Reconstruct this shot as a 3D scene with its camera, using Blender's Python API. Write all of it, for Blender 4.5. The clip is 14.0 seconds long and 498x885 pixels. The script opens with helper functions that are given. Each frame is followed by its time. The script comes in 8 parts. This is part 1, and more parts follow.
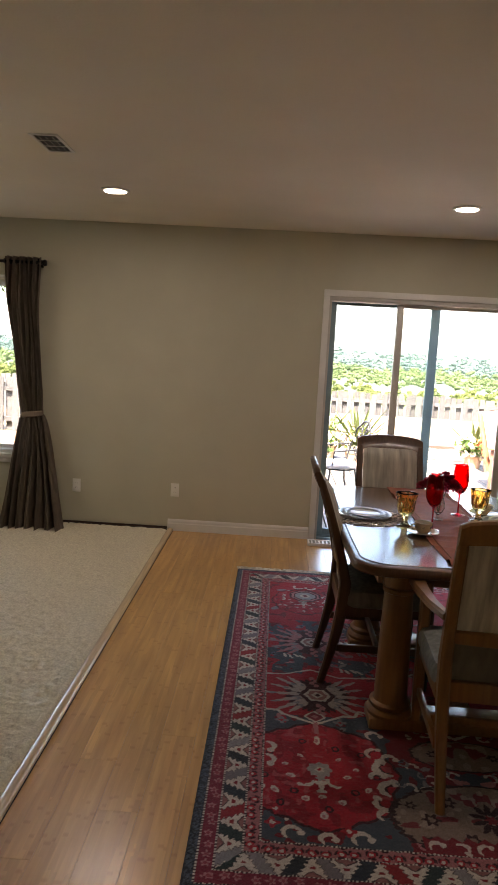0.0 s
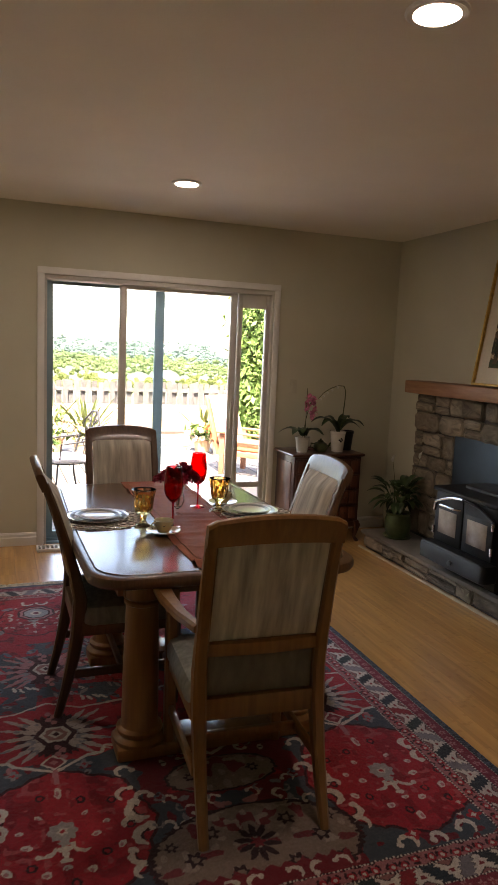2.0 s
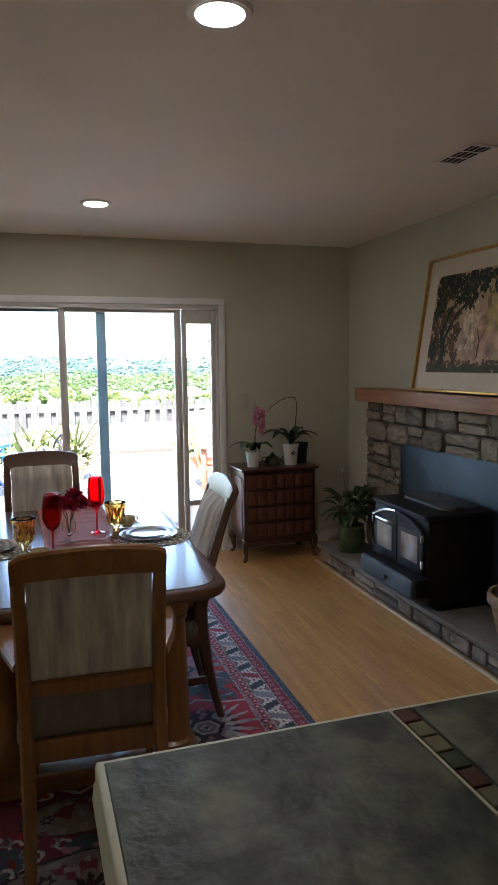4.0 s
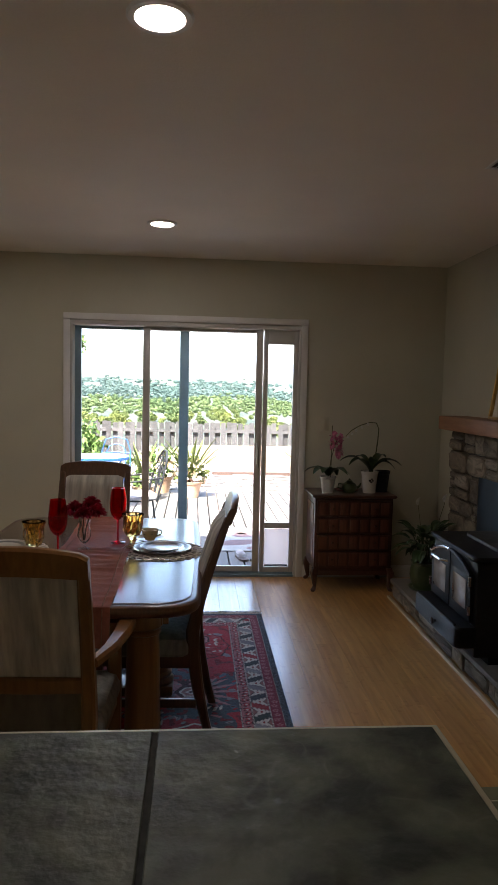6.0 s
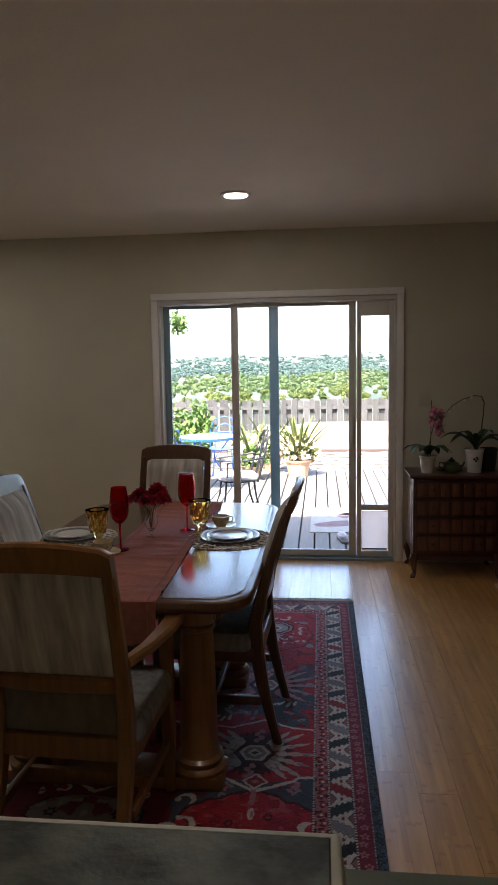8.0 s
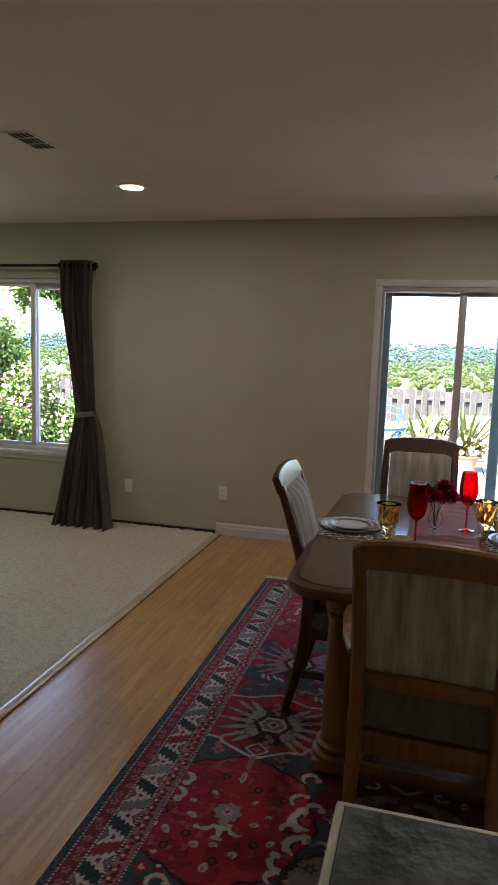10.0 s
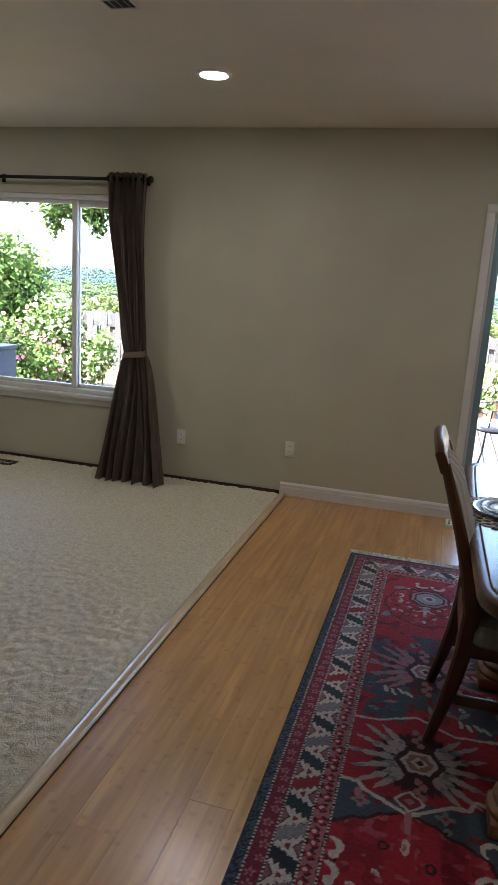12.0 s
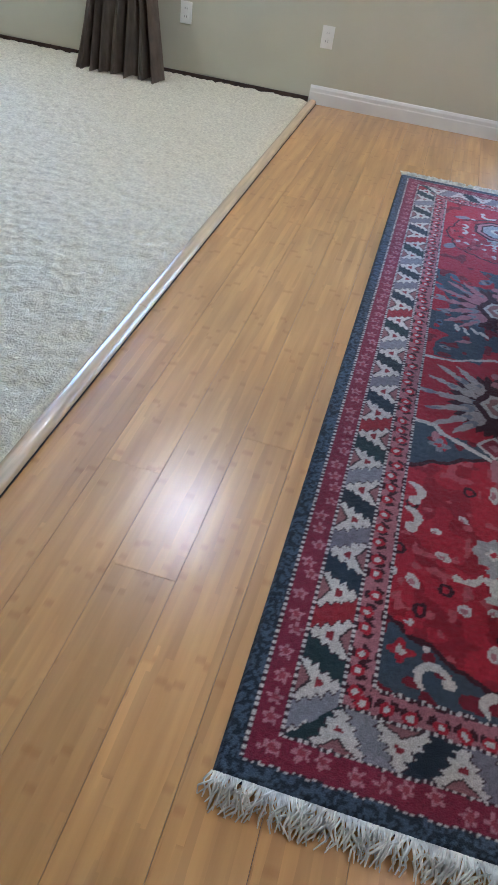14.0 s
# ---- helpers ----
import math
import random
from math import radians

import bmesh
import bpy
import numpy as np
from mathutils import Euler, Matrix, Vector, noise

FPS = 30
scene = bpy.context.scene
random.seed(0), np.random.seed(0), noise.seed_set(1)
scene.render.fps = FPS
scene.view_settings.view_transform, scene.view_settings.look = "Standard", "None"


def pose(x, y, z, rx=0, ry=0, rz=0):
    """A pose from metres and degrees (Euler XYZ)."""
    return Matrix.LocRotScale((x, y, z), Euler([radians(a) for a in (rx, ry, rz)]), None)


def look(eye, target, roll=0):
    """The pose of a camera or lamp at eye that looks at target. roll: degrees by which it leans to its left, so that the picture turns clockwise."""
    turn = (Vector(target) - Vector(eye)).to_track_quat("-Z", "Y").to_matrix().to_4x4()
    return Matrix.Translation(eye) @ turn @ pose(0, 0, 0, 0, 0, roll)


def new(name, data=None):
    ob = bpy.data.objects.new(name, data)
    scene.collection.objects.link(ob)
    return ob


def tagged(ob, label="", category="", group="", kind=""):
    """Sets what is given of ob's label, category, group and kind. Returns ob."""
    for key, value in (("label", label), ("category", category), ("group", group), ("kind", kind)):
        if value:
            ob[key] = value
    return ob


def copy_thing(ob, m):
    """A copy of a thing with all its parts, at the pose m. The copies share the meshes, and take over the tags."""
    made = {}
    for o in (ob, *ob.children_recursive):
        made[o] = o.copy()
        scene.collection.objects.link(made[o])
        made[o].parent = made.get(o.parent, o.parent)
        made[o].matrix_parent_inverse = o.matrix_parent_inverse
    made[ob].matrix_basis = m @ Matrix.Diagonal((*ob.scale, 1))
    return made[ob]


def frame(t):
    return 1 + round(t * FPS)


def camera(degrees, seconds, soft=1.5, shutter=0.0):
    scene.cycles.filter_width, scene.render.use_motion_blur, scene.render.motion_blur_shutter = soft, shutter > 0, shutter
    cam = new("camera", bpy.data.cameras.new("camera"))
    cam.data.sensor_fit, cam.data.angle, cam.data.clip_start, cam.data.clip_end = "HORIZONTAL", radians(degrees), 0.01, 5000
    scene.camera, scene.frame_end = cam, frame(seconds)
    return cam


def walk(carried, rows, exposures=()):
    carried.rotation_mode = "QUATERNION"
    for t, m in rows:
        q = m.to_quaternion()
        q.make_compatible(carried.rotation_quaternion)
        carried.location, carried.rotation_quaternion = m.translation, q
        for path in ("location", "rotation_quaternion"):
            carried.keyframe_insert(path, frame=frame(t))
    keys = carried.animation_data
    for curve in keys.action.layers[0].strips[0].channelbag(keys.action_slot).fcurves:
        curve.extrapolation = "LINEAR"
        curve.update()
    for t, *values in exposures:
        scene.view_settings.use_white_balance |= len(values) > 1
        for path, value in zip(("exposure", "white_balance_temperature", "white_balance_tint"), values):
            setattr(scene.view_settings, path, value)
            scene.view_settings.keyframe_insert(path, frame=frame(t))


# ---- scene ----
cam = camera(39.7, 14.0, soft=1.0)
PATH = [
    (0, (-0.337, -5.764, 1.568), (-0.406, -3.783, 1.304), 3.1),
    (0.5, (-0.448, -5.717, 1.568), (-0.322, -3.739, 1.3), 5.5),
    (1, (-0.448, -5.622, 1.564), (-0.187, -3.656, 1.301), 4.2),
    (1.5, (-0.346, -5.465, 1.548), (0.14, -3.541, 1.295), 2.0),
    (2, (-0.281, -5.389, 1.544), (0.408, -3.53, 1.282), 2.5),
    (2.5, (-0.215, -5.377, 1.556), (0.71, -3.626, 1.279), 2.3),
    (3, (-0.043, -5.411, 1.559), (0.911, -3.677, 1.269), 1.0),
    (3.5, (0.204, -5.409, 1.569), (0.988, -3.584, 1.338), 1.3),
    (3.7, (0.267, -5.489, 1.581), (0.956, -3.626, 1.344), 0.3),
    (5.8, (1.024, -5.521, 1.523), (1.318, -3.549, 1.373), 1.1),
    (6, (1.043, -5.528, 1.53), (1.2, -3.54, 1.376), 1.3),
    (6.5, (1.152, -5.555, 1.529), (1.192, -3.56, 1.395), 3.3),
    (7, (1.249, -5.494, 1.518), (1.287, -3.5, 1.364), 1.1),
    (7.5, (1.354, -5.364, 1.517), (1.288, -3.372, 1.357), -0.8),
    (8, (1.314, -5.321, 1.541), (1.106, -3.344, 1.317), -1.0),
    (8.5, (1.21, -5.34, 1.528), (0.947, -3.37, 1.301), 1.0),
    (9, (0.967, -5.381, 1.547), (0.616, -3.425, 1.321), -1.0),
    (9.2, (0.873, -5.382, 1.549), (0.468, -3.437, 1.315), -0.9),
    (11.3, (-0.017, -5.263, 1.596), (-0.564, -3.373, 1.232), 2.7),
    (11.5, (-0.061, -5.163, 1.575), (-0.588, -3.271, 1.196), 1.8),
    (12, (-0.147, -4.828, 1.506), (-0.659, -2.946, 1.061), 3.6),
    (12.5, (-0.179, -4.639, 1.315), (-0.518, -2.886, 0.415), 5.4),
    (13, (-0.356, -4.535, 1.216), (-0.686, -2.893, 0.124), 4.4),
    (13.5, (-0.457, -4.461, 1.137), (-0.724, -2.982, -0.183), 5.5),
    (14, (-0.473, -4.454, 1.122), (-0.731, -2.956, -0.179), 8.8),
]
walk(cam, [(t, look(eye, target, roll)) for t, eye, target, roll in PATH],
     exposures=[(0, 3.83, 7300, 21), (1.0, 3.8, 7000, 19), (1.5, 3.77, 7700, 22), (2.2, 3.93, 7800, 22), (2.6, 4.27, 7600, 22), (3.0, 5.05, 5900, 15), (3.5, 4.2, 5950, 15), (3.7, 4.05, 5950, 15), (5.8, 3.28, 6500, 18), (7.5, 3.16, 6500, 18), (9.2, 3.24, 6450, 18), (11.3, 3.68, 6050, 16), (12.0, 3.7, 6050, 15), (12.5, 4.2, 6250, 16), (13.0, 4.72, 6000, 16), (13.5, 4.95, 5750, 15), (14, 5.14, 5100, 11)])

# ---- world, sun, lamps ----
SUN_EL, SUN_AZ = 58.0, 200.0
world = bpy.data.worlds.new("sky")
scene.world = world
world.use_nodes = True
wn = world.node_tree
wn.nodes.clear()
sky = wn.nodes.new("ShaderNodeTexSky")
sky.sky_type, sky.sun_disc = 'NISHITA', False
sky.sun_elevation, sky.sun_rotation = radians(SUN_EL), radians(SUN_AZ)
sky.dust_density = 2.5
back = wn.nodes.new("ShaderNodeBackground")
back.inputs["Strength"].default_value = 0.15
wout = wn.nodes.new("ShaderNodeOutputWorld")
wn.links.new(sky.outputs[0], back.inputs[0])
wn.links.new(back.outputs[0], wout.inputs[0])
sun = new("sun", bpy.data.lights.new("sun", 'SUN'))
sun.data.energy, sun.data.angle, sun.data.color = 4.0, radians(0.6), (1.0, 0.94, 0.85)
sun_dir = Vector((math.sin(radians(SUN_AZ)) * math.cos(radians(SUN_EL)), math.cos(radians(SUN_AZ)) * math.cos(radians(SUN_EL)), math.sin(radians(SUN_EL))))
sun.matrix_world = look(sun_dir * 30, (0, 0, 0))
CEIL = 2.545
LAMP_W = 0.24
# last lamp is unseen, added at the row's spacing for fill light
LAMPS = [(0.82, -1.13), (0.93, -3.54), (-1.444, -1.19), (-3.7, -1.2)]
for lx, ly in LAMPS:
    l = new("recessed_bulb", bpy.data.lights.new("recessed_bulb", 'AREA'))
    l.data.shape, l.data.size, l.data.energy, l.data.color = 'DISK', 0.13, LAMP_W, (1.0, 0.93, 0.85)
    l.matrix_world = pose(lx, ly, CEIL - 0.0140)


# ---- materials ----
def mat(name, color=(0.5, 0.5, 0.5), rough=0.6, metal=0.0, scale=20.0, var=0.15, bump=0.0, bscale=None, stretch=(1, 1, 1), color2=None, spec=0.5, coat=0.0, rand=0.0, detail=6.0, big=None):
    """Noise-varied surface: var or color2 mixes along a stretched noise, big adds a broad stain, rand shifts each object."""
    m = bpy.data.materials.new(name)
    m.use_nodes = True
    nt = m.node_tree
    b = nt.nodes["Principled BSDF"]
    b.inputs["Roughness"].default_value, b.inputs["Metallic"].default_value = rough, metal
    b.inputs["Specular IOR Level"].default_value, b.inputs["Coat Weight"].default_value = spec, coat
    b.inputs["Coat Roughness"].default_value = 0.12
    tc = nt.nodes.new("ShaderNodeTexCoord")
    mp = nt.nodes.new("ShaderNodeMapping")
    mp.inputs["Scale"].default_value = stretch
    nt.links.new(tc.outputs["Object"], mp.inputs[0])
    vec = mp.outputs[0]
    if rand:
        oi = nt.nodes.new("ShaderNodeObjectInfo")
        mu = nt.nodes.new("ShaderNodeVectorMath")
        mu.operation = 'MULTIPLY_ADD'
        mu.inputs[1].default_value = (37.0, 91.0, 53.0)
        nt.links.new(oi.outputs["Random"], mu.inputs[0])
        nt.links.new(mp.outputs[0], mu.inputs[2])
        vec = mu.outputs[0]
    no = nt.nodes.new("ShaderNodeTexNoise")
    no.inputs["Scale"].default_value, no.inputs["Detail"].default_value = scale, detail
    nt.links.new(vec, no.inputs["Vector"])
    c2 = color2 or tuple(c * (1 - 2 * var) for c in color)
    c1 = color if color2 else tuple(min(1, c * (1 + var)) for c in color)
    ra = nt.nodes.new("ShaderNodeValToRGB")
    ra.color_ramp.elements[0].position, ra.color_ramp.elements[1].position = 0.3, 0.7
    ra.color_ramp.elements[0].color, ra.color_ramp.elements[1].color = (*c2, 1), (*c1, 1)
    nt.links.new(no.outputs[0], ra.inputs[0])
    col = ra.outputs[0]
    if big:
        n2 = nt.nodes.new("ShaderNodeTexNoise")
        n2.inputs["Scale"].default_value = big
        nt.links.new(tc.outputs["Object"], n2.inputs["Vector"])
        mx = nt.nodes.new("ShaderNodeMix")
        mx.data_type, mx.blend_type = 'RGBA', 'MULTIPLY'
        mr = nt.nodes.new("ShaderNodeMapRange")
        mr.inputs["From Min"].default_value, mr.inputs["From Max"].default_value = 0.35, 0.7
        mr.inputs["To Min"].default_value, mr.inputs["To Max"].default_value = 0.0, 0.35
        nt.links.new(n2.outputs[0], mr.inputs[0])
        nt.links.new(mr.outputs[0], mx.inputs["Factor"])
        nt.links.new(col, mx.inputs["A"])
        mx.inputs["B"].default_value = (*[0.6] * 3, 1)
        col = mx.outputs["Result"]
    if rand:
        hs = nt.nodes.new("ShaderNodeHueSaturation")
        mr = nt.nodes.new("ShaderNodeMapRange")
        mr.inputs["To Min"].default_value, mr.inputs["To Max"].default_value = 1 - rand, 1 + rand
        nt.links.new(oi.outputs["Random"], mr.inputs[0])
        nt.links.new(mr.outputs[0], hs.inputs["Value"])
        nt.links.new(col, hs.inputs["Color"])
        col = hs.outputs[0]
    nt.links.new(col, b.inputs["Base Color"])
    if bump:
        nb = nt.nodes.new("ShaderNodeTexNoise")
        nb.inputs["Scale"].default_value, nb.inputs["Detail"].default_value = bscale or scale, 5
        nt.links.new(vec, nb.inputs["Vector"])
        bp = nt.nodes.new("ShaderNodeBump")
        bp.inputs["Strength"].default_value, bp.inputs["Distance"].default_value = min(1, bump), 0.01
        nt.links.new(nb.outputs[0], bp.inputs["Height"])
        nt.links.new(bp.outputs[0], b.inputs["Normal"])
    return m


def glassy(name, tint=(1, 1, 1), gloss=0.08):
    m = bpy.data.materials.new(name)
    m.use_nodes = True
    nt = m.node_tree
    nt.nodes.clear()
    o = nt.nodes.new("ShaderNodeOutputMaterial")
    t = nt.nodes.new("ShaderNodeBsdfTransparent")
    t.inputs[0].default_value = (*tint, 1)
    g = nt.nodes.new("ShaderNodeBsdfGlossy")
    g.inputs["Roughness"].default_value = 0.02
    f = nt.nodes.new("ShaderNodeFresnel")
    f.inputs[0].default_value = 1.3
    mx = nt.nodes.new("ShaderNodeMixShader")
    nt.links.new(f.outputs[0], mx.inputs[0])
    nt.links.new(t.outputs[0], mx.inputs[1])
    nt.links.new(g.outputs[0], mx.inputs[2])
    nt.links.new(mx.outputs[0], o.inputs[0])
    return m


def crystal(name, tint, rough=0.02):
    m = bpy.data.materials.new(name)
    m.use_nodes = True
    b = m.node_tree.nodes["Principled BSDF"]
    b.inputs["Base Color"].default_value = (*tint, 1)
    b.inputs["Transmission Weight"].default_value = 1.0
    b.inputs["Roughness"].default_value, b.inputs["IOR"].default_value = rough, 1.35
    return m


def glow(name, color, strength):
    m = bpy.data.materials.new(name)
    m.use_nodes = True
    b = m.node_tree.nodes["Principled BSDF"]
    b.inputs["Emission Color"].default_value, b.inputs["Emission Strength"].default_value = (*color, 1), strength
    return m


def attr_mat(name, rough=0.95, bump=0.6, bscale=350.0):
    """Woven pile: the colour of the weave comes from the mesh's own colour layer, with a fine fibre noise."""
    m = bpy.data.materials.new(name)
    m.use_nodes = True
    nt = m.node_tree
    b = nt.nodes["Principled BSDF"]
    b.inputs["Roughness"].default_value, b.inputs["Specular IOR Level"].default_value = rough, 0.2
    b.inputs["Sheen Weight"].default_value, b.inputs["Sheen Roughness"].default_value = 0.15, 0.5
    at = nt.nodes.new("ShaderNodeAttribute")
    at.attribute_name = "weave"
    tc = nt.nodes.new("ShaderNodeTexCoord")
    no = nt.nodes.new("ShaderNodeTexNoise")
    no.inputs["Scale"].default_value, no.inputs["Detail"].default_value = bscale, 3
    nt.links.new(tc.outputs["Object"], no.inputs["Vector"])
    mx = nt.nodes.new("ShaderNodeMix")
    mx.data_type, mx.blend_type = 'RGBA', 'MULTIPLY'
    mr = nt.nodes.new("ShaderNodeMapRange")
    mr.inputs["From Min"].default_value, mr.inputs["From Max"].default_value = 0.35, 0.65
    mr.inputs["To Min"].default_value, mr.inputs["To Max"].default_value = 0.0, 0.55
    nt.links.new(no.outputs[0], mr.inputs[0])
    nt.links.new(mr.outputs[0], mx.inputs["Factor"])
    nt.links.new(at.outputs["Color"], mx.inputs["A"])
    mx.inputs["B"].default_value = (0.45, 0.45, 0.45, 1)
    nt.links.new(mx.outputs["Result"], b.inputs["Base Color"])
    bp = nt.nodes.new("ShaderNodeBump")
    bp.inputs["Strength"].default_value, bp.inputs["Distance"].default_value = bump, 0.004
    nt.links.new(no.outputs[0], bp.inputs["Height"])
    nt.links.new(bp.outputs[0], b.inputs["Normal"])
    return m


def bamboo_mat():
    """Bamboo strips: fine lengthwise strips of slightly different tone with short dark knuckle bars."""
    m = mat("bamboo", (0.72, 0.39, 0.125), 0.27, 0, 5, 0.10, 0.02, 60, (7, 0.5, 1), (0.55, 0.28, 0.08), rand=0.07, coat=0.8, spec=0.8, big=1.6)
    m.node_tree.nodes["Principled BSDF"].inputs["Coat Roughness"].default_value = 0.33
    nt = m.node_tree
    b = nt.nodes["Principled BSDF"]
    src = b.inputs["Base Color"].links[0].from_socket
    tc = nt.nodes.new("ShaderNodeTexCoord")
    oi = nt.nodes.new("ShaderNodeObjectInfo")
    mu = nt.nodes.new("ShaderNodeVectorMath")
    mu.operation = 'MULTIPLY_ADD'
    mu.inputs[1].default_value = (0.31, 3.7, 0.0)
    nt.links.new(oi.outputs["Random"], mu.inputs[0])
    nt.links.new(tc.outputs["Object"], mu.inputs[2])
    br = nt.nodes.new("ShaderNodeTexVoronoi")
    br.feature, br.distance = 'F1', 'CHEBYCHEV'
    mp = nt.nodes.new("ShaderNodeMapping")
    mp.inputs["Scale"].default_value = (50, 2.6, 0)
    nt.links.new(mu.outputs[0], mp.inputs[0])
    br.inputs["Scale"].default_value = 1.0
    br.inputs["Randomness"].default_value = 0.75
    nt.links.new(mp.outputs[0], br.inputs["Vector"])
    se = nt.nodes.new("ShaderNodeSeparateXYZ")
    sb = nt.nodes.new("ShaderNodeVectorMath")
    sb.operation = 'SUBTRACT'
    nt.links.new(mp.outputs[0], sb.inputs[0])
    nt.links.new(br.outputs["Position"], sb.inputs[1])
    nt.links.new(sb.outputs[0], se.inputs[0])
    ab = nt.nodes.new("ShaderNodeMath")
    ab.operation = 'ABSOLUTE'
    nt.links.new(se.outputs["Y"], ab.inputs[0])
    mr = nt.nodes.new("ShaderNodeMapRange")
    mr.inputs["From Min"].default_value, mr.inputs["From Max"].default_value = 0.008, 0.032
    mr.inputs["To Min"].default_value, mr.inputs["To Max"].default_value = 0.28, 0.0
    nt.links.new(ab.outputs[0], mr.inputs[0])
    hs = nt.nodes.new("ShaderNodeHueSaturation")
    st = nt.nodes.new("ShaderNodeMapRange")
    st.inputs["To Min"].default_value, st.inputs["To Max"].default_value = 0.86, 1.10
    nt.links.new(br.outputs["Color"], st.inputs[0])
    nt.links.new(st.outputs[0], hs.inputs["Value"])
    nt.links.new(src, hs.inputs["Color"])
    mx = nt.nodes.new("ShaderNodeMix")
    mx.data_type, mx.blend_type = 'RGBA', 'MULTIPLY'
    nt.links.new(mr.outputs[0], mx.inputs["Factor"])
    nt.links.new(hs.outputs[0], mx.inputs["A"])
    mx.inputs["B"].default_value = (0.55, 0.34, 0.18, 1)
    nt.links.new(mx.outputs["Result"], b.inputs["Base Color"])
    return m


M_WALL = mat("wall_paint", (0.60, 0.578, 0.45), 0.75, 0, 3, 0.02, 0.12, 160, big=0.6)
M_CEIL = mat("ceiling_paint", (0.84, 0.78, 0.67), 0.8, 0, 2, 0.02, 0.2, 90)
M_TRIM = mat("white_trim", (0.80, 0.79, 0.75), 0.45, 0, 6, 0.03)
M_VINYL = mat("vinyl_frame", (0.60, 0.58, 0.53), 0.4, 0, 8, 0.04)
M_ALU = mat("aluminium_sash", (0.25, 0.36, 0.40), 0.45, 0.2, 8, 0.05)
M_BAMBOO = bamboo_mat()
M_CARPET = mat("carpet_pile", (0.88, 0.83, 0.66), 0.97, 0, 85, 0.3, 0.8, 170, spec=0.1, color2=(0.64, 0.59, 0.46), detail=4.0)
M_OAK = mat("honey_oak", (0.27, 0.122, 0.032), 0.36, 0, 6, 0.2, 0.05, 60, (9, 9, 0.5), (0.19, 0.080, 0.021), coat=0.2)
M_DARKOAK = mat("brown_oak", (0.125, 0.056, 0.023), 0.36, 0, 10, 0.2, 0.05, 60, (8, 8, 0.7), (0.075, 0.033, 0.013), coat=0.2)
M_TABLE = mat("table_veneer", (0.15, 0.08, 0.042), 0.24, 0, 12, 0.2, 0.02, 80, (10, 0.8, 1), (0.09, 0.045, 0.022), coat=0.35, spec=0.5)
M_FABRIC = mat("striped_tapestry", (0.76, 0.72, 0.62), 0.9, 0, 5, 0.2, 0.35, 420, (7, 0.5, 0.9), (0.34, 0.31, 0.27), spec=0.2, big=6)
M_SEATCL = mat("seat_cloth", (0.34, 0.35, 0.33), 0.9, 0, 14, 0.2, 0.35, 420, (3, 3, 1), (0.20, 0.21, 0.20), spec=0.2)
M_APRON = mat("apron_cloth", (0.22, 0.19, 0.15), 0.9, 0, 14, 0.2, 0.3, 420, (3, 3, 1), (0.16, 0.135, 0.105), spec=0.2)
M_RUNNER = mat("terracotta_cloth", (0.34, 0.10, 0.055), 0.75, 0, 40, 0.1, 0.25, 500, big=6)
M_CHINA = mat("china_glaze", (0.78, 0.76, 0.70), 0.15, 0, 5, 0.02, coat=0.3)
M_CREAMCUP = mat("cream_china", (0.66, 0.54, 0.31), 0.2, 0, 20, 0.1, coat=0.3)
M_GREYRIM = mat("grey_band", (0.17, 0.175, 0.17), 0.35, 0, 30, 0.1)
M_SILVER = mat("silver_metal", (0.72, 0.70, 0.66), 0.22, 1.0, 20, 0.05)
M_LACE = mat("silver_lace", (0.78, 0.74, 0.67), 0.45, 0.1, 60, 0.2)
M_RED = crystal("red_glass", (0.75, 0.012, 0.02))
M_AMBER = crystal("amber_glass", (0.93, 0.68, 0.28))
M_CLEAR = crystal("clear_glass", (0.95, 0.97, 0.96))
M_PETAL = mat("red_petal", (0.48, 0.012, 0.05), 0.6, 0, 60, 0.3)
M_PINK = mat("pink_petal", (0.70, 0.22, 0.34), 0.6, 0, 60, 0.2)
M_WHITEFL = mat("white_petal", (0.72, 0.72, 0.66), 0.6, 0, 40, 0.1)
M_YELLOW = mat("yellow_petal", (0.65, 0.36, 0.03), 0.6, 0, 60, 0.25)
M_LEAF = mat("house_leaf", (0.045, 0.085, 0.030), 0.4, 0, 12, 0.3, 0.1, 40)
M_LEAF2 = mat("bright_leaf", (0.13, 0.27, 0.05), 0.42, 0, 12, 0.25, 0.1, 40)
M_STEM = mat("stem", (0.09, 0.10, 0.035), 0.6, 0, 40, 0.2)
M_MAHOG = mat("mahogany", (0.085, 0.03, 0.018), 0.3, 0, 10, 0.25, 0.03, 60, (6, 6, 0.7), (0.05, 0.016, 0.010), coat=0.25)
M_TERRA = mat("terracotta", (0.42, 0.29, 0.175), 0.85, 0, 7, 0.2, 0.5, 60, (1, 1, 4.5), (0.20, 0.15, 0.085), big=9)
M_GREENPOT = mat("green_glaze", (0.09, 0.13, 0.05), 0.3, 0, 8, 0.3, coat=0.3)
M_SOIL = mat("soil", (0.05, 0.035, 0.025), 0.95, 0, 60, 0.4, 0.8)
M_STONE = mat("ledge_stone", (0.36, 0.305, 0.225), 0.85, 0, 9, 0.3, 0.9, 30, color2=(0.165, 0.14, 0.105), rand=0.35, big=5, spec=0.3)
M_MORTAR = mat("mortar", (0.12, 0.11, 0.10), 0.95, 0, 60, 0.2, 0.6)
M_SLAB = mat("hearth_slab", (0.25, 0.225, 0.19), 0.8, 0, 6, 0.2, 0.4, 45, color2=(0.17, 0.155, 0.135), big=3)
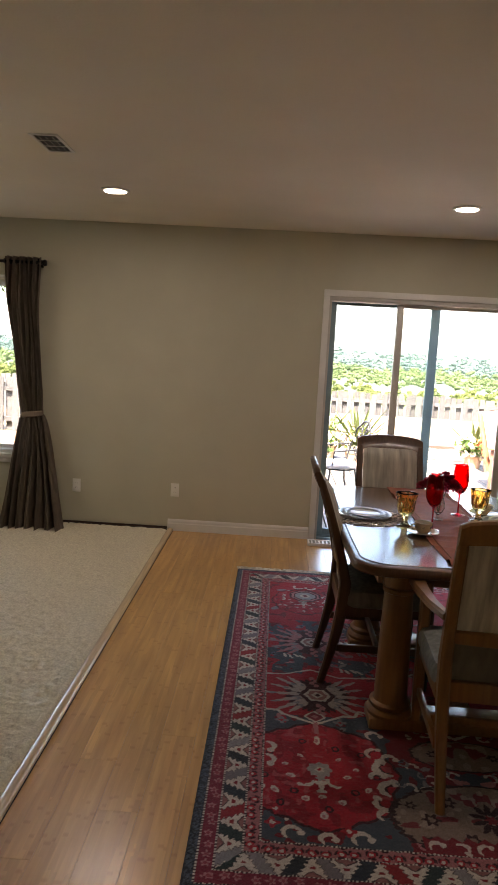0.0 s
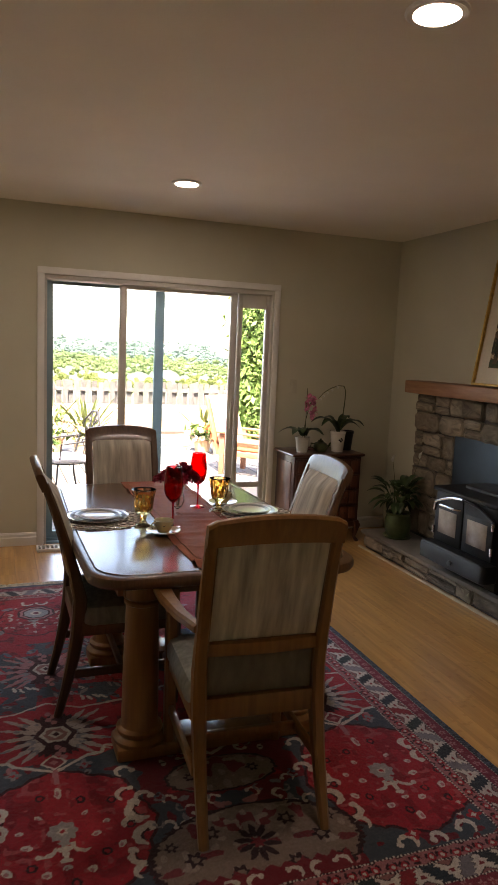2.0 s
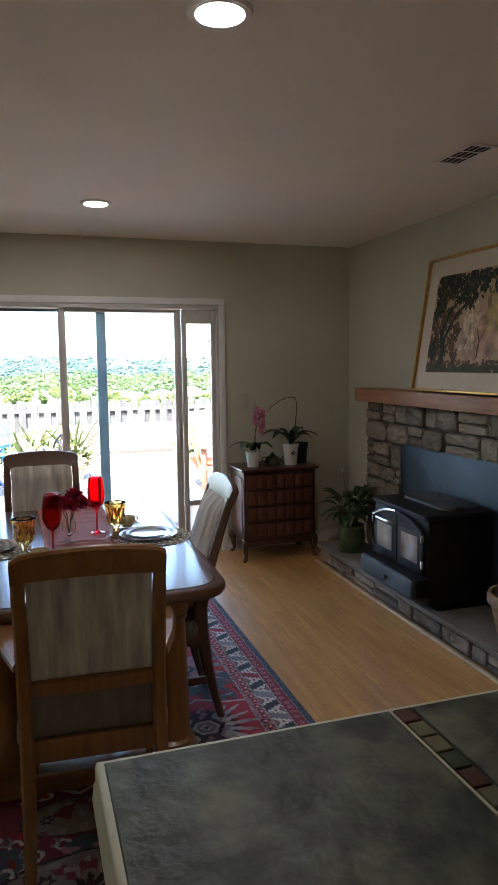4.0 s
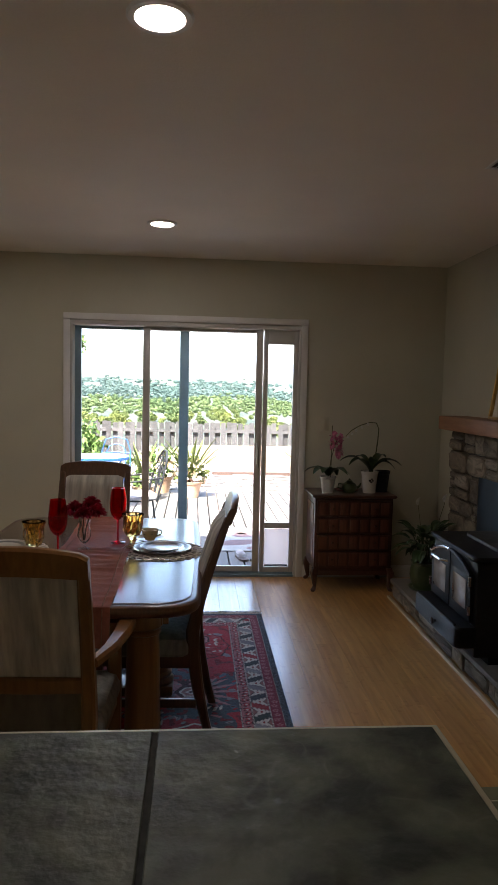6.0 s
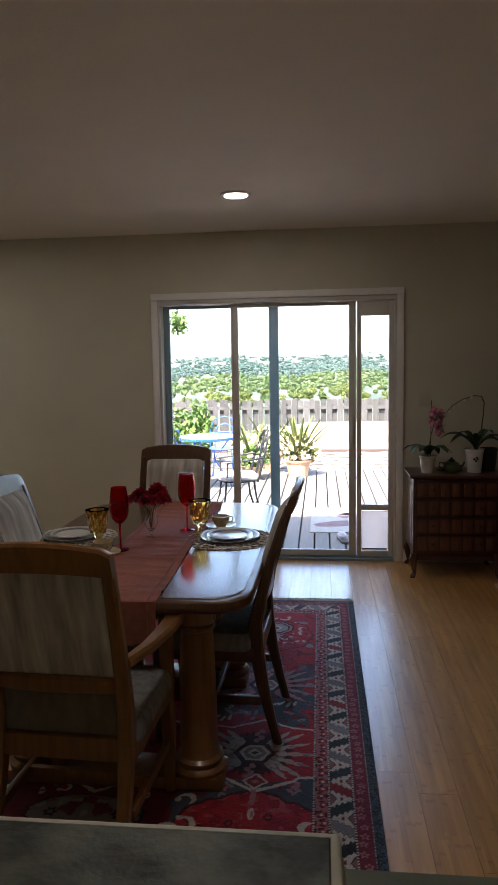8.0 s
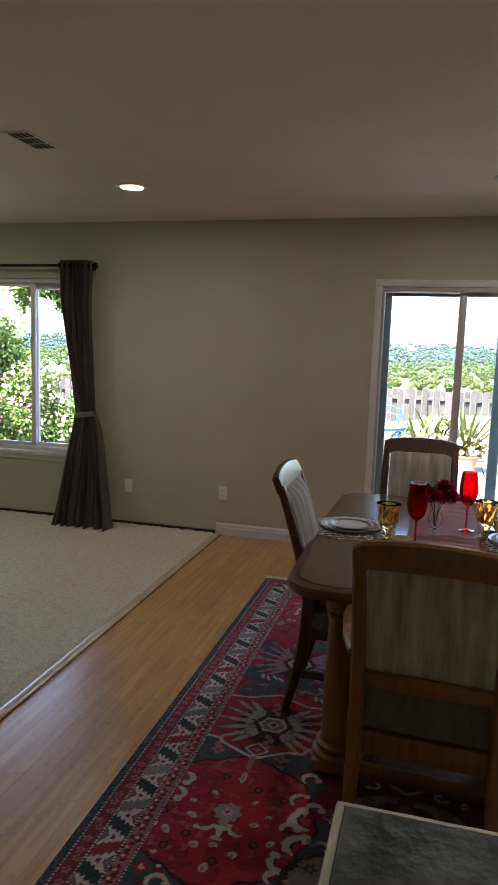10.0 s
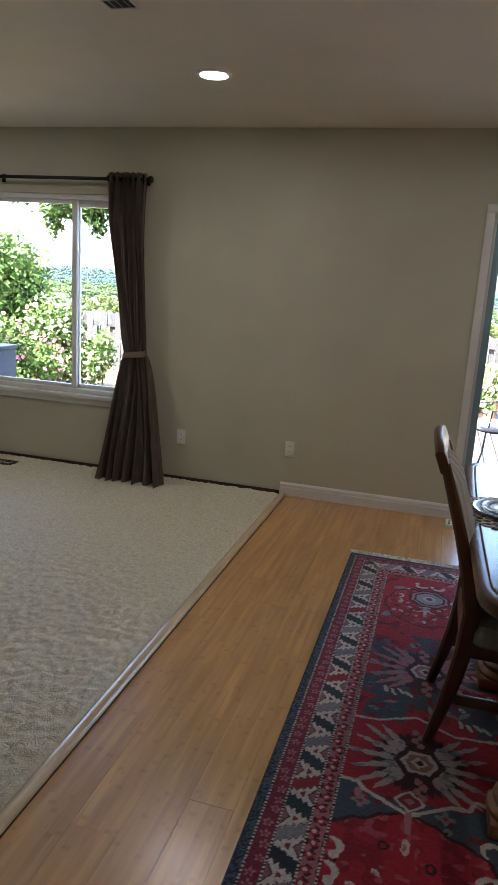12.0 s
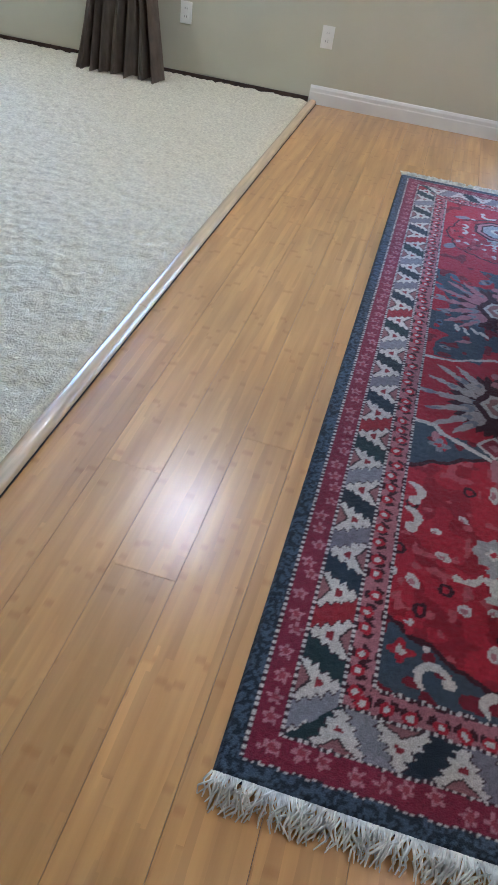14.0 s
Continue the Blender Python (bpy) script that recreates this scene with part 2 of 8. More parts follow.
M_MANTEL = mat("mantel_wood", (0.36, 0.17, 0.075), 0.5, 0, 8, 0.2, 0.08, 40, (6, 0.7, 6), (0.24, 0.10, 0.04))
M_PINE = mat("pine_wood", (0.44, 0.22, 0.09), 0.45, 0, 8, 0.2, 0.06, 40, (6, 6, 0.6), (0.30, 0.135, 0.05))
M_IRON = mat("black_iron", (0.022, 0.022, 0.024), 0.5, 0.3, 30, 0.2, 0.15, 90)
M_STOVE = mat("stove_steel", (0.008, 0.0082, 0.009), 0.5, 0.0, 14, 0.25, 0.1, 60, spec=0.25)
M_SOOT = mat("sooty_glass", (0.33, 0.28, 0.22), 0.2, 0, 7, 0.3, color2=(0.12, 0.09, 0.07))
M_BLUEPL = mat("blued_steel", (0.045, 0.066, 0.085), 0.5, 0.5, 4, 0.15, 0.03, 20)
M_GOLD = mat("gold_leaf", (0.60, 0.38, 0.11), 0.35, 0.8, 30, 0.15)
M_MATB = mat("mat_board", (0.60, 0.53, 0.42), 0.9, 0, 60, 0.03)
M_SLATE = mat("slate_tile", (0.19, 0.21, 0.145), 0.5, 0, 12, 0.3, 0.4, 34, color2=(0.05, 0.06, 0.045), rand=0.06, big=4, spec=0.25, detail=8)
for node in M_SLATE.node_tree.nodes:
    if node.type == "VALTORGB":
        node.color_ramp.elements[0].position, node.color_ramp.elements[1].position = 0.40, 0.64
def add_veins(m, scale, color, width, amount):
    """Thin pale veins along warped cell edges, broken up by a broad noise."""
    nt = m.node_tree
    b = nt.nodes["Principled BSDF"]
    src = b.inputs["Base Color"].links[0].from_socket
    tc = nt.nodes.new("ShaderNodeTexCoord")
    wn = nt.nodes.new("ShaderNodeTexNoise")
    wn.inputs["Scale"].default_value = scale * 1.3
    nt.links.new(tc.outputs["Object"], wn.inputs["Vector"])
    ad = nt.nodes.new("ShaderNodeVectorMath")
    ad.operation = 'MULTIPLY_ADD'
    ad.inputs[1].default_value = (0.22, 0.22, 0.0)
    nt.links.new(wn.outputs["Color"], ad.inputs[0])
    nt.links.new(tc.outputs["Object"], ad.inputs[2])
    vo = nt.nodes.new("ShaderNodeTexVoronoi")
    vo.feature = 'DISTANCE_TO_EDGE'
    vo.inputs["Scale"].default_value = scale
    nt.links.new(ad.outputs[0], vo.inputs["Vector"])
    mr = nt.nodes.new("ShaderNodeMapRange")
    mr.inputs["From Min"].default_value, mr.inputs["From Max"].default_value = 0.0, width
    mr.inputs["To Min"].default_value, mr.inputs["To Max"].default_value = amount, 0.0
    nt.links.new(vo.outputs["Distance"], mr.inputs[0])
    gate = nt.nodes.new("ShaderNodeMapRange")
    gate.inputs["From Min"].default_value, gate.inputs["From Max"].default_value = 0.48, 0.62
    gn = nt.nodes.new("ShaderNodeTexNoise")
    gn.inputs["Scale"].default_value = scale * 0.9
    nt.links.new(tc.outputs["Object"], gn.inputs["Vector"])
    nt.links.new(gn.outputs[0], gate.inputs[0])
    mu = nt.nodes.new("ShaderNodeMath")
    mu.operation = 'MULTIPLY'
    nt.links.new(mr.outputs[0], mu.inputs[0])
    nt.links.new(gate.outputs[0], mu.inputs[1])
    mx = nt.nodes.new("ShaderNodeMix")
    mx.data_type = 'RGBA'
    nt.links.new(mu.outputs[0], mx.inputs["Factor"])
    nt.links.new(src, mx.inputs["A"])
    mx.inputs["B"].default_value = (*color, 1)
    nt.links.new(mx.outputs["Result"], b.inputs["Base Color"])


add_veins(M_SLATE, 9.0, (0.30, 0.30, 0.23), 0.05, 0.2)
M_GREENT = mat("green_tile", (0.18, 0.20, 0.12), 0.35, 0, 5, 0.2, 0.05, 25, rand=0.08)
M_GROUT = mat("grout", (0.07, 0.07, 0.06), 0.9, 0, 60, 0.2)
M_CREAM = mat("cream_paint", (0.66, 0.63, 0.47), 0.5, 0, 3, 0.03, 0.06, 60)
M_CURTAIN = mat("curtain_cloth", (0.25, 0.203, 0.16), 0.85, 0, 30, 0.12, 0.2, 300, (1, 1, 0.3), spec=0.2)
M_BLACK = mat("black_metal", (0.012, 0.011, 0.010), 0.35, 0.4, 30, 0.1)
M_DARKW = mat("dark_strip", (0.055, 0.028, 0.018), 0.6, 0, 20, 0.2)
M_PLATE = mat("switch_plate", (0.87, 0.86, 0.80), 0.4, 0, 10, 0.02)
M_SLOT = mat("dark_slot", (0.015, 0.013, 0.012), 0.7, 0, 10, 0.05)
M_GLASS = glassy("window_glass", (0.97, 0.99, 0.98))
M_LENS = glow("lamp_lens", (1.0, 0.93, 0.84), 6.0)
M_RUG = attr_mat("rug_pile")
M_FRINGE = mat("rug_fringe", (0.78, 0.76, 0.69), 0.9, 0, 40, 0.2)
# outdoors
M_DECK = mat("deck_board", (0.16, 0.145, 0.13), 0.8, 0, 8, 0.15, 0.2, 30, (9, 0.8, 1), (0.10, 0.09, 0.08), rand=0.2)
M_FENCE = mat("weathered_board", (0.075, 0.072, 0.070), 0.9, 0, 8, 0.2, 0.4, 30, (6, 6, 0.5), (0.042, 0.040, 0.039), rand=0.25)
M_BLUE = mat("blue_enamel", (0.02, 0.10, 0.34), 0.4, 0.1, 20, 0.1)
M_CUSH = mat("grey_cushion", (0.36, 0.33, 0.34), 0.9, 0, 40, 0.1, 0.2, 200)
M_CLAY = mat("clay_pot", (0.48, 0.30, 0.19), 0.85, 0, 9, 0.15, 0.2, 40)
M_LEAFO = mat("garden_leaf", (0.11, 0.18, 0.045), 0.5, 0, 3, 0.35, color2=(0.06, 0.105, 0.03), detail=3, spec=0.15)
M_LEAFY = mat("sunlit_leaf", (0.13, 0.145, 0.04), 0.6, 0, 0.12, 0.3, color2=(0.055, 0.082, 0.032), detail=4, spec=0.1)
# distance haze is put into this bluish, dull leaf colour
M_LEAFHAZE = mat("hazed_tree_leaf", (0.072, 0.105, 0.092), 0.8, 0, 0.03, 0.35, color2=(0.034, 0.056, 0.052), detail=5, spec=0.05)
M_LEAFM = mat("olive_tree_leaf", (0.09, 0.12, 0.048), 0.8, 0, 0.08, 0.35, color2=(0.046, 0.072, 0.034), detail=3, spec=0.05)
M_BARK = mat("bark", (0.12, 0.085, 0.06), 0.9, 0, 12, 0.3, 0.7, 30)
M_ACBOX = mat("grey_blue_metal", (0.03, 0.042, 0.062), 0.75, 0.2, 10, 0.08)
M_ORANGE = mat("orange_cloth", (0.62, 0.16, 0.07), 0.85, 0, 40, 0.15)
M_REDWOOD = mat("redwood", (0.24, 0.095, 0.05), 0.7, 0, 10, 0.2, 0.1, 40)
M_FLOWER = mat("pale_flower", (0.70, 0.50, 0.50), 0.7, 0, 10, 0.3, color2=(0.72, 0.62, 0.32))
M_ROOF = mat("far_roof", (0.20, 0.17, 0.155), 0.9, 0, 0.3, 0.2)
M_STUCCO = mat("stucco", (0.55, 0.52, 0.46), 0.9, 0, 30, 0.1, 0.4)


# ---- mesh helpers ----
def link_mesh(name, bm, material, smooth=35):
    me = bpy.data.meshes.new(name)
    bmesh.ops.recalc_face_normals(bm, faces=bm.faces[:])
    bm.to_mesh(me)
    bm.free()
    for m in (material if isinstance(material, (list, tuple)) else [material]):
        me.materials.append(m)
    if smooth:
        me.polygons.foreach_set("use_smooth", [True] * len(me.polygons))
        me.set_sharp_from_angle(angle=radians(smooth))
    return me


def part(name, bm, material, parent=None, label="", smooth=35, m=None):
    ob = new(name, link_mesh(name, bm, material, smooth))
    if parent is not None:
        ob.parent = parent
    if m is not None:
        ob.matrix_basis = m
    if label:
        tagged(ob, label)
    return ob


def thing(name, label, category, m=None, group="", kind=""):
    ob = new(name)
    ob.empty_display_size = 0.05
    if m is not None:
        ob.matrix_basis = m
    return tagged(ob, label, category, group, kind)


def solid(name, bm, material, label, category, group="", kind="", m=None, smooth=35):
    ob = part(name, bm, material, None, "", smooth, m)
    return tagged(ob, label, category, group, kind)


def B():
    return bmesh.new()


def box(bm, a, b, bev=0.0, seg=2, m=None):
    x0, y0, z0 = a
    x1, y1, z1 = b
    vs = [bm.verts.new(p) for p in [(x0, y0, z0), (x1, y0, z0), (x1, y1, z0), (x0, y1, z0), (x0, y0, z1), (x1, y0, z1), (x1, y1, z1), (x0, y1, z1)]]
    fs = [bm.faces.new([vs[i] for i in f]) for f in [(0, 3, 2, 1), (4, 5, 6, 7), (0, 1, 5, 4), (1, 2, 6, 5), (2, 3, 7, 6), (3, 0, 4, 7)]]
    if m is not None:
        for v in vs:
            v.co = m @ v.co
    if bev:
        es = list({e for f in fs for e in f.edges})
        bmesh.ops.bevel(bm, geom=es, offset=bev, segments=seg, profile=0.5, affect='EDGES')
    return bm


def loft(bm, loops, cap=True, close=False):
    rings = [[bm.verts.new(p) for p in lp] for lp in loops]
    n = len(rings[0])
    pairs = list(zip(rings, rings[1:])) + ([(rings[-1], rings[0])] if close else [])
    for r0, r1 in pairs:
        for i in range(n):
            j = (i + 1) % n
            bm.faces.new((r0[i], r0[j], r1[j], r1[i]))
    if cap and not close:
        bm.faces.new(rings[0][::-1])
        bm.faces.new(rings[-1])
    return bm


def lathe(bm, prof, n=24, c=(0, 0, 0), sx=1.0, sy=1.0):
    loops = []
    for r, z in prof:
        r = max(r, 0.0004)
        loops.append([(c[0] + sx * r * math.cos(2 * math.pi * i / n), c[1] + sy * r * math.sin(2 * math.pi * i / n), c[2] + z) for i in range(n)])
    return loft(bm, loops)


def tube(bm, pts, r, n=8, flat=1.0):
    """A round bar along points; r: one radius or one for each point."""
    pts = [Vector(p) for p in pts]
    rs = r if isinstance(r, (list, tuple)) else [r] * len(pts)
    loops = []
    up = Vector((0.13, 0.27, 1)).normalized()
    for i, p in enumerate(pts):
        d = (pts[min(i + 1, len(pts) - 1)] - pts[max(i - 1, 0)]).normalized()
        u = d.cross(up)
        u = u.normalized() if u.length > 0.05 else d.cross(Vector((1, 0, 0))).normalized()
        w = d.cross(u).normalized()
        loops.append([p + rs[i] * (math.cos(2 * math.pi * k / n) * u + flat * math.sin(2 * math.pi * k / n) * w) for k in range(n)])
    return loft(bm, loops)


def bar(bm, pts, wx, wy, bev=0.006):
    """A curved wooden member through points (x, y, z) with a chamfered wx by wy section, laid in the xy plane of each point."""
    loops = []
    for k, p in enumerate(pts):
        a = wx[k] / 2 if isinstance(wx, (list, tuple)) else wx / 2
        b = wy[k] / 2 if isinstance(wy, (list, tuple)) else wy / 2
        loops.append([(p[0] + s, p[1] + t, p[2]) for s, t in [(-a + bev, -b), (a - bev, -b), (a, -b + bev), (a, b - bev), (a - bev, b), (-a + bev, b), (-a, b - bev), (-a, -b + bev)]])
    return loft(bm, loops)


def outline(hx, hy, r, n=8, bulge=0.0):
    """A rounded rectangle; bulge bows its sides outwards."""
    pts = []
    for cx, cy, a0 in [(hx - r, hy - r, 0), (-hx + r, hy - r, 90), (-hx + r, -hy + r, 180), (hx - r, -hy + r, 270)]:
        for k in range(n + 1):
            a = radians(a0 + 90 * k / n)
            pts.append((cx + r * math.cos(a), cy + r * math.sin(a)))
    out = []
    m = len(pts)
    for i, p in enumerate(pts):
        out.append(p)
        q = pts[(i + 1) % m]
        if math.hypot(p[0] - q[0], p[1] - q[1]) > 0.12:
            for k in range(1, 10):
                out.append((p[0] + (q[0] - p[0]) * k / 10, p[1] + (q[1] - p[1]) * k / 10))
    if bulge:
        out = [(x + bulge * math.copysign(1, x) * max(0, 1 - (y / hy) ** 2) * min(1, abs(x) / hx), y) for x, y in out]
    return out


def slab(bm, pts, prof, c=(0, 0)):
    """Stacks an outline at heights z, drawn in by d: prof is rows of (d, z)."""
    mx = max(abs(p[0]) for p in pts)
    my = max(abs(p[1]) for p in pts)
    return loft(bm, [[(c[0] + x * (1 - d / mx), c[1] + y * (1 - d / my), z) for x, y in pts] for d, z in prof])


def grid_mesh(name, xs, ys, zf, material, smooth=True):
    """A sheet over the coordinates xs, ys with heights zf(X, Y)."""
    X, Y = np.meshgrid(xs, ys)
    co = np.stack([X, Y, zf(X, Y)], -1).reshape(-1, 3)
    h, w = X.shape
    idx = np.arange(h * w).reshape(h, w)
    quads = np.stack([idx[:-1, :-1], idx[:-1, 1:], idx[1:, 1:], idx[1:, :-1]], -1).reshape(-1, 4)
    me = bpy.data.meshes.new(name)
    me.vertices.add(len(co))
    me.vertices.foreach_set("co", co.ravel())
    me.loops.add(quads.size)
    me.loops.foreach_set("vertex_index", quads.ravel())
    me.polygons.add(len(quads))
    me.polygons.foreach_set("loop_start", np.arange(0, quads.size, 4))
    me.polygons.foreach_set("use_smooth", np.full(len(quads), smooth))
    me.update(calc_edges=True)
    me.materials.append(material)
    return me


def vnoise(X, Y, seed=0):
    """Smooth value noise on arrays."""
    r = np.random.RandomState(seed)
    t = r.rand(256, 256)
    xi, yi = np.floor(X).astype(int), np.floor(Y).astype(int)
    fx, fy = X - xi, Y - yi
    fx, fy = fx * fx * (3 - 2 * fx), fy * fy * (3 - 2 * fy)
    g = lambda a, b: t[a % 256, b % 256]
    return (g(xi, yi) * (1 - fx) + g(xi + 1, yi) * fx) * (1 - fy) + (g(xi, yi + 1) * (1 - fx) + g(xi + 1, yi + 1) * fx) * fy


def leaves(name, blobs, n, size, material, parent, seed=1, label="", hollow=0.5, aspect=0.45, kind="stuff", droop=0.0):
    """A crown: n small pointed leaves scattered through balls (x, y, z, rx, ry, rz)."""
    r = np.random.RandomState(seed)
    w = np.array([b[3] * b[4] * b[5] for b in blobs]) ** 0.67
    pick = r.choice(len(blobs), n, p=w / w.sum())
    bl = np.array(blobs)[pick]
    d = r.normal(size=(n, 3))
    d /= np.linalg.norm(d, axis=1)[:, None]
    rad = (hollow + (1 - hollow) * r.rand(n)) * (0.85 + 0.3 * r.rand(n))
    c = bl[:, :3] + d * bl[:, 3:] * rad[:, None]
    a = r.normal(size=(n, 3))
    a[:, 2] -= droop
    a /= np.linalg.norm(a, axis=1)[:, None]
    b = np.cross(a, r.normal(size=(n, 3)))
    b /= np.linalg.norm(b, axis=1)[:, None]
    s = size * (0.6 + 0.8 * r.rand(n))[:, None]
    co = np.stack([c - a * s, c + b * s * aspect, c + a * s, c - b * s * aspect], 1).reshape(-1, 3)
    me = bpy.data.meshes.new(name)
    me.vertices.add(4 * n)
    me.vertices.foreach_set("co", co.ravel())
    me.loops.add(4 * n)
    me.loops.foreach_set("vertex_index", np.arange(4 * n))
    me.polygons.add(n)
    me.polygons.foreach_set("loop_start", np.arange(0, 4 * n, 4))
    me.update(calc_edges=True)
    me.materials.append(material)
    ob = new(name, me)
    ob.parent = parent
    return tagged(ob, label, "", "", kind)


def blade(bm, base, tip, width, sag=0.0, n=7, fold=0.12):
    """One long leaf from base to tip, widest in the middle, folded along its rib and sagging."""
    base, tip = Vector(base), Vector(tip)
    d = tip - base
    side = d.cross(Vector((0, 0, 1)))
    side = side.normalized() if side.length > 1e-4 else Vector((1, 0, 0))
    nrm = side.cross(d).normalized()
    rows = []
    for i in range(n + 1):
        t = i / n
        p = base + d * t + Vector((0, 0, 1)) * sag * 4 * t * (1 - t)
        w = width * max(0.06, math.sin(math.pi * min(1, 0.12 + 0.86 * t)) ** 0.8) / 2
        rows.append([bm.verts.new(p - side * w + nrm * w * fold * 2), bm.verts.new(p), bm.verts.new(p + side * w + nrm * w * fold * 2)])
    for a, b in zip(rows, rows[1:]):
        bm.faces.new((a[0], a[1], b[1], b[0]))
        bm.faces.new((a[1], a[2], b[2], b[1]))
    return bm


# ---- the room ----
WX0, WX1, WY0 = -6.0, 3.06, -9.6
DX0, DX1, DZ1 = 0.06, 1.885, 2.045
NX0, NX1, NZ0, NZ1 = -4.35, -2.43, 0.585, 2.085
T = 0.16


def rooms():
    bm = B()
    for a, b in [((WX0, 0, -0.2), (NX0, T, CEIL)), ((NX1, 0, -0.2), (DX0, T, CEIL)), ((DX1, 0, -0.2), (WX1 + T, T, CEIL)),
                 ((NX0, 0, -0.2), (NX1, T, NZ0)), ((NX0, 0, NZ1), (NX1, T, CEIL)), ((DX0, 0, DZ1), (DX1, T, CEIL)), ((DX0, 0, -0.2), (DX1, T, -0.01))]:
        box(bm, a, b)
    solid("wall_north", bm, M_WALL, "pale cream painted wall with sliding door and window", "wall", kind="structure", smooth=0)
    solid("wall_east", box(B(), (WX1, WY0, -0.2), (WX1 + T, 0, CEIL)), M_WALL, "pale cream painted wall behind the stone fireplace", "wall", kind="structure", smooth=0)
    # unseen closing walls; the south one stands far back to weaken bounced light
    solid("wall_west", box(B(), (WX0 - T, WY0, -0.2), (WX0, T, CEIL)), M_WALL, "plain cream wall, unseen, added to close the room", "wall", kind="structure", smooth=0)
    solid("wall_south", box(B(), (WX0 - T, WY0 - T, -0.2), (WX1 + T, WY0, CEIL)), M_WALL, "plain cream wall, unseen, added to close the room", "wall", kind="structure", smooth=0)
    solid("ceiling", box(B(), (WX0 - T, WY0 - T, CEIL), (WX1 + T, T, CEIL + 0.12)), M_CEIL, "plain painted ceiling with recessed lamps", "ceiling", kind="structure", smooth=0)
    # unseen slab added to block the sun; its overhang sets skylight and deck shade
    solid("unseen_roof_slab", box(B(), (WX0 - 0.6, WY0 - 0.6, CEIL + 0.124), (WX1 + 0.6, 0.40, CEIL + 0.26)), M_STUCCO, "unseen flat roof slab added to block sun, overhanging the door", "roof", kind="structure", smooth=0)
    solid("subfloor", box(B(), (WX0, WY0, -0.2), (WX1, 0, -0.014)), M_MORTAR, "dark underlay below the floor boards", "floor", kind="structure", smooth=0)


rooms()


def baseboards():
    prof = [(0, 0.0), (-0.016, 0.0), (-0.016, 0.062), (-0.012, 0.068), (-0.012, 0.085), (-0.005, 0.097), (0, 0.10)]
    for x0, x1 in [(-1.20, 0.008), (1.937, WX1)]:
        bm = B()
        loft(bm, [[(x, y, z) for y, z in prof] for x in (x0, x1)])
        solid("baseboard", bm, M_TRIM, "white moulded wooden baseboard along the wall", "baseboard", kind="structure", smooth=20)
    solid("carpet_edge_strip", box(B(), (WX0, -0.012, 0.0), (-1.205, -0.0005, 0.033), 0.002), M_DARKW, "dark brown strip where the baseboard is missing", "trim", kind="structure")


baseboards()


def opening_trim(name, x0, x1, z0, z1, w, bottom):
    bm = B()
    d = -0.018
    box(bm, (x0 - w, d, 0 if not bottom else z0), (x0, -0.0005, z1), 0.003)
    box(bm, (x1, d, 0 if not bottom else z0), (x1 + w, -0.0005, z1), 0.003)
    box(bm, (x0 - w, d - 0.001, z1 + 0.0005), (x1 + w, -0.0005, z1 + w), 0.003)
    return solid(name, bm, M_TRIM, "white painted flat casing around the opening", "trim", kind="structure")


opening_trim("door_trim", DX0, DX1, 0, DZ1, 0.05, False)


def sash(name, x0, x1, z0, z1, y0, y1, wl, wr, wt, wb, material, parent):
    bm = B()
    box(bm, (x0, y0, z0), (x0 + wl, y1, z1), 0.003)
    box(bm, (x1 - wr, y0, z0), (x1, y1, z1), 0.003)
    box(bm, (x0 + wl, y0 + 0.002, z1 - wt), (x1 - wr, y1 - 0.002, z1), 0.003)
    box(bm, (x0 + wl, y0 + 0.002, z0), (x1 - wr, y1 - 0.002, z0 + wb), 0.003)
    s = part(name, bm, material, parent)
    ym = (y0 + y1) / 2
    p = part("pane", box(B(), (x0 + wl - 0.004, ym - 0.003, z0 + wb - 0.004), (x1 - wr + 0.004, ym + 0.003, z1 - wt + 0.004)), M_GLASS, s, smooth=0)
    p.visible_shadow = False
    return s


def flap_plastic():
    """Milky vinyl that lets daylight through without a clear view."""
    m = bpy.data.materials.new("flap_plastic")
    m.use_nodes = True
    nt = m.node_tree
    nt.nodes.clear()
    o = nt.nodes.new("ShaderNodeOutputMaterial")
    a = nt.nodes.new("ShaderNodeBsdfTranslucent")
    a.inputs[0].default_value = (0.72, 0.63, 0.56, 1)
    c = nt.nodes.new("ShaderNodeBsdfTransparent")
    c.inputs[0].default_value = (0.85, 0.80, 0.80, 1)
    x = nt.nodes.new("ShaderNodeMixShader")
    x.inputs[0].default_value = 0.85
    nt.links.new(c.outputs[0], x.inputs[1])
    nt.links.new(a.outputs[0], x.inputs[2])
    nt.links.new(x.outputs[0], o.inputs[0])
    return m


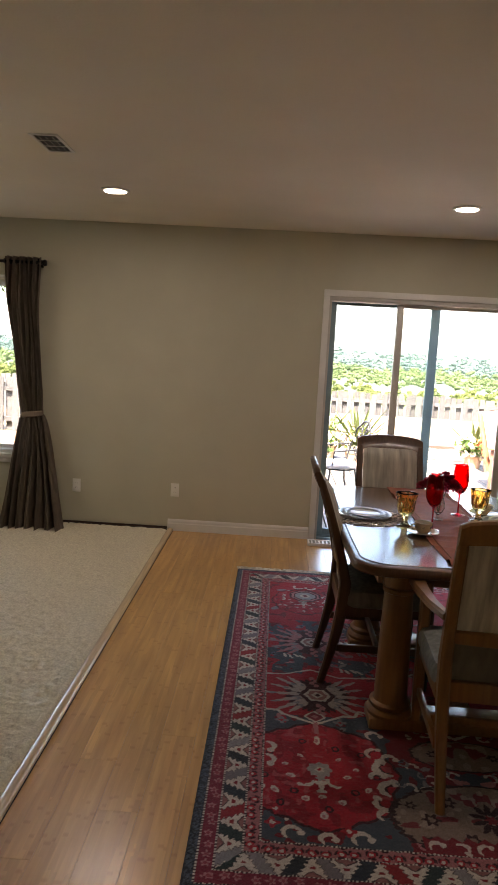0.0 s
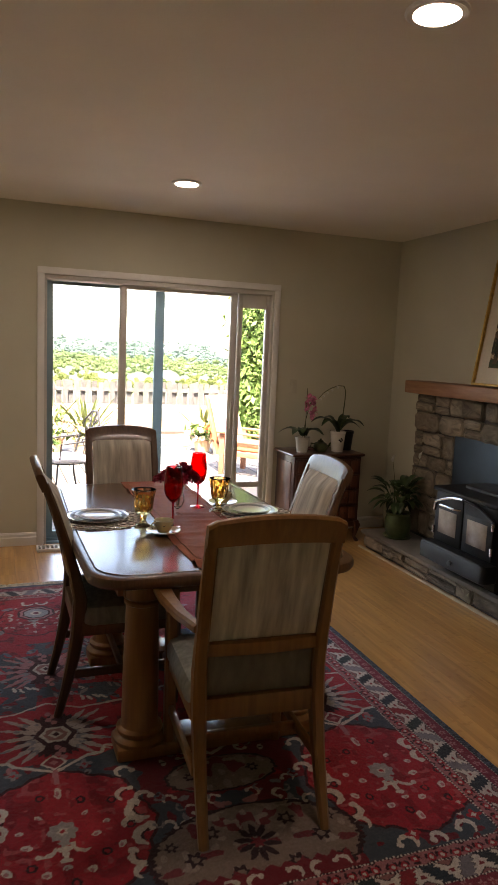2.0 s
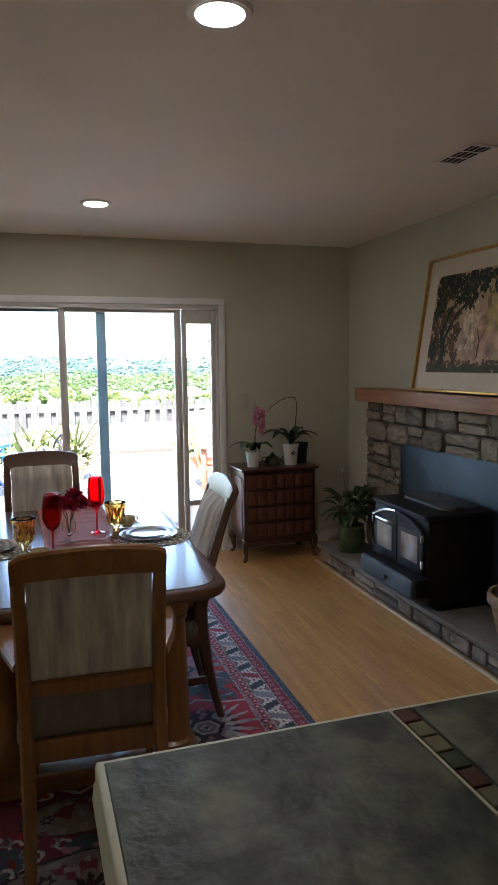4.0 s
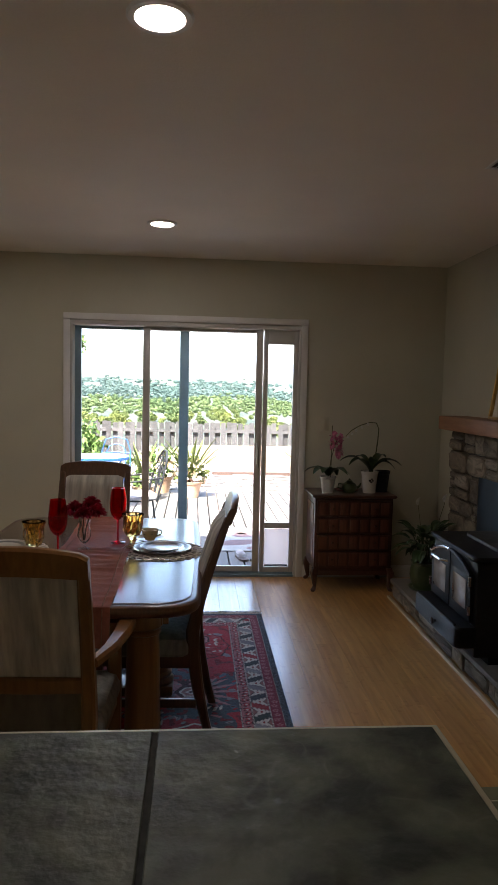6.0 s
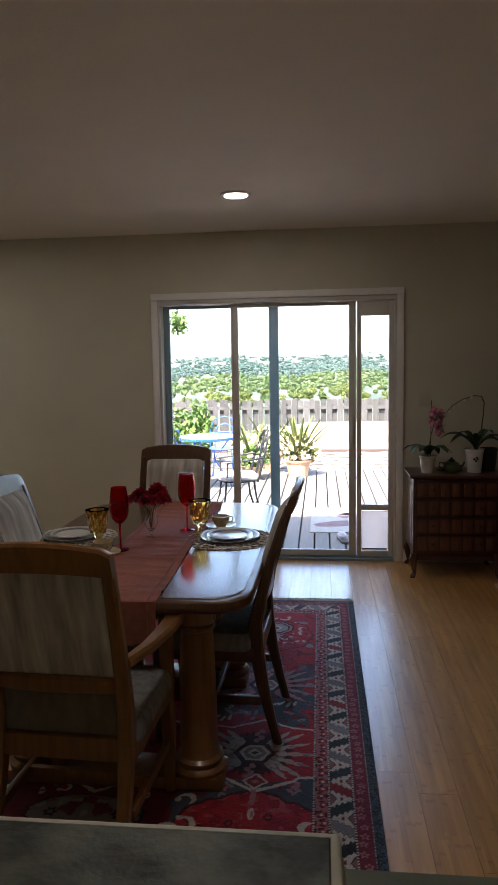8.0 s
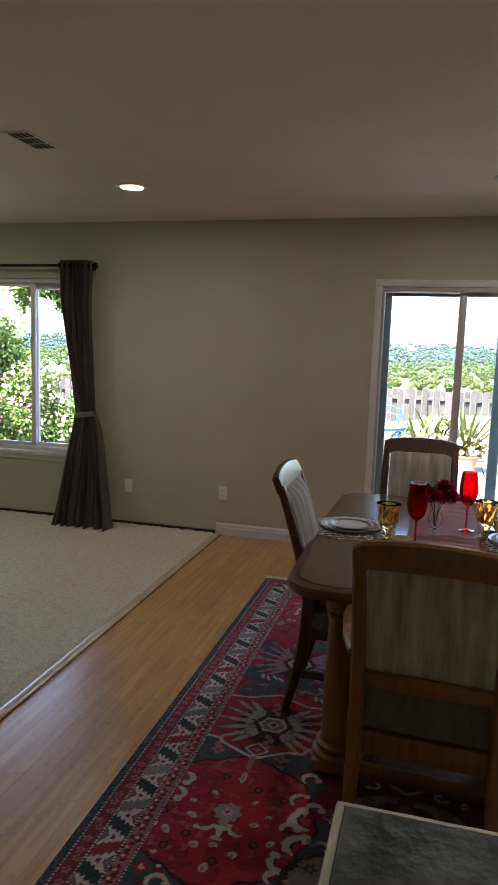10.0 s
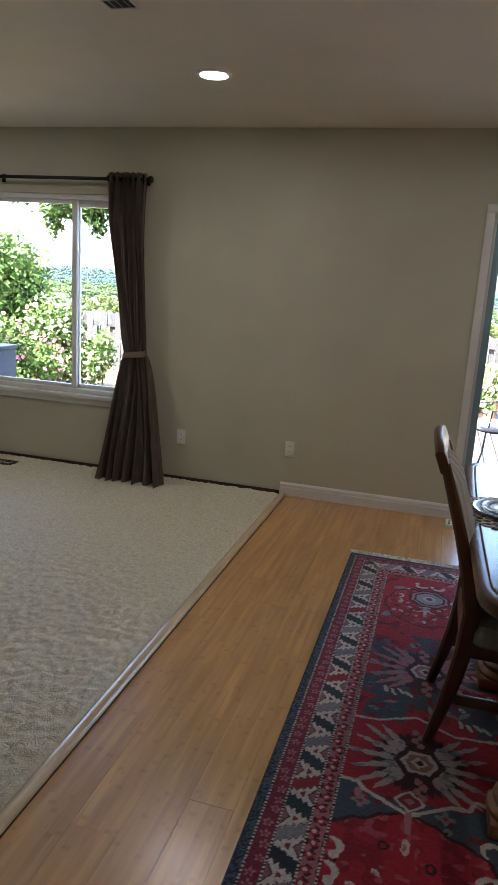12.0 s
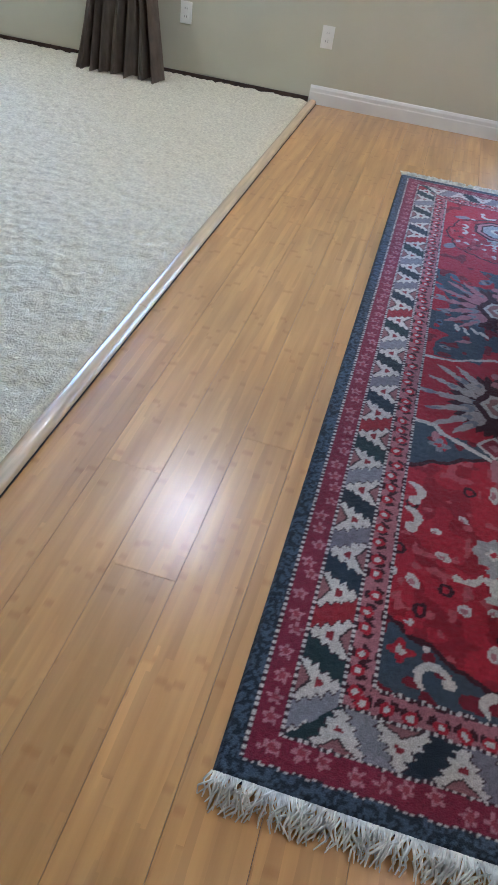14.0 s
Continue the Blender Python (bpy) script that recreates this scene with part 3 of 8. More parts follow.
def sliding_door():
    d = thing("door_1", "aluminium sliding glass patio door with a pet door insert", "sliding door", kind="structure")
    bm = B()
    box(bm, (DX0, 0.0, 0.0), (DX0 + 0.02, T, DZ1 - 0.035), 0.003)
    box(bm, (DX1 - 0.02, 0.0, 0.0), (DX1, T, DZ1 - 0.035), 0.003)
    box(bm, (DX0, -0.002, DZ1 - 0.035), (DX1, T, DZ1), 0.003)
    part("jamb", bm, M_VINYL, d)
    bm = B()
    box(bm, (DX0 + 0.02, -0.004, -0.008), (DX1 - 0.02, T, 0.018), 0.003)
    for y in (0.03, 0.075, 0.12):
        box(bm, (DX0 + 0.021, y, 0.018), (DX1 - 0.021, y + 0.006, 0.028))
    part("sill_track", bm, M_ALU, d)
    z0, z1 = 0.03, DZ1 - 0.038
    # fixed leaf, far track; sliding leaf, near track; screen stile between; pet door panel at the end
    sash("fixed_leaf", DX0 + 0.021, 0.988, z0, z1, 0.095, 0.125, 0.050, 0.075, 0.025, 0.045, M_ALU, d)
    s = sash("sliding_leaf", 0.622, 1.583, z0, z1, 0.045, 0.078, 0.056, 0.055, 0.028, 0.045, M_VINYL, d)
    part("latch_handle", box(B(), (1.543, 0.02, 0.90), (1.560, 0.043, 1.12), 0.006), M_VINYL, s, "cream pull handle")
    bm = B()
    box(bm, (1.588, 0.03, z0), (1.624, 0.072, z1), 0.003)
    box(bm, (1.830, 0.03, z0), (DX1 - 0.021, 0.072, z1), 0.003)
    box(bm, (1.624, 0.032, 1.895), (1.830, 0.07, z1), 0.003)
    box(bm, (1.624, 0.032, 0.395), (1.830, 0.07, 0.44), 0.003)
    box(bm, (1.624, 0.032, z0), (1.830, 0.07, 0.075), 0.003)
    pet = part("pet_door_panel", bm, M_VINYL, d, "cream panel with a flap at its foot")
    p = part("pane", box(B(), (1.620, 0.048, 0.436), (1.834, 0.054, 1.899)), M_GLASS, pet, smooth=0)
    p.visible_shadow = False
    p = part("flap", box(B(), (1.627, 0.046, 0.078), (1.827, 0.05, 0.39), 0.001), flap_plastic(), pet, "milky translucent plastic flap")
    part("magnet_strip", box(B(), (1.632, 0.040, 0.080), (1.822, 0.0455, 0.092), 0.001), M_SLOT, pet, "dark strip along the foot of the flap")
    p.visible_shadow = False


sliding_door()


def window():
    w = thing("window_1", "wide white framed window behind a curtain", "window", kind="structure")
    bm = B()
    f = 0.035
    box(bm, (NX0, 0.02, NZ0), (NX0 + f, T, NZ1), 0.003)
    box(bm, (NX1 - f, 0.02, NZ0), (NX1, T, NZ1), 0.003)
    box(bm, (NX0 + f, 0.022, NZ1 - f), (NX1 - f, T - 0.002, NZ1), 0.003)
    box(bm, (NX0 + f, 0.022, NZ0), (NX1 - f, T - 0.002, NZ0 + f), 0.003)
    part("window_frame", bm, M_TRIM, w)
    part("window_sill", box(B(), (NX0 - 0.05, -0.035, NZ0 - 0.03), (NX1 + 0.05, 0.02, NZ0 + 0.002), 0.006), M_TRIM, w)
    part("apron", box(B(), (NX0 - 0.03, -0.014, NZ0 - 0.075), (NX1 + 0.03, -0.0005, NZ0 - 0.031), 0.003), M_TRIM, w)
    sash("sash", NX0 + f, -2.93, NZ0 + f, NZ1 - f, 0.05, 0.085, 0.03, 0.04, 0.03, 0.03, M_TRIM, w)
    sash("sash", -2.968, NX1 - f, NZ0 + f, NZ1 - f, 0.09, 0.125, 0.04, 0.03, 0.05, 0.03, M_TRIM, w)


window()


def fringe(bm, x0, x1, y, sgn, n, seed):
    r = random.Random(seed)
    for i in range(n):
        x = x0 + (x1 - x0) * (i + r.random()) / n
        L = r.uniform(0.032, 0.058)
        dx, kink = r.uniform(-0.03, 0.015) + 0.012 * math.sin(i * 0.13), r.uniform(-0.008, 0.008)
        tube(bm, [(x, y - sgn * 0.004, 0.009), (x + dx * 0.3 + kink, y + sgn * L * 0.4, 0.010 + r.uniform(0, 0.012)), (x + dx * 0.7 - kink, y + sgn * L * 0.75, 0.006 + r.uniform(0, 0.008)), (x + dx, y + sgn * L, 0.003)], [0.0022, 0.002, 0.0018, 0.001], 4)


RX0, RX1, RY0, RY1 = -0.535, 1.515, -3.968, -0.962


def weave(X, Y):
    """The rug's design from plain rules: edge bands, a serrated leaf border, medallions, stars and small filler flowers, mirrored left and right."""
    cx, hw, ln = (RX0 + RX1) / 2, (RX1 - RX0) / 2, RY1 - RY0
    U, V = np.abs(X - cx), Y - RY0
    sx = X - RX0
    wob = (vnoise(X * 70, Y * 70, 3) - 0.5) * 0.006
    U, V = U + wob, V + (vnoise(X * 70, Y * 70, 4) - 0.5) * 0.006
    RED, DRED, CREAM = (0.42, 0.016, 0.032), (0.05, 0.007, 0.014), (0.62, 0.56, 0.50)
    GREY, PINK, BLUE = (0.25, 0.24, 0.26), (0.45, 0.19, 0.21), (0.10, 0.14, 0.20)
    col = np.empty(X.shape + (3,))
    col[:] = RED

    def put(mask, c):
        col[mask] = c

    def cells(a, b, s, seed):
        """A lattice of spots: the distance from each cell's centre and the cell's number."""
        i, j = np.floor(a / s), np.floor(b / s)
        h = np.sin(i * 12.9898 + j * 78.233 + seed) * 43758.5453
        h = h - np.floor(h)
        da, db = a / s - i - 0.5 + (h - 0.5) * 0.3, b / s - j - 0.5 + ((h * 7) % 1 - 0.5) * 0.3
        return np.hypot(da, db), h, np.arctan2(db, da)

    def blossom(u0, v0, r, k, c, deep=0.25, turn=0.0):
        a, d = np.arctan2(V - v0, U - u0), np.hypot(U - u0, V - v0)
        put(d < r * (1 - deep + deep * np.cos(k * a + turn)), c)

    def line(pts, w, c):
        for (a0, b0), (a1, b1) in zip(pts, pts[1:]):
            L2 = (a1 - a0) ** 2 + (b1 - b0) ** 2
            t = np.clip(((U - a0) * (a1 - a0) + (V - b0) * (b1 - b0)) / L2, 0, 1)
            put(np.hypot(U - a0 - t * (a1 - a0), V - b0 - t * (b1 - b0)) < w, c)

    def spot(u0, v0, a, b, turn, c):
        """An oval dab, a by b, turned by degrees."""
        ca, sa = math.cos(radians(turn)), math.sin(radians(turn))
        p, q = (U - u0) * ca + (V - v0) * sa, -(U - u0) * sa + (V - v0) * ca
        put((p / a) ** 2 + (q / b) ** 2 < 1, c)

    def curl(u0, v0, r, w, a0, span, c):
        """A crescent that thins towards its ends, with a dot at its head."""
        a, d = np.arctan2(V - v0, U - u0), np.hypot(U - u0, V - v0)
        t = np.abs((a - radians(a0) + np.pi) % (2 * np.pi) - np.pi) / radians(span)
        put((t < 1) & (np.abs(d - r) < w * (1 - 0.75 * t ** 2)), c)
        spot(u0 + r * math.cos(radians(a0 + span)), v0 + r * math.sin(radians(a0 + span)), w * 1.3, w * 1.3, 0, c)

    SLATE, WINE = (0.055, 0.075, 0.10), (0.19, 0.010, 0.022)
    # grounds: slate corners, wine middle, mixed slate and red beyond the stars
    put(V < 1.06, SLATE)
    put((V < 1.06) & (U < 0.30), WINE)
    put((V < 1.06) & (U < 0.34) & (vnoise(U * 8, V * 8, 51) > 0.55), SLATE)
    put((V > 1.42) & (V < 2.10) & (vnoise(U * 6, V * 9, 5) < 0.42), SLATE)
    put((vnoise(U * 30, V * 30, 8) > 0.74), WINE)
    # leaf dabs over the mixed grounds
    r = random.Random(71)
    for k in range(150):
        u0, v0 = r.uniform(0.0, 0.78), r.choice([r.uniform(0.24, 1.04), r.uniform(1.44, 2.74), r.uniform(1.44, 2.74)])
        a = r.uniform(0.012, 0.034)
        spot(u0, v0, a, a * r.uniform(0.35, 0.6), r.choice([-50, -20, 15, 55, 80]), r.choice([GREY, PINK, CREAM, BLUE, RED, GREY, RED, (0.30, 0.27, 0.27)]))
        if k % 3 == 0:
            spot(u0, v0, a * 0.4, a * 0.25, 0, DRED)
    for k in range(16):
        u0, v0 = r.uniform(0.03, 0.76), r.uniform(1.46, 2.1)
        for q in range(4):
            spot(u0 + 0.03 * q - 0.045, v0 + 0.012 * (q % 2), 0.024, 0.008, 40 + 14 * q, GREY if k % 3 else CREAM)
    # great medallions: lobed red fields with a grey rosette, cream sprays and hooks
    for v0, sc in [(0.635, 1.0), (2.42, 0.66)]:
        u0 = 0.577
        du, dv = (U - u0) / sc, (V - v0) / sc
        a, d = np.arctan2(dv, du), np.hypot(du * 1.03, dv * 0.92)
        edge = 0.292 * (1 + 0.035 * np.cos(8 * a) + 0.012 * np.cos(24 * a))
        put(d < edge + 0.012, DRED)
        put(d < edge, RED)
        put((d < edge) & (vnoise(U * 26, V * 26, 14) > 0.62), (0.29, 0.010, 0.022))
        put((d < edge) & (vnoise(U * 44, V * 44, 15) > 0.80), (0.45, 0.08, 0.09))
        S = lambda x, y, p, q, t, c: spot(u0 + sc * x, v0 + sc * y, sc * p, sc * q, t, c)
        C = lambda x, y, p, w, t, n, c: curl(u0 + sc * x, v0 + sc * y, sc * p, sc * w, t, n, c)
        for x, y in [(0.19, 0.10), (-0.17, 0.12), (0.10, -0.13), (-0.12, -0.12), (0.21, -0.05), (-0.07, 0.15), (0.06, 0.19), (0.15, -0.20), (-0.02, -0.22), (0.24, 0.03), (-0.21, -0.02)]:
            S(x, y, 0.016, 0.019, 0, DRED)
            S(x, y, 0.008, 0.010, 0, RED)
        for x, y, p, q, t in [(0.11, -0.04, 0.018, 0.013, 20), (-0.10, -0.03, 0.016, 0.012, -20), (0.0, 0.205, 0.012, 0.032, 0), (0.07, 0.09, 0.013, 0.009, 40), (-0.075, 0.08, 0.013, 0.009, -40), (0.13, 0.03, 0.012, 0.010, 0), (-0.14, 0.02, 0.012, 0.010, 0),
                              (0.06, -0.17, 0.016, 0.014, 10), (-0.07, -0.18, 0.015, 0.013, 0), (0.17, -0.13, 0.020, 0.013, 50), (-0.17, -0.10, 0.018, 0.012, -50), (0.0, -0.155, 0.014, 0.010, 0), (0.22, -0.12, 0.013, 0.017, 20), (0.0, -0.255, 0.014, 0.020, 0)]:
            S(x, y, p, q, t, CREAM)
            S(x + 0.003, y - 0.003, p * 0.45, q * 0.45, t, PINK)
        # spray below the rosette
        S(0.0, -0.075, 0.024, 0.012, 0, CREAM)
        S(0.0, -0.10, 0.010, 0.030, 0, CREAM)
        S(0.0, -0.125, 0.018, 0.010, 0, CREAM)
        C(0.06, -0.06, 0.035, 0.008, 240, 60, CREAM)
        C(-0.06, -0.06, 0.035, 0.008, 300, 60, CREAM)
        # hooks along both flanks
        for x, y, p, w, t in [(-0.225, 0.135, 0.034, 0.010, 30), (-0.262, 0.045, 0.046, 0.018, -25), (-0.215, -0.02, 0.026, 0.013, 60), (-0.262, -0.085, 0.040, 0.017, 15), (-0.22, -0.165, 0.034, 0.012, -40)]:
            C(x, y, p, w, t, 85, CREAM)
            C(x, y, p * 0.62, w * 0.28, t, 70, DRED)
        for y, w in [(0.14, 0.011), (0.05, 0.012)]:
            C(0.205, y, 0.032, w, 160, 75, CREAM)
        blossom(u0, v0 + 0.005, 0.050 * sc, 8, (0.36, 0.34, 0.33), 0.10)
        blossom(u0, v0 - 0.045 * sc, 0.022 * sc, 5, (0.36, 0.34, 0.33), 0.15)
        blossom(u0, v0 + 0.005, 0.020 * sc, 5, CREAM, 0.2)
        blossom(u0, v0 + 0.005, 0.009 * sc, 5, RED, 0.1)
    # corner curls on the slate
    for u0, v0, rr in [(0.69, 0.285, 0.030), (0.46, 0.275, 0.030), (0.57, 0.265, 0.024), (0.36, 0.40, 0.028), (0.34, 0.90, 0.028), (0.30, 0.74, 0.026)]:
        curl(u0, v0, rr, 0.010, 60, 120, CREAM)
    for u0, v0 in [(0.755, 0.33), (0.745, 0.40), (0.50, 0.31), (0.72, 0.98), (0.47, 0.99)]:
        blossom(u0, v0, 0.030, 4, RED if v0 < 0.9 else GREY, 0.25)
        blossom(u0, v0, 0.011, 4, CREAM if v0 < 0.9 else RED, 0.2)
    # tan jagged bouquet on the middle line, dark flowers on it
    TAN, INK = (0.25, 0.185, 0.155), (0.035, 0.012, 0.016)
    jag = 0.020 * np.abs(((V * 24 + U * 9) % 1) - 0.5) + 0.016 * np.abs(((V * 51) % 1) - 0.5)
    for v0, wu, wv in [(0.40, 0.33, 0.20), (0.80, 0.20, 0.10)]:
        d = np.hypot(U / wu, (V - v0) / wv) + 4 * (jag - 0.01)
        put(d < 1.06, INK)
        put(d < 1.0, TAN)
        put((d < 0.97) & (vnoise(U * 22, V * 22, 61) > 0.66), (0.20, 0.03, 0.04))
        put((d < 0.97) & (vnoise(U * 30, V * 30, 62) > 0.74), (0.36, 0.29, 0.25))
    for u0, v0, rr in [(0.13, 0.50, 0.032), (0.21, 0.40, 0.034), (0.27, 0.47, 0.024), (0.09, 0.31, 0.034), (0.24, 0.29, 0.028), (0.12, 0.80, 0.026)]:
        blossom(u0, v0, rr, 6, INK, 0.22)
        blossom(u0, v0, rr * 0.4, 6, TAN, 0.1)
    for q in range(6):
        t = radians(36 * q)
        spot(0.045 * math.sin(t), 0.42 + 0.055 * math.cos(t), 0.030, 0.011, 90 - 36 * q, INK)
    blossom(0.0, 0.42, 0.026, 6, (0.24, 0.02, 0.03), 0.2)
    put((U < 0.26) & (V < 0.30 + 0.04 * np.abs(((U * 19) % 1) - 0.5)), (0.22, 0.014, 0.026))
    for u0, t in [(0.06, 40), (0.14, 140), (0.22, 60)]:
        curl(u0, 0.265, 0.024, 0.008, t, 90, CREAM)
    for u0, v0, t in [(0.07, 0.66, 30), (0.16, 0.63, 150), (0.22, 0.70, 60), (0.12, 0.94, 200), (0.25, 0.57, 100)]:
        curl(u0, v0, 0.022, 0.007, t, 110, CREAM)
        curl(u0 + 0.03, v0 + 0.02, 0.016, 0.005, t + 150, 110, GREY)
    # sunbursts: feathered pale flames to both sides of a cream hexagon on dark ground
    for v0 in (1.215, 1.80):
        su, sv = U - 0.555, V - v0
        pale = (0.48, 0.39, 0.35) if v0 < 1.5 else PINK
        if v0 < 1.5:
            put((np.abs(su) < 0.25) & (np.abs(sv) < 0.185) & (np.abs(su) * 0.55 + np.abs(sv) < 0.265), RED)
        rag = 0.030 * np.abs(((np.arctan2(sv, np.abs(su)) * 5.5) % 1) - 0.5)
        put(np.hypot(su, sv) < 0.135 + rag * 1.6, DRED)
        for k in range(-3, 4):
            reach = 0.240 - 0.018 * abs(k) - (0.02 if k % 2 else 0)
            for sgn in (-1, 1):
                ang = math.atan2(0.046 * k * (1 + 0.06 * abs(k)), 0.16)
                for n in range(7):
                    t = 0.085 + (reach - 0.085) * n / 6
                    w = (0.017 if n % 2 else 0.011) * (1 - 0.09 * n)
                    spot(0.555 + sgn * t * math.cos(ang), v0 + t * math.sin(ang) * 1.25, 0.026, w * 1.15, sgn * math.degrees(ang), pale if (k + n) % 5 else GREY)
        for sgn in (-1, 1):
            for n in range(4):
                spot(0.555 + sgn * 0.018 * (n % 2), v0 + sgn * (0.09 + 0.024 * n), 0.013, 0.016, 0, PINK)
        hexa = np.maximum(np.abs(su) * 0.87 + np.abs(sv) * 0.5, np.abs(sv))
        put(hexa < 0.074, DRED)
        put(hexa < 0.054, CREAM)
        put(hexa < 0.041, (0.34, 0.16, 0.15))
        put((np.abs(su) + np.abs(sv)) < 0.030, CREAM)
        put((np.abs(su) + np.abs(sv)) < 0.015, DRED)
    line([(0.80, 1.065), (0.735, 1.06), (0.715, 1.035), (0.575, 0.965), (0.45, 1.045), (0.40, 1.045), (0.38, 1.09), (0.20, 1.05), (0.0, 0.92)], 0.0075, CREAM)
    line([(0.80, 1.40), (0.70, 1.41), (0.575, 1.47), (0.44, 1.40), (0.2, 1.43), (0.0, 1.52)], 0.006, CREAM)
    line([(0.575, 0.965), (0.575, 0.90)], 0.011, PINK)
    e2 = np.abs(U - 0.575) + np.abs(V - 1.025)
    put(e2 < 0.050, CREAM)
    put(e2 < 0.038, (0.26, 0.03, 0.05))
    put(e2 < 0.016, PINK)
    # grey octagons with a pink collar at the far end
    oc = np.maximum(np.maximum(np.abs(U - 0.56), np.abs(V - 2.52)), (np.abs(U - 0.56) + np.abs(V - 2.52)) * 0.72)
    for rad, c in [(0.100, DRED), (0.088, PINK), (0.074, DRED), (0.064, (0.33, 0.34, 0.37)), (0.030, CREAM), (0.016, (0.20, 0.05, 0.08))]:
        put(oc < rad, c)
    curl(0.52, 2.68, 0.030, 0.009, 250, 100, CREAM)
    curl(0.60, 2.68, 0.030, 0.009, 290, 100, CREAM)
    # borders
    e = np.minimum(np.minimum(sx, 2 * hw - sx), np.minimum(V, ln - V))
    along = np.where((np.minimum(sx, 2 * hw - sx)) < np.minimum(V, ln - V), V, U)

    def band(lo, hi, c):
        m = (e >= lo) & (e < hi)
        put(m, c)
        return m

    m = band(0.178, 0.232, (0.40, 0.15, 0.165))
    d, h, a = cells(along, e - 0.178, 0.0465, 3.0)
    put(m & (d < 0.30), RED)
    put(m & (d < 0.14), CREAM)
    put(m & (np.abs(d - 0.38) < 0.09) & (np.sin(3 * a) > -0.3), DRED)
    m = band(0.092, 0.178, CREAM)
    k = np.floor(along / 0.105)
    lean = np.where(k % 2 == 0, 0.55, -0.55) * (e - 0.135) / 0.105
    q = along / 0.105 + lean
    off = np.abs(q - k - 0.5)
    saw = np.abs(((e * 52) % 1) - 0.5)
    bar_ = m & (off < 0.17 + 0.24 * saw)
    put(m & (np.abs(off - 0.19 - 0.24 * saw) < 0.014), (0.06, 0.03, 0.04))
    for i, c in enumerate([(0.02, 0.028, 0.04), GREY, (0.02, 0.04, 0.045), (0.30, 0.02, 0.03), (0.022, 0.035, 0.055), (0.20, 0.18, 0.21)]):
        put(bar_ & (k % 6 == i), c)
    near = np.minimum(e - 0.092, 0.178 - e)
    wedge = (0.5 - off) * 0.105
    put(m & (wedge < 0.019 - near), (0.05, 0.025, 0.03))
    put(m & (wedge < 0.012 - near), (0.28, 0.12, 0.12))
    put(m & (np.abs(e - 0.135) < 0.006) & (wedge < 0.008), (0.25, 0.02, 0.03))
    m = band(0.038, 0.092, (0.22, 0.020, 0.045))
    d, h, a = cells(along, e - 0.044, 0.046, 5.0)
    put(m & (d < 0.36 * (0.75 + 0.25 * np.cos(5 * a))), PINK)
    put(m & (d < 0.15), (0.30, 0.05, 0.07))
    for lo in (0.034, 0.090, 0.176, 0.230):
        m = band(lo, lo + 0.006, (0.05, 0.02, 0.03))
        put(m & ((along / 0.013) % 1 < 0.5), CREAM)
    put(band(-1, 0.036, (0.075, 0.105, 0.145)) & (vnoise(X * 190, Y * 190, 23) > 0.5), (0.022, 0.032, 0.046))
    col *= (0.78 + 0.40 * vnoise(X * 210, Y * 210, 11))[..., None] * (0.9 + 0.2 * vnoise(X * 5, Y * 5, 12))[..., None]
    return col


def rug():
    r = thing("area_rug", "red and navy oriental rug with cream fringe on the wood floor", "rug")
    step = 0.0036
    xs, ys = np.arange(RX0, RX1 + step / 2, step), np.arange(RY0, RY1 + step / 2, step)

    def h(X, Y):
        e = np.minimum(np.minimum(X - RX0, RX1 - X), np.minimum(Y - RY0, RY1 - Y))
        side = 0.004 * (vnoise(Y * 5, X * 0, 21) - 0.5)
        return np.clip(e / 0.006, 0, 1) * 0.010 + 0.0016 * vnoise(X * 150, Y * 150, 2) + 0.002 * vnoise(X * 3, Y * 3, 9)
    me = grid_mesh("woven_field", xs, ys, h, M_RUG)
    X, Y = np.meshgrid(xs, ys)
    c = np.ones((X.size, 4))
    c[:, :3] = weave(X, Y).reshape(-1, 3)
    at = me.color_attributes.new("weave", 'FLOAT_COLOR', 'POINT')
    at.data.foreach_set("color", c.ravel())
    ob = new("woven_field", me)
    ob.parent = r
    for name, y, s in [("fringe", RY0, -1), ("fringe", RY1, 1)]:
        bm = B()
        fringe(bm, RX0, RX1, y, s, 950, 5 + s)
        tagged(part(name, bm, M_FRINGE, r, "knotted off-white fringe"), kind="stuff")


rug()


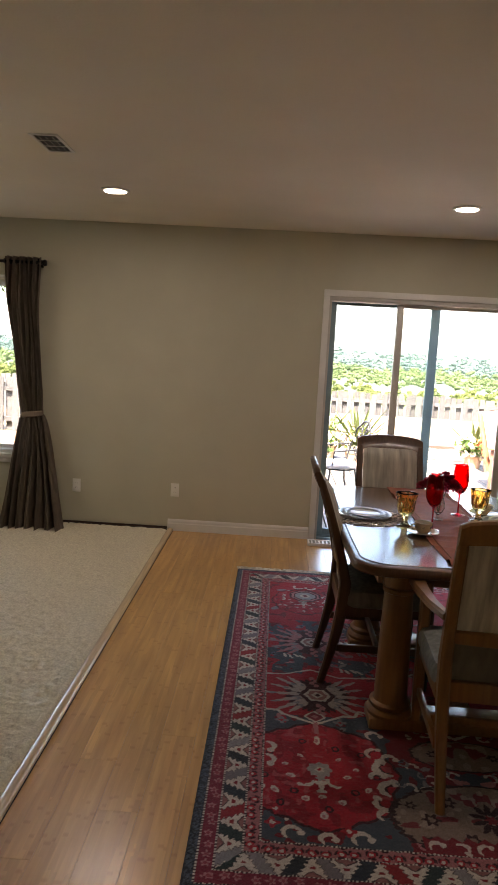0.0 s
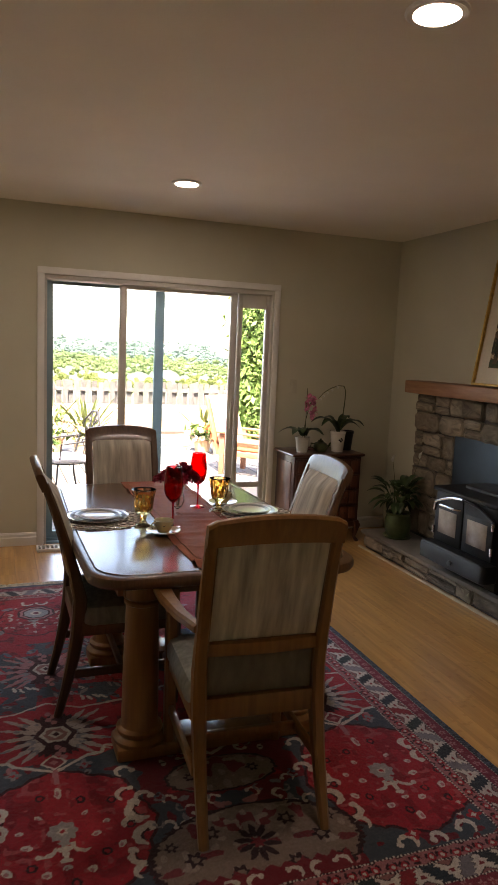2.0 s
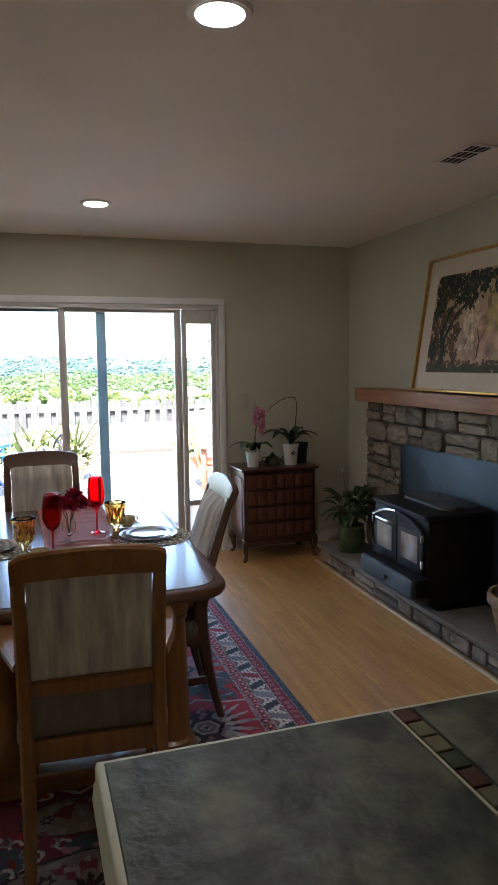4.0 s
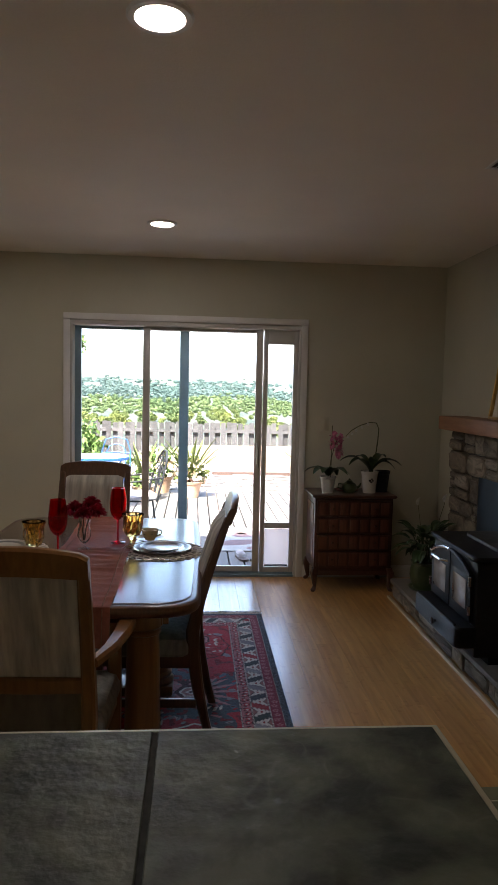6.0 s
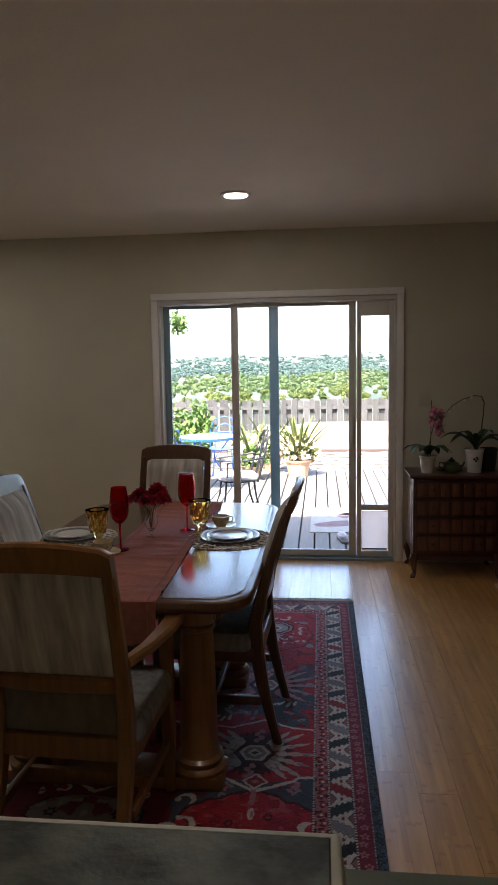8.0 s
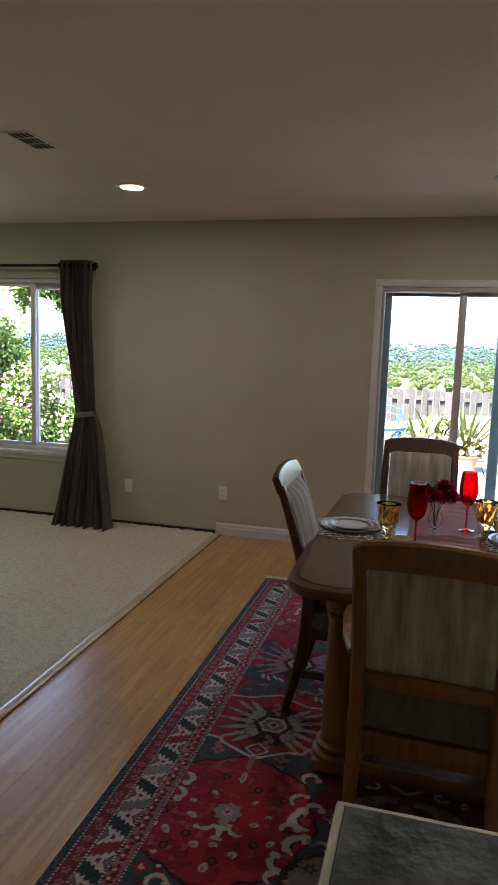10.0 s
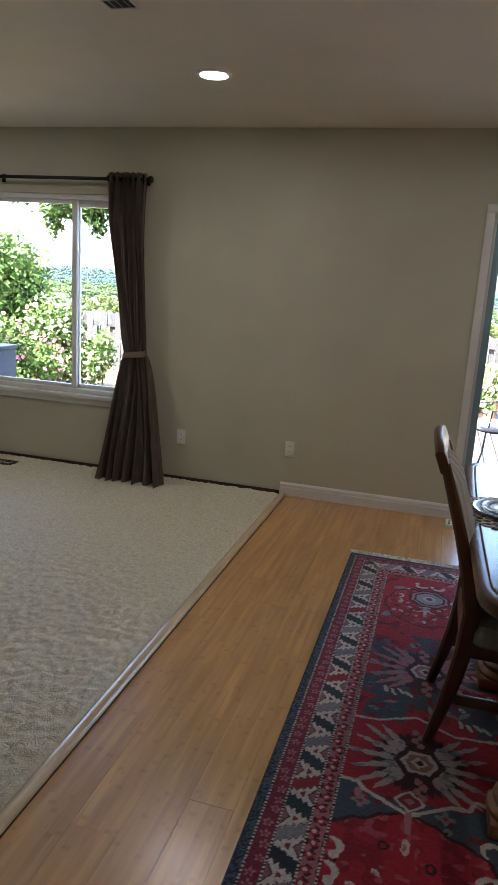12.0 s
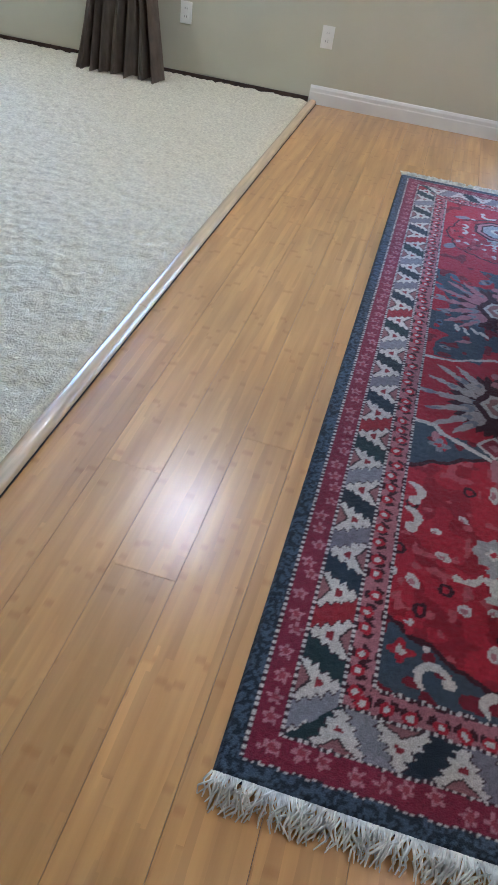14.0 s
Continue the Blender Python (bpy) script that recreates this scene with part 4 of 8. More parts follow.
def carpet():
    xs = np.concatenate([np.linspace(WX0, -4.2, 30)[:-1], np.arange(-4.2, -1.195, 0.011)])
    ys = np.concatenate([np.linspace(WY0, -4.4, 40)[:-1], np.arange(-4.4, -0.001, 0.011)])

    def h(X, Y):
        z = 0.008 + 0.013 * vnoise(X * 55, Y * 55, 31) + 0.003 * vnoise(X * 23, Y * 26, 32)
        return z * np.clip((-1.196 - X) / 0.02, 0.3, 1) * np.clip((-0.004 - Y) / 0.02, 0.45, 1)
    ob = new("carpet", grid_mesh("carpet", xs, ys, h, M_CARPET))
    tagged(ob, "thick cream cut-pile carpet beside the wood floor", "carpet", "", "structure")
    bm = B()
    loft(bm, [[(-1.197 + 0.046 * math.sin(a) * 0.5 + 0.023, y, 0.012 + 0.012 * math.cos(a)) for a in np.linspace(-1.57, 1.57, 9)] + [(-1.151, y, -0.012), (-1.197, y, -0.012)] for y in (WY0, -2.70)])
    loft(bm, [[(-1.197 + 0.046 * math.sin(a) * 0.5 + 0.023, y, 0.012 + 0.012 * math.cos(a)) for a in np.linspace(-1.57, 1.57, 9)] + [(-1.151, y, -0.012), (-1.197, y, -0.012)] for y in (-2.6975, -0.02)])
    solid("threshold_gap", box(B(), (-1.1505, WY0, 0.0005), (-1.1478, -0.02, 0.0042)), M_SLOT, "dark gap between threshold strip and bamboo", "trim", kind="structure", smooth=0)
    solid("threshold_strip", bm, mat("threshold_wood", (0.70, 0.52, 0.30), 0.30, 0, 8, 0.12, 0.0, 40, (8, 0.5, 1), coat=0.6), "rounded wooden threshold strip between carpet and bamboo", "trim", kind="structure")


carpet()


def ceiling_lamp(x, y):
    t = thing("recessed_lamp", "lit round recessed lamp in the ceiling", "ceiling lamp", pose(x, y, CEIL), "recessed lamps")
    part("trim_ring", lathe(B(), [(0.067, -0.0005), (0.094, -0.0005), (0.094, -0.004), (0.088, -0.010), (0.070, -0.010), (0.067, -0.004)], 32), M_TRIM, t)
    part("lens", lathe(B(), [(0.0, -0.0008), (0.0665, -0.0008), (0.0665, -0.0105), (0.0, -0.0125)], 32), M_LENS, t, "glowing white lens")


# the added unseen lamp gets the same fixture as the others
for lx, ly in LAMPS:
    ceiling_lamp(lx, ly)


def vent(x, y, m):
    t = thing("ceiling_vent", "white metal louvred air vent in the ceiling", "vent", m, "ceiling vents")
    bm = B()
    a, b, f = 0.15, 0.072, 0.016
    for p, q in [((-a, -b, -0.006), (a, -b + f, 0)), ((-a, b - f, -0.006), (a, b, 0)), ((-a, -b + f, -0.006), (-a + f, b - f, 0)), ((a - f, -b + f, -0.006), (a, b - f, 0)), ((-0.048, -b + f, -0.005), (-0.042, b - f, 0)), ((0.048, -b + f, -0.005), (0.054, b - f, 0))]:
        box(bm, p, q, 0.0015)
    part("frame", bm, M_TRIM, t)
    # no duct is modelled: a near-black sheet gives the shade between slats
    part("backing", box(B(), (-a + f, -b + f, -0.0015), (a - f, b - f, -0.0005)), M_SLOT, t, "near-black sheet painted as the duct's shade")
    for i in range(3):
        part("slat", box(B(), (-a + f + 0.001, -0.0012, -0.0005), (a - f - 0.001, 0.0012, 0.0005), m=pose(0, -0.032 + 0.032 * i, -0.0035, 60)), M_TRIM, t)


vent(0, 0, pose(-1.525, -2.19, CEIL - 0.0005, 0, 0, 90))
vent(0, 0, pose(2.395, -2.585, CEIL - 0.0005, 0, 0, 90))


def outlet(x, z, switch=False):
    t = thing("light_switch" if switch else "wall_outlet", "cream rocker switch plate on the wall" if switch else "cream electrical outlet plate on the wall", "switch" if switch else "outlet", pose(x, 0, z), "" if switch else "wall outlets")
    part("plate", box(B(), (-0.035, -0.006, -0.057), (0.035, -0.0005, 0.057), 0.002), M_WALL if switch else M_PLATE, t)
    if switch:
        part("rocker", box(B(), (-0.016, -0.010, -0.033), (0.016, -0.006, 0.033), 0.002), M_WALL, t)
        return
    for dz in (-0.02, 0.02):
        s = part("socket", lathe(B(), [(0.0, 0), (0.0165, 0), (0.0165, 0.003), (0.0, 0.003)], 16), M_PLATE, t, m=pose(0, -0.0062, dz, 90))
        bm = B()
        for dx in (-0.006, 0.006):
            box(bm, (dx - 0.001, -0.0105, dz - 0.004), (dx + 0.001, -0.0093, dz + 0.006))
        part("slots", bm, M_SLOT, t)


outlet(-1.149, 0.354)
outlet(-1.998, 0.345)
outlet(2.09, 1.265, True)


def register(x, y, w, d, name, label):
    t = thing(name, label, "floor vent", pose(x, y, 0.0))
    bm = B()
    box(bm, (-w / 2, -d / 2, 0.0), (w / 2, -d / 2 + 0.015, 0.024), 0.001)
    box(bm, (-w / 2, d / 2 - 0.015, 0.0), (w / 2, d / 2, 0.024), 0.001)
    box(bm, (-w / 2, -d / 2 + 0.015, 0.0), (-w / 2 + 0.015, d / 2 - 0.015, 0.024), 0.001)
    box(bm, (w / 2 - 0.015, -d / 2 + 0.015, 0.0), (w / 2, d / 2 - 0.015, 0.024), 0.001)
    part("frame", bm, M_DARKW if w < 0.31 else M_PLATE, t)
    # near-black sheet gives the duct's shade below the slats
    part("backing", box(B(), (-w / 2 + 0.015, -d / 2 + 0.015, 0.001), (w / 2 - 0.015, d / 2 - 0.015, 0.004)), M_SLOT, t)
    n = 9
    for i in range(n):
        xx = -w / 2 + 0.02 + (w - 0.04) * (i + 0.5) / n
        part("slat", box(B(), (xx - 0.006, -d / 2 + 0.015, 0.012), (xx + 0.006, d / 2 - 0.015, 0.020)), M_DARKW if w < 0.31 else M_PLATE, t)


register(-3.45, -0.24, 0.30, 0.11, "carpet_register", "brown metal floor register set in the carpet")
register(0.16, -0.16, 0.32, 0.12, "floor_register", "cream metal floor register set in the wood floor")


# ---- dining set ----
def chair(arms, m, label, group):
    """Upholstered oak chair, its back towards -y, standing on z = 0; the back legs stand at y = -0.25."""
    t = thing("armchair" if arms else "dining_chair", label, "armchair" if arms else "chair", m, group)
    wood = M_OAK if arms else M_DARKOAK
    hw = 0.225 if arms else 0.218
    foot, rake = (0.30, 0.115) if arms else (0.25, 0.155)
    back = lambda z: -foot + (foot - 0.165) * math.sin(min(1, z / 0.5) * math.pi / 2) if z < 0.5 else -0.165 - rake * ((z - 0.5) / 0.52) ** 1.2
    zs = [0, 0.12, 0.25, 0.38, 0.5, 0.62, 0.75, 0.88, 0.985]
    for s in (-1, 1):
        part("back_leg", bar(B(), [(s * (hw - 0.022), back(z), z) for z in zs], [0.032, 0.036, 0.04, 0.044, 0.044, 0.042, 0.04, 0.04, 0.036], [0.034, 0.04, 0.05, 0.056, 0.056, 0.046, 0.04, 0.036, 0.032], 0.008), wood, t)
        part("front_leg", bar(B(), [(s * (hw - 0.01), 0.235, 0), (s * (hw - 0.01), 0.235, 0.2), (s * (hw - 0.01), 0.232, 0.40 if not arms else 0.655)], [0.036, 0.044, 0.046], [0.036, 0.046, 0.048], 0.008), wood, t)
        part("side_rail", box(B(), (s * (hw - 0.01) - 0.012, -0.16, 0.345), (s * (hw - 0.01) + 0.012, 0.215, 0.405), 0.004), wood, t)
        part("side_stretcher", box(B(), (s * (hw - 0.012) - 0.010, -0.185, 0.165), (s * (hw - 0.012) + 0.010, 0.22, 0.20), 0.004), wood, t)
    part("front_rail", box(B(), (-hw + 0.04, 0.222, 0.345), (hw - 0.04, 0.246, 0.405), 0.004), wood, t)
    part("back_rail", box(B(), (-hw + 0.04, -0.190, 0.352), (hw - 0.04, -0.158, 0.427), 0.006), wood, t)
    part("stretcher", box(B(), (-hw + 0.02, 0.0, 0.168), (hw - 0.02, 0.022, 0.197), 0.004), wood, t)
    # seat cushion
    pts = outline(hw + 0.012, 0.212, 0.05, 6)
    part("seat", slab(B(), pts, [(0.012, 0.385), (0.0, 0.40), (0.0, 0.435), (0.012, 0.462), (0.05, 0.476), (0.11, 0.482)], (0, 0.045)), M_SEATCL, t)
    # arched top rail
    bm = B()
    loops = []
    for i in range(17):
        u = -1 + i / 8
        x = u * (hw - 0.004)
        top = 1.054 - 0.022 * u * u - (0.010 if abs(u) == 1 else 0)
        bot = 0.962 - 0.012 * u * u
        y0, y1 = back(0.96) - 0.018 - 0.012 * (1 - u * u), back(0.96) + 0.016 - 0.012 * (1 - u * u)
        yt = (back(1.03) - back(0.96))
        loops.append([(x, y0, bot), (x, y1, bot), (x, y1 + yt, top - 0.012), (x, y1 + yt - 0.006, top - 0.003), (x, (y0 + y1) / 2 + yt, top), (x, y0 + yt + 0.006, top - 0.003), (x, y0 + yt, top - 0.012)])
    part("top_rail", loft(bm, loops), wood, t)
    # upholstered back panel, padded in front
    bm = B()
    w = hw - 0.045
    loops = []
    zz = np.linspace(0.622, 0.968, 13)
    for k, z in enumerate(zz):
        e = min(1, min(k, len(zz) - 1 - k) / 1.5)
        f = 0.012 + 0.034 * e
        row = []
        for i in range(11):
            u = -1 + i / 5
            row.append((u * w, back(z) + f * (1 - 0.55 * abs(u) ** 3), z))
        for i in range(11):
            u = 1 - i / 5
            row.append((u * w, back(z) - (0.006 + 0.008 * (1 - u * u) * e) * (z < 0.975), z))
        loops.append(row)
    part("backrest", loft(bm, loops), M_FABRIC, t, "streaked grey-beige tapestry upholstery")
    # cloth below the lower back rail
    part("lower_back_rail", loft(B(), [[(u * (hw - 0.042), back(0.6) - 0.016 - 0.012 * (1 - u * u) + p, 0.572 + q) for p, q in [(0.004, 0.0), (0.030, 0.0), (0.030, 0.050), (0.006, 0.050), (0.0, 0.042), (0.0, 0.008)]] for u in np.linspace(-1, 1, 9)]), wood, t)
    part("back_apron", box(B(), (-hw + 0.045, -0.172, 0.428), (hw - 0.045, -0.160, 0.571), 0.002), M_APRON, t, "taupe cloth panel")
    if arms:
        for s in (-1, 1):
            x = s * (hw + 0.012)
            pts = [(s * (hw - 0.01), back(0.66) + 0.0, 0.668), (x + s * 0.012, -0.08, 0.672), (x + s * 0.03, 0.06, 0.676), (x + s * 0.03, 0.18, 0.672), (x + s * 0.018, 0.262, 0.655)]
            bm = B()
            loops = []
            ws = [0.034, 0.044, 0.056, 0.062, 0.048]
            for (a, b, c), ww in zip(pts, ws):
                loops.append([(a - ww / 2, b, c - 0.012), (a + ww / 2, b, c - 0.012), (a + ww / 2, b, c + 0.006), (a + ww / 2 - 0.008, b, c + 0.016), (a - ww / 2 + 0.008, b, c + 0.016), (a - ww / 2, b, c + 0.006)])
            part("armrest", loft(bm, loops), wood, t)
    return t


chair(True, pose(0.536, -3.235, 0.012, 0, 0, -3), "honey oak armchair with streaked grey tapestry back", "chairs round the table")
side = chair(False, pose(0.205, -2.42, 0.012, 0, 0, -90), "brown oak dining chair with grey upholstered seat and back", "chairs round the table")
copy_thing(side, pose(0.890, -2.47, 0.012, 0, 0, 88))
copy_thing(side, pose(0.435, -1.53, 0.012, 0, 0, 180))

TX, TY, TZ = 0.545, -2.26, 0.75


def table():
    t = thing("dining_table", "glossy brown oak dining table on turned column legs", "dining table", pose(TX, TY, 0.012))
    z = TZ - 0.012
    pts = outline(0.525, 0.85, 0.13, 8, 0.015)
    part("tabletop", slab(B(), pts, [(0.040, z - 0.0012), (0.034, z + 0.0002), (0.036, z + 0.0010), (0.042, z + 0.0014)]), M_TABLE, t, "glossy dark veneer top")
    part("edge", slab(B(), pts, [(0.05, z - 0.048), (0.020, z - 0.048), (0.006, z - 0.042), (0.0, z - 0.030), (0.0, z - 0.016), (0.004, z - 0.006), (0.012, z - 0.001), (0.03, z - 0.0018)]), M_DARKOAK, t, "rounded dark oak edge")
    for s in (-1, 1):
        part("apron", box(B(), (s * 0.40 - 0.011, -0.70, z - 0.115), (s * 0.40 + 0.011, 0.70, z - 0.049), 0.003), M_OAK, t)
        part("apron", box(B(), (-0.388, s * 0.70 - 0.011, z - 0.115), (0.388, s * 0.70 + 0.011, z - 0.049), 0.003), M_OAK, t)
    prof = [(0.085, 0.05), (0.098, 0.052), (0.100, 0.066), (0.092, 0.078), (0.082, 0.082), (0.088, 0.092), (0.088, 0.102), (0.074, 0.112), (0.070, 0.125), (0.067, 0.35), (0.061, 0.56), (0.060, 0.585), (0.068, 0.59), (0.068, 0.60), (0.060, 0.606), (0.074, 0.618), (0.074, z - 0.048)]
    for sx in (-1, 1):
        for sy in (-1, 1):
            part("leg", lathe(B(), prof, 28, (sx * 0.315, sy * 0.40 - 0.28, 0)), M_OAK, t, "round column leg with turned base")
    for sy in (-1, 1):
        part("plinth", box(B(), (-0.41, sy * 0.40 - 0.36, 0.0), (0.41, sy * 0.40 - 0.20, 0.05), 0.010), M_OAK, t)
    part("stretcher", box(B(), (-0.06, -0.598, 0.006), (0.06, 0.038, 0.044), 0.006), M_OAK, t)


table()


def runner():
    n = 60
    z = TZ + 0.003
    L = 0.85
    r = random.Random(4)
    wr = [(r.uniform(-0.82, 0.82), r.uniform(0.012, 0.03), r.uniform(0.002, 0.008), r.uniform(-0.35, 0.35)) for _ in range(26)]
    s = np.concatenate([np.linspace(-L - 0.155, -L - 0.002, 14), np.linspace(-L + 0.002, L - 0.002, 140), np.linspace(L + 0.002, L + 0.12, 8)])
    u = np.linspace(-1, 1, 25)
    U, S = np.meshgrid(u, s)
    Z = np.full(U.shape, z)
    for c, w, h, sl in wr:
        Z += h * np.exp(-((S - c - sl * 0.14 * U) / w) ** 2) * (0.4 + 0.6 * np.cos(U * 1.2 + c * 3) ** 2)
    Y = np.clip(S, -L - 0.006, L + 0.006)
    over = np.maximum(0, np.abs(S) - L)
    Z = np.where(np.abs(S) > L, TZ + 0.003 - over, Z + 0.001)
    Y = np.where(S < -L, -L - 0.005 - 0.012 * np.sin(U * 7) * over / 0.155, Y)
    W = 0.172 - 0.006 * np.cos(S * 6)
    X = 0.035 + U * W + 0.006 * np.sin(S * 5)
    bm = B()
    nu = len(u)
    th = 0.0022
    loops = []
    for i in range(len(s)):
        hang = abs(S[i, 0]) > L
        sg = 1 if S[i, 0] > 0 else -1
        low = [(X[i, j], Y[i, j] - (sg * th if hang else 0), Z[i, j] - (0 if hang else th)) for j in range(nu)]
        loops.append([(X[i, j], Y[i, j], Z[i, j]) for j in range(nu)] + low[::-1])
    loft(bm, loops)
    t = thing("table_runner", "wrinkled terracotta table runner hanging over the table end", "table runner", pose(TX, TY, 0))
    part("cloth", bm, M_RUNNER, t, smooth=60)
    bm = B()
    for k in (2, len(u) - 3):
        tube(bm, [(X[i, k], Y[i, k] - (0.004 if S[i, k] < -L else 0), Z[i, k] + (0.0025 if abs(S[i, k]) < L else 0)) for i in range(0, len(s), 2)], 0.0022, 4)
    part("hem_braid", bm, mat("hem_thread", (0.28, 0.13, 0.07), 0.8, 0, 60, 0.2), t, "stitched border line")


runner()


def goblet(x, y, h=0.275):
    t = thing("red_goblet", "tall red glass wine goblet on the table", "wine glass", pose(x, y, TZ + 0.006), "red goblets")
    part("bowl", lathe(B(), [(0.006, 0.115), (0.018, 0.122), (0.032, 0.140), (0.040, 0.165), (0.042, 0.20), (0.037, 0.245), (0.033, h), (0.0315, h), (0.035, 0.245), (0.0395, 0.20), (0.0375, 0.167), (0.030, 0.145), (0.015, 0.128), (0.0, 0.124)], 32), M_RED, t)
    part("stem", lathe(B(), [(0.0, 0.002), (0.005, 0.010), (0.0042, 0.03), (0.0042, 0.09), (0.006, 0.1145), (0.0, 0.1148)], 16), M_RED, t)
    part("foot", lathe(B(), [(0.0, 0.0), (0.036, 0.0), (0.036, 0.0025), (0.015, 0.006), (0.006, 0.010), (0.0, 0.0105)], 32), M_RED, t)


goblet(0.451, -2.486)
goblet(0.671, -2.113)


def amber(x, y):
    t = thing("amber_glass", "faceted amber glass goblet beside a plate", "drinking glass", pose(x, y, TZ + 0.001), "amber glasses")
    n = 16
    bm = B()
    loops = []
    for r, z, f in [(1.3 * r, 1.3 * z, f) for r, z, f in [(0.030, 0.0, 0), (0.031, 0.004, 0), (0.016, 0.010, 0), (0.010, 0.020, 0), (0.011, 0.034, 0), (0.016, 0.044, 0), (0.026, 0.052, 0.06), (0.032, 0.075, 0.10), (0.034, 0.105, 0.06), (0.042, 0.130, 0.02), (0.040, 0.130, 0.0), (0.032, 0.105, 0), (0.029, 0.075, 0), (0.022, 0.056, 0), (0.0004, 0.052, 0)]]:
        loops.append([(r * (1 + f * (-1) ** i) * math.cos(2 * math.pi * i / n + z * 9 * (f > 0)), r * (1 + f * (-1) ** i) * math.sin(2 * math.pi * i / n + z * 9 * (f > 0)), z) for i in range(n)])
    loft(bm, loops)
    part("bowl", bm, M_AMBER, t, smooth=20)


amber(0.333, -2.424)
amber(0.751, -2.212)


def setting(x, y, s):
    bm = B()
    for k in range(4):
        rad = 0.185 - 0.028 * k
        for i in range(30):
            a0 = 2 * math.pi * (i + 0.5 * (k % 2)) / 30
            cx, cy, rr = rad * math.cos(a0), rad * math.sin(a0), 0.0175 - 0.001 * k
            tube(bm, [(cx + rr * math.cos(b), cy + rr * math.sin(b), 0.0022) for b in np.linspace(0, 2 * math.pi, 9)], 0.0030, 4)
    lathe(bm, [(0, 0.0006), (0.095, 0.0006), (0.095, 0.003), (0, 0.003)], 30)
    solid("lace_placemat", bm, M_LACE, "round silver lace doily under the plate", "placemat", "place settings", m=pose(x, y, TZ + 0.001))
    t = thing("dinner_plate", "white plate with grey banded rim on a lace doily", "plate", pose(x, y, TZ + 0.0045), "place settings")
    part("dish", lathe(B(), [(0, 0.0), (0.085, 0.0), (0.10, 0.004), (0.137, 0.016), (0.138, 0.018), (0.128, 0.0165), (0.095, 0.008), (0.08, 0.005), (0, 0.005)], 48), M_CHINA, t)
    part("rim_band", lathe(B(), [(0, 0.0025), (0.08, 0.0027), (0.104, 0.0080), (0.108, 0.0124), (0.126, 0.0172), (0.127, 0.0150), (0.1, 0.0060), (0.08, 0.0022), (0, 0.002)], 48), M_GREYRIM, t, "grey patterned rim band")
    t2 = thing("side_plate", "small white plate with grey rim stacked on the dinner plate", "plate", pose(x, y, TZ + 0.0125), "place settings")
    part("dish", lathe(B(), [(0, 0.0), (0.06, 0.0), (0.072, 0.004), (0.104, 0.013), (0.105, 0.015), (0.096, 0.0135), (0.068, 0.007), (0.055, 0.004), (0, 0.004)], 48), M_CHINA, t2)
    part("rim_band", lathe(B(), [(0, 0.002), (0.055, 0.0022), (0.074, 0.0066), (0.078, 0.0102), (0.093, 0.0137), (0.094, 0.0118), (0.072, 0.0052), (0.055, 0.0018), (0, 0.0016)], 48), M_GREYRIM, t2)
    for k, (name, w) in enumerate([("fork", 0.010), ("knife", 0.009)]):
        yy = y - 0.165 - 0.018 * k
        bm = B()
        L = 0.20
        tube(bm, [(-L / 2, 0, 0.004), (-L / 4, 0, 0.006), (0.02, 0, 0.005), (0.04, 0, 0.004)], [0.006, 0.005, 0.0035, 0.004], 8, 0.4)
        if name == "fork":
            for j in range(4):
                tube(bm, [(0.04, 0, 0.004), (0.055, -0.009 + 0.006 * j, 0.005), (L / 2, -0.009 + 0.006 * j, 0.003)], 0.0015, 4)
        else:
            tube(bm, [(0.035, 0, 0.004), (0.06, 0.002, 0.004), (L / 2, 0, 0.003)], [0.006, 0.009, 0.002], 8, 0.15)
        solid(name, bm, M_SILVER, "silver %s lying beside the plate" % name, name, "place settings", m=pose(x + s * 0.02, yy, TZ + 0.001, 0, 0, 4 if k else -3))


setting(0.158, -2.262, 1)
setting(0.897, -2.265, -1)


def teacup(x, y, rz):
    s = thing("saucer", "cream china saucer with painted leaves", "saucer", pose(x, y, TZ + 0.005), "tea cups")
    part("dish", lathe(B(), [(0, 0), (0.045, 0.0), (0.075, 0.012), (0.074, 0.014), (0.045, 0.004), (0, 0.003)], 32), M_CREAMCUP, s)
    t = thing("tea_cup", "cream china tea cup with painted leaves on a saucer", "cup", pose(x, y, TZ + 0.0095, 0, 0, rz), "tea cups")
    part("body", lathe(B(), [(0, 0), (0.024, 0.0), (0.026, 0.006), (0.036, 0.018), (0.041, 0.04), (0.043, 0.052), (0.041, 0.052), (0.038, 0.04), (0.033, 0.02), (0.0, 0.009)], 32), M_CREAMCUP, t)
    part("handle", tube(B(), [(0.040, 0, 0.044), (0.056, 0, 0.045), (0.062, 0, 0.033), (0.055, 0, 0.020), (0.037, 0, 0.019)], 0.0035, 8), M_CREAMCUP, t)
    bm = B()
    for i in range(7):
        a = i * 0.9
        p = Vector((0.0425 * math.cos(a), 0.0425 * math.sin(a), 0.03))
        q = Vector((0.0425 * math.cos(a + 0.3), 0.0425 * math.sin(a + 0.3), 0.036))
        tube(bm, [p, (p + q) / 2 * 1.01, q], [0.001, 0.0045, 0.001], 5, 0.3)
    tagged(part("leaf_motif", bm, mat("motif_green", (0.07, 0.06, 0.02), 0.4, 0, 30, 0.2), t, "painted dark leaf sprigs"), kind="stuff")


teacup(0.395, -2.555, 200)
teacup(0.825, -2.05, 20)


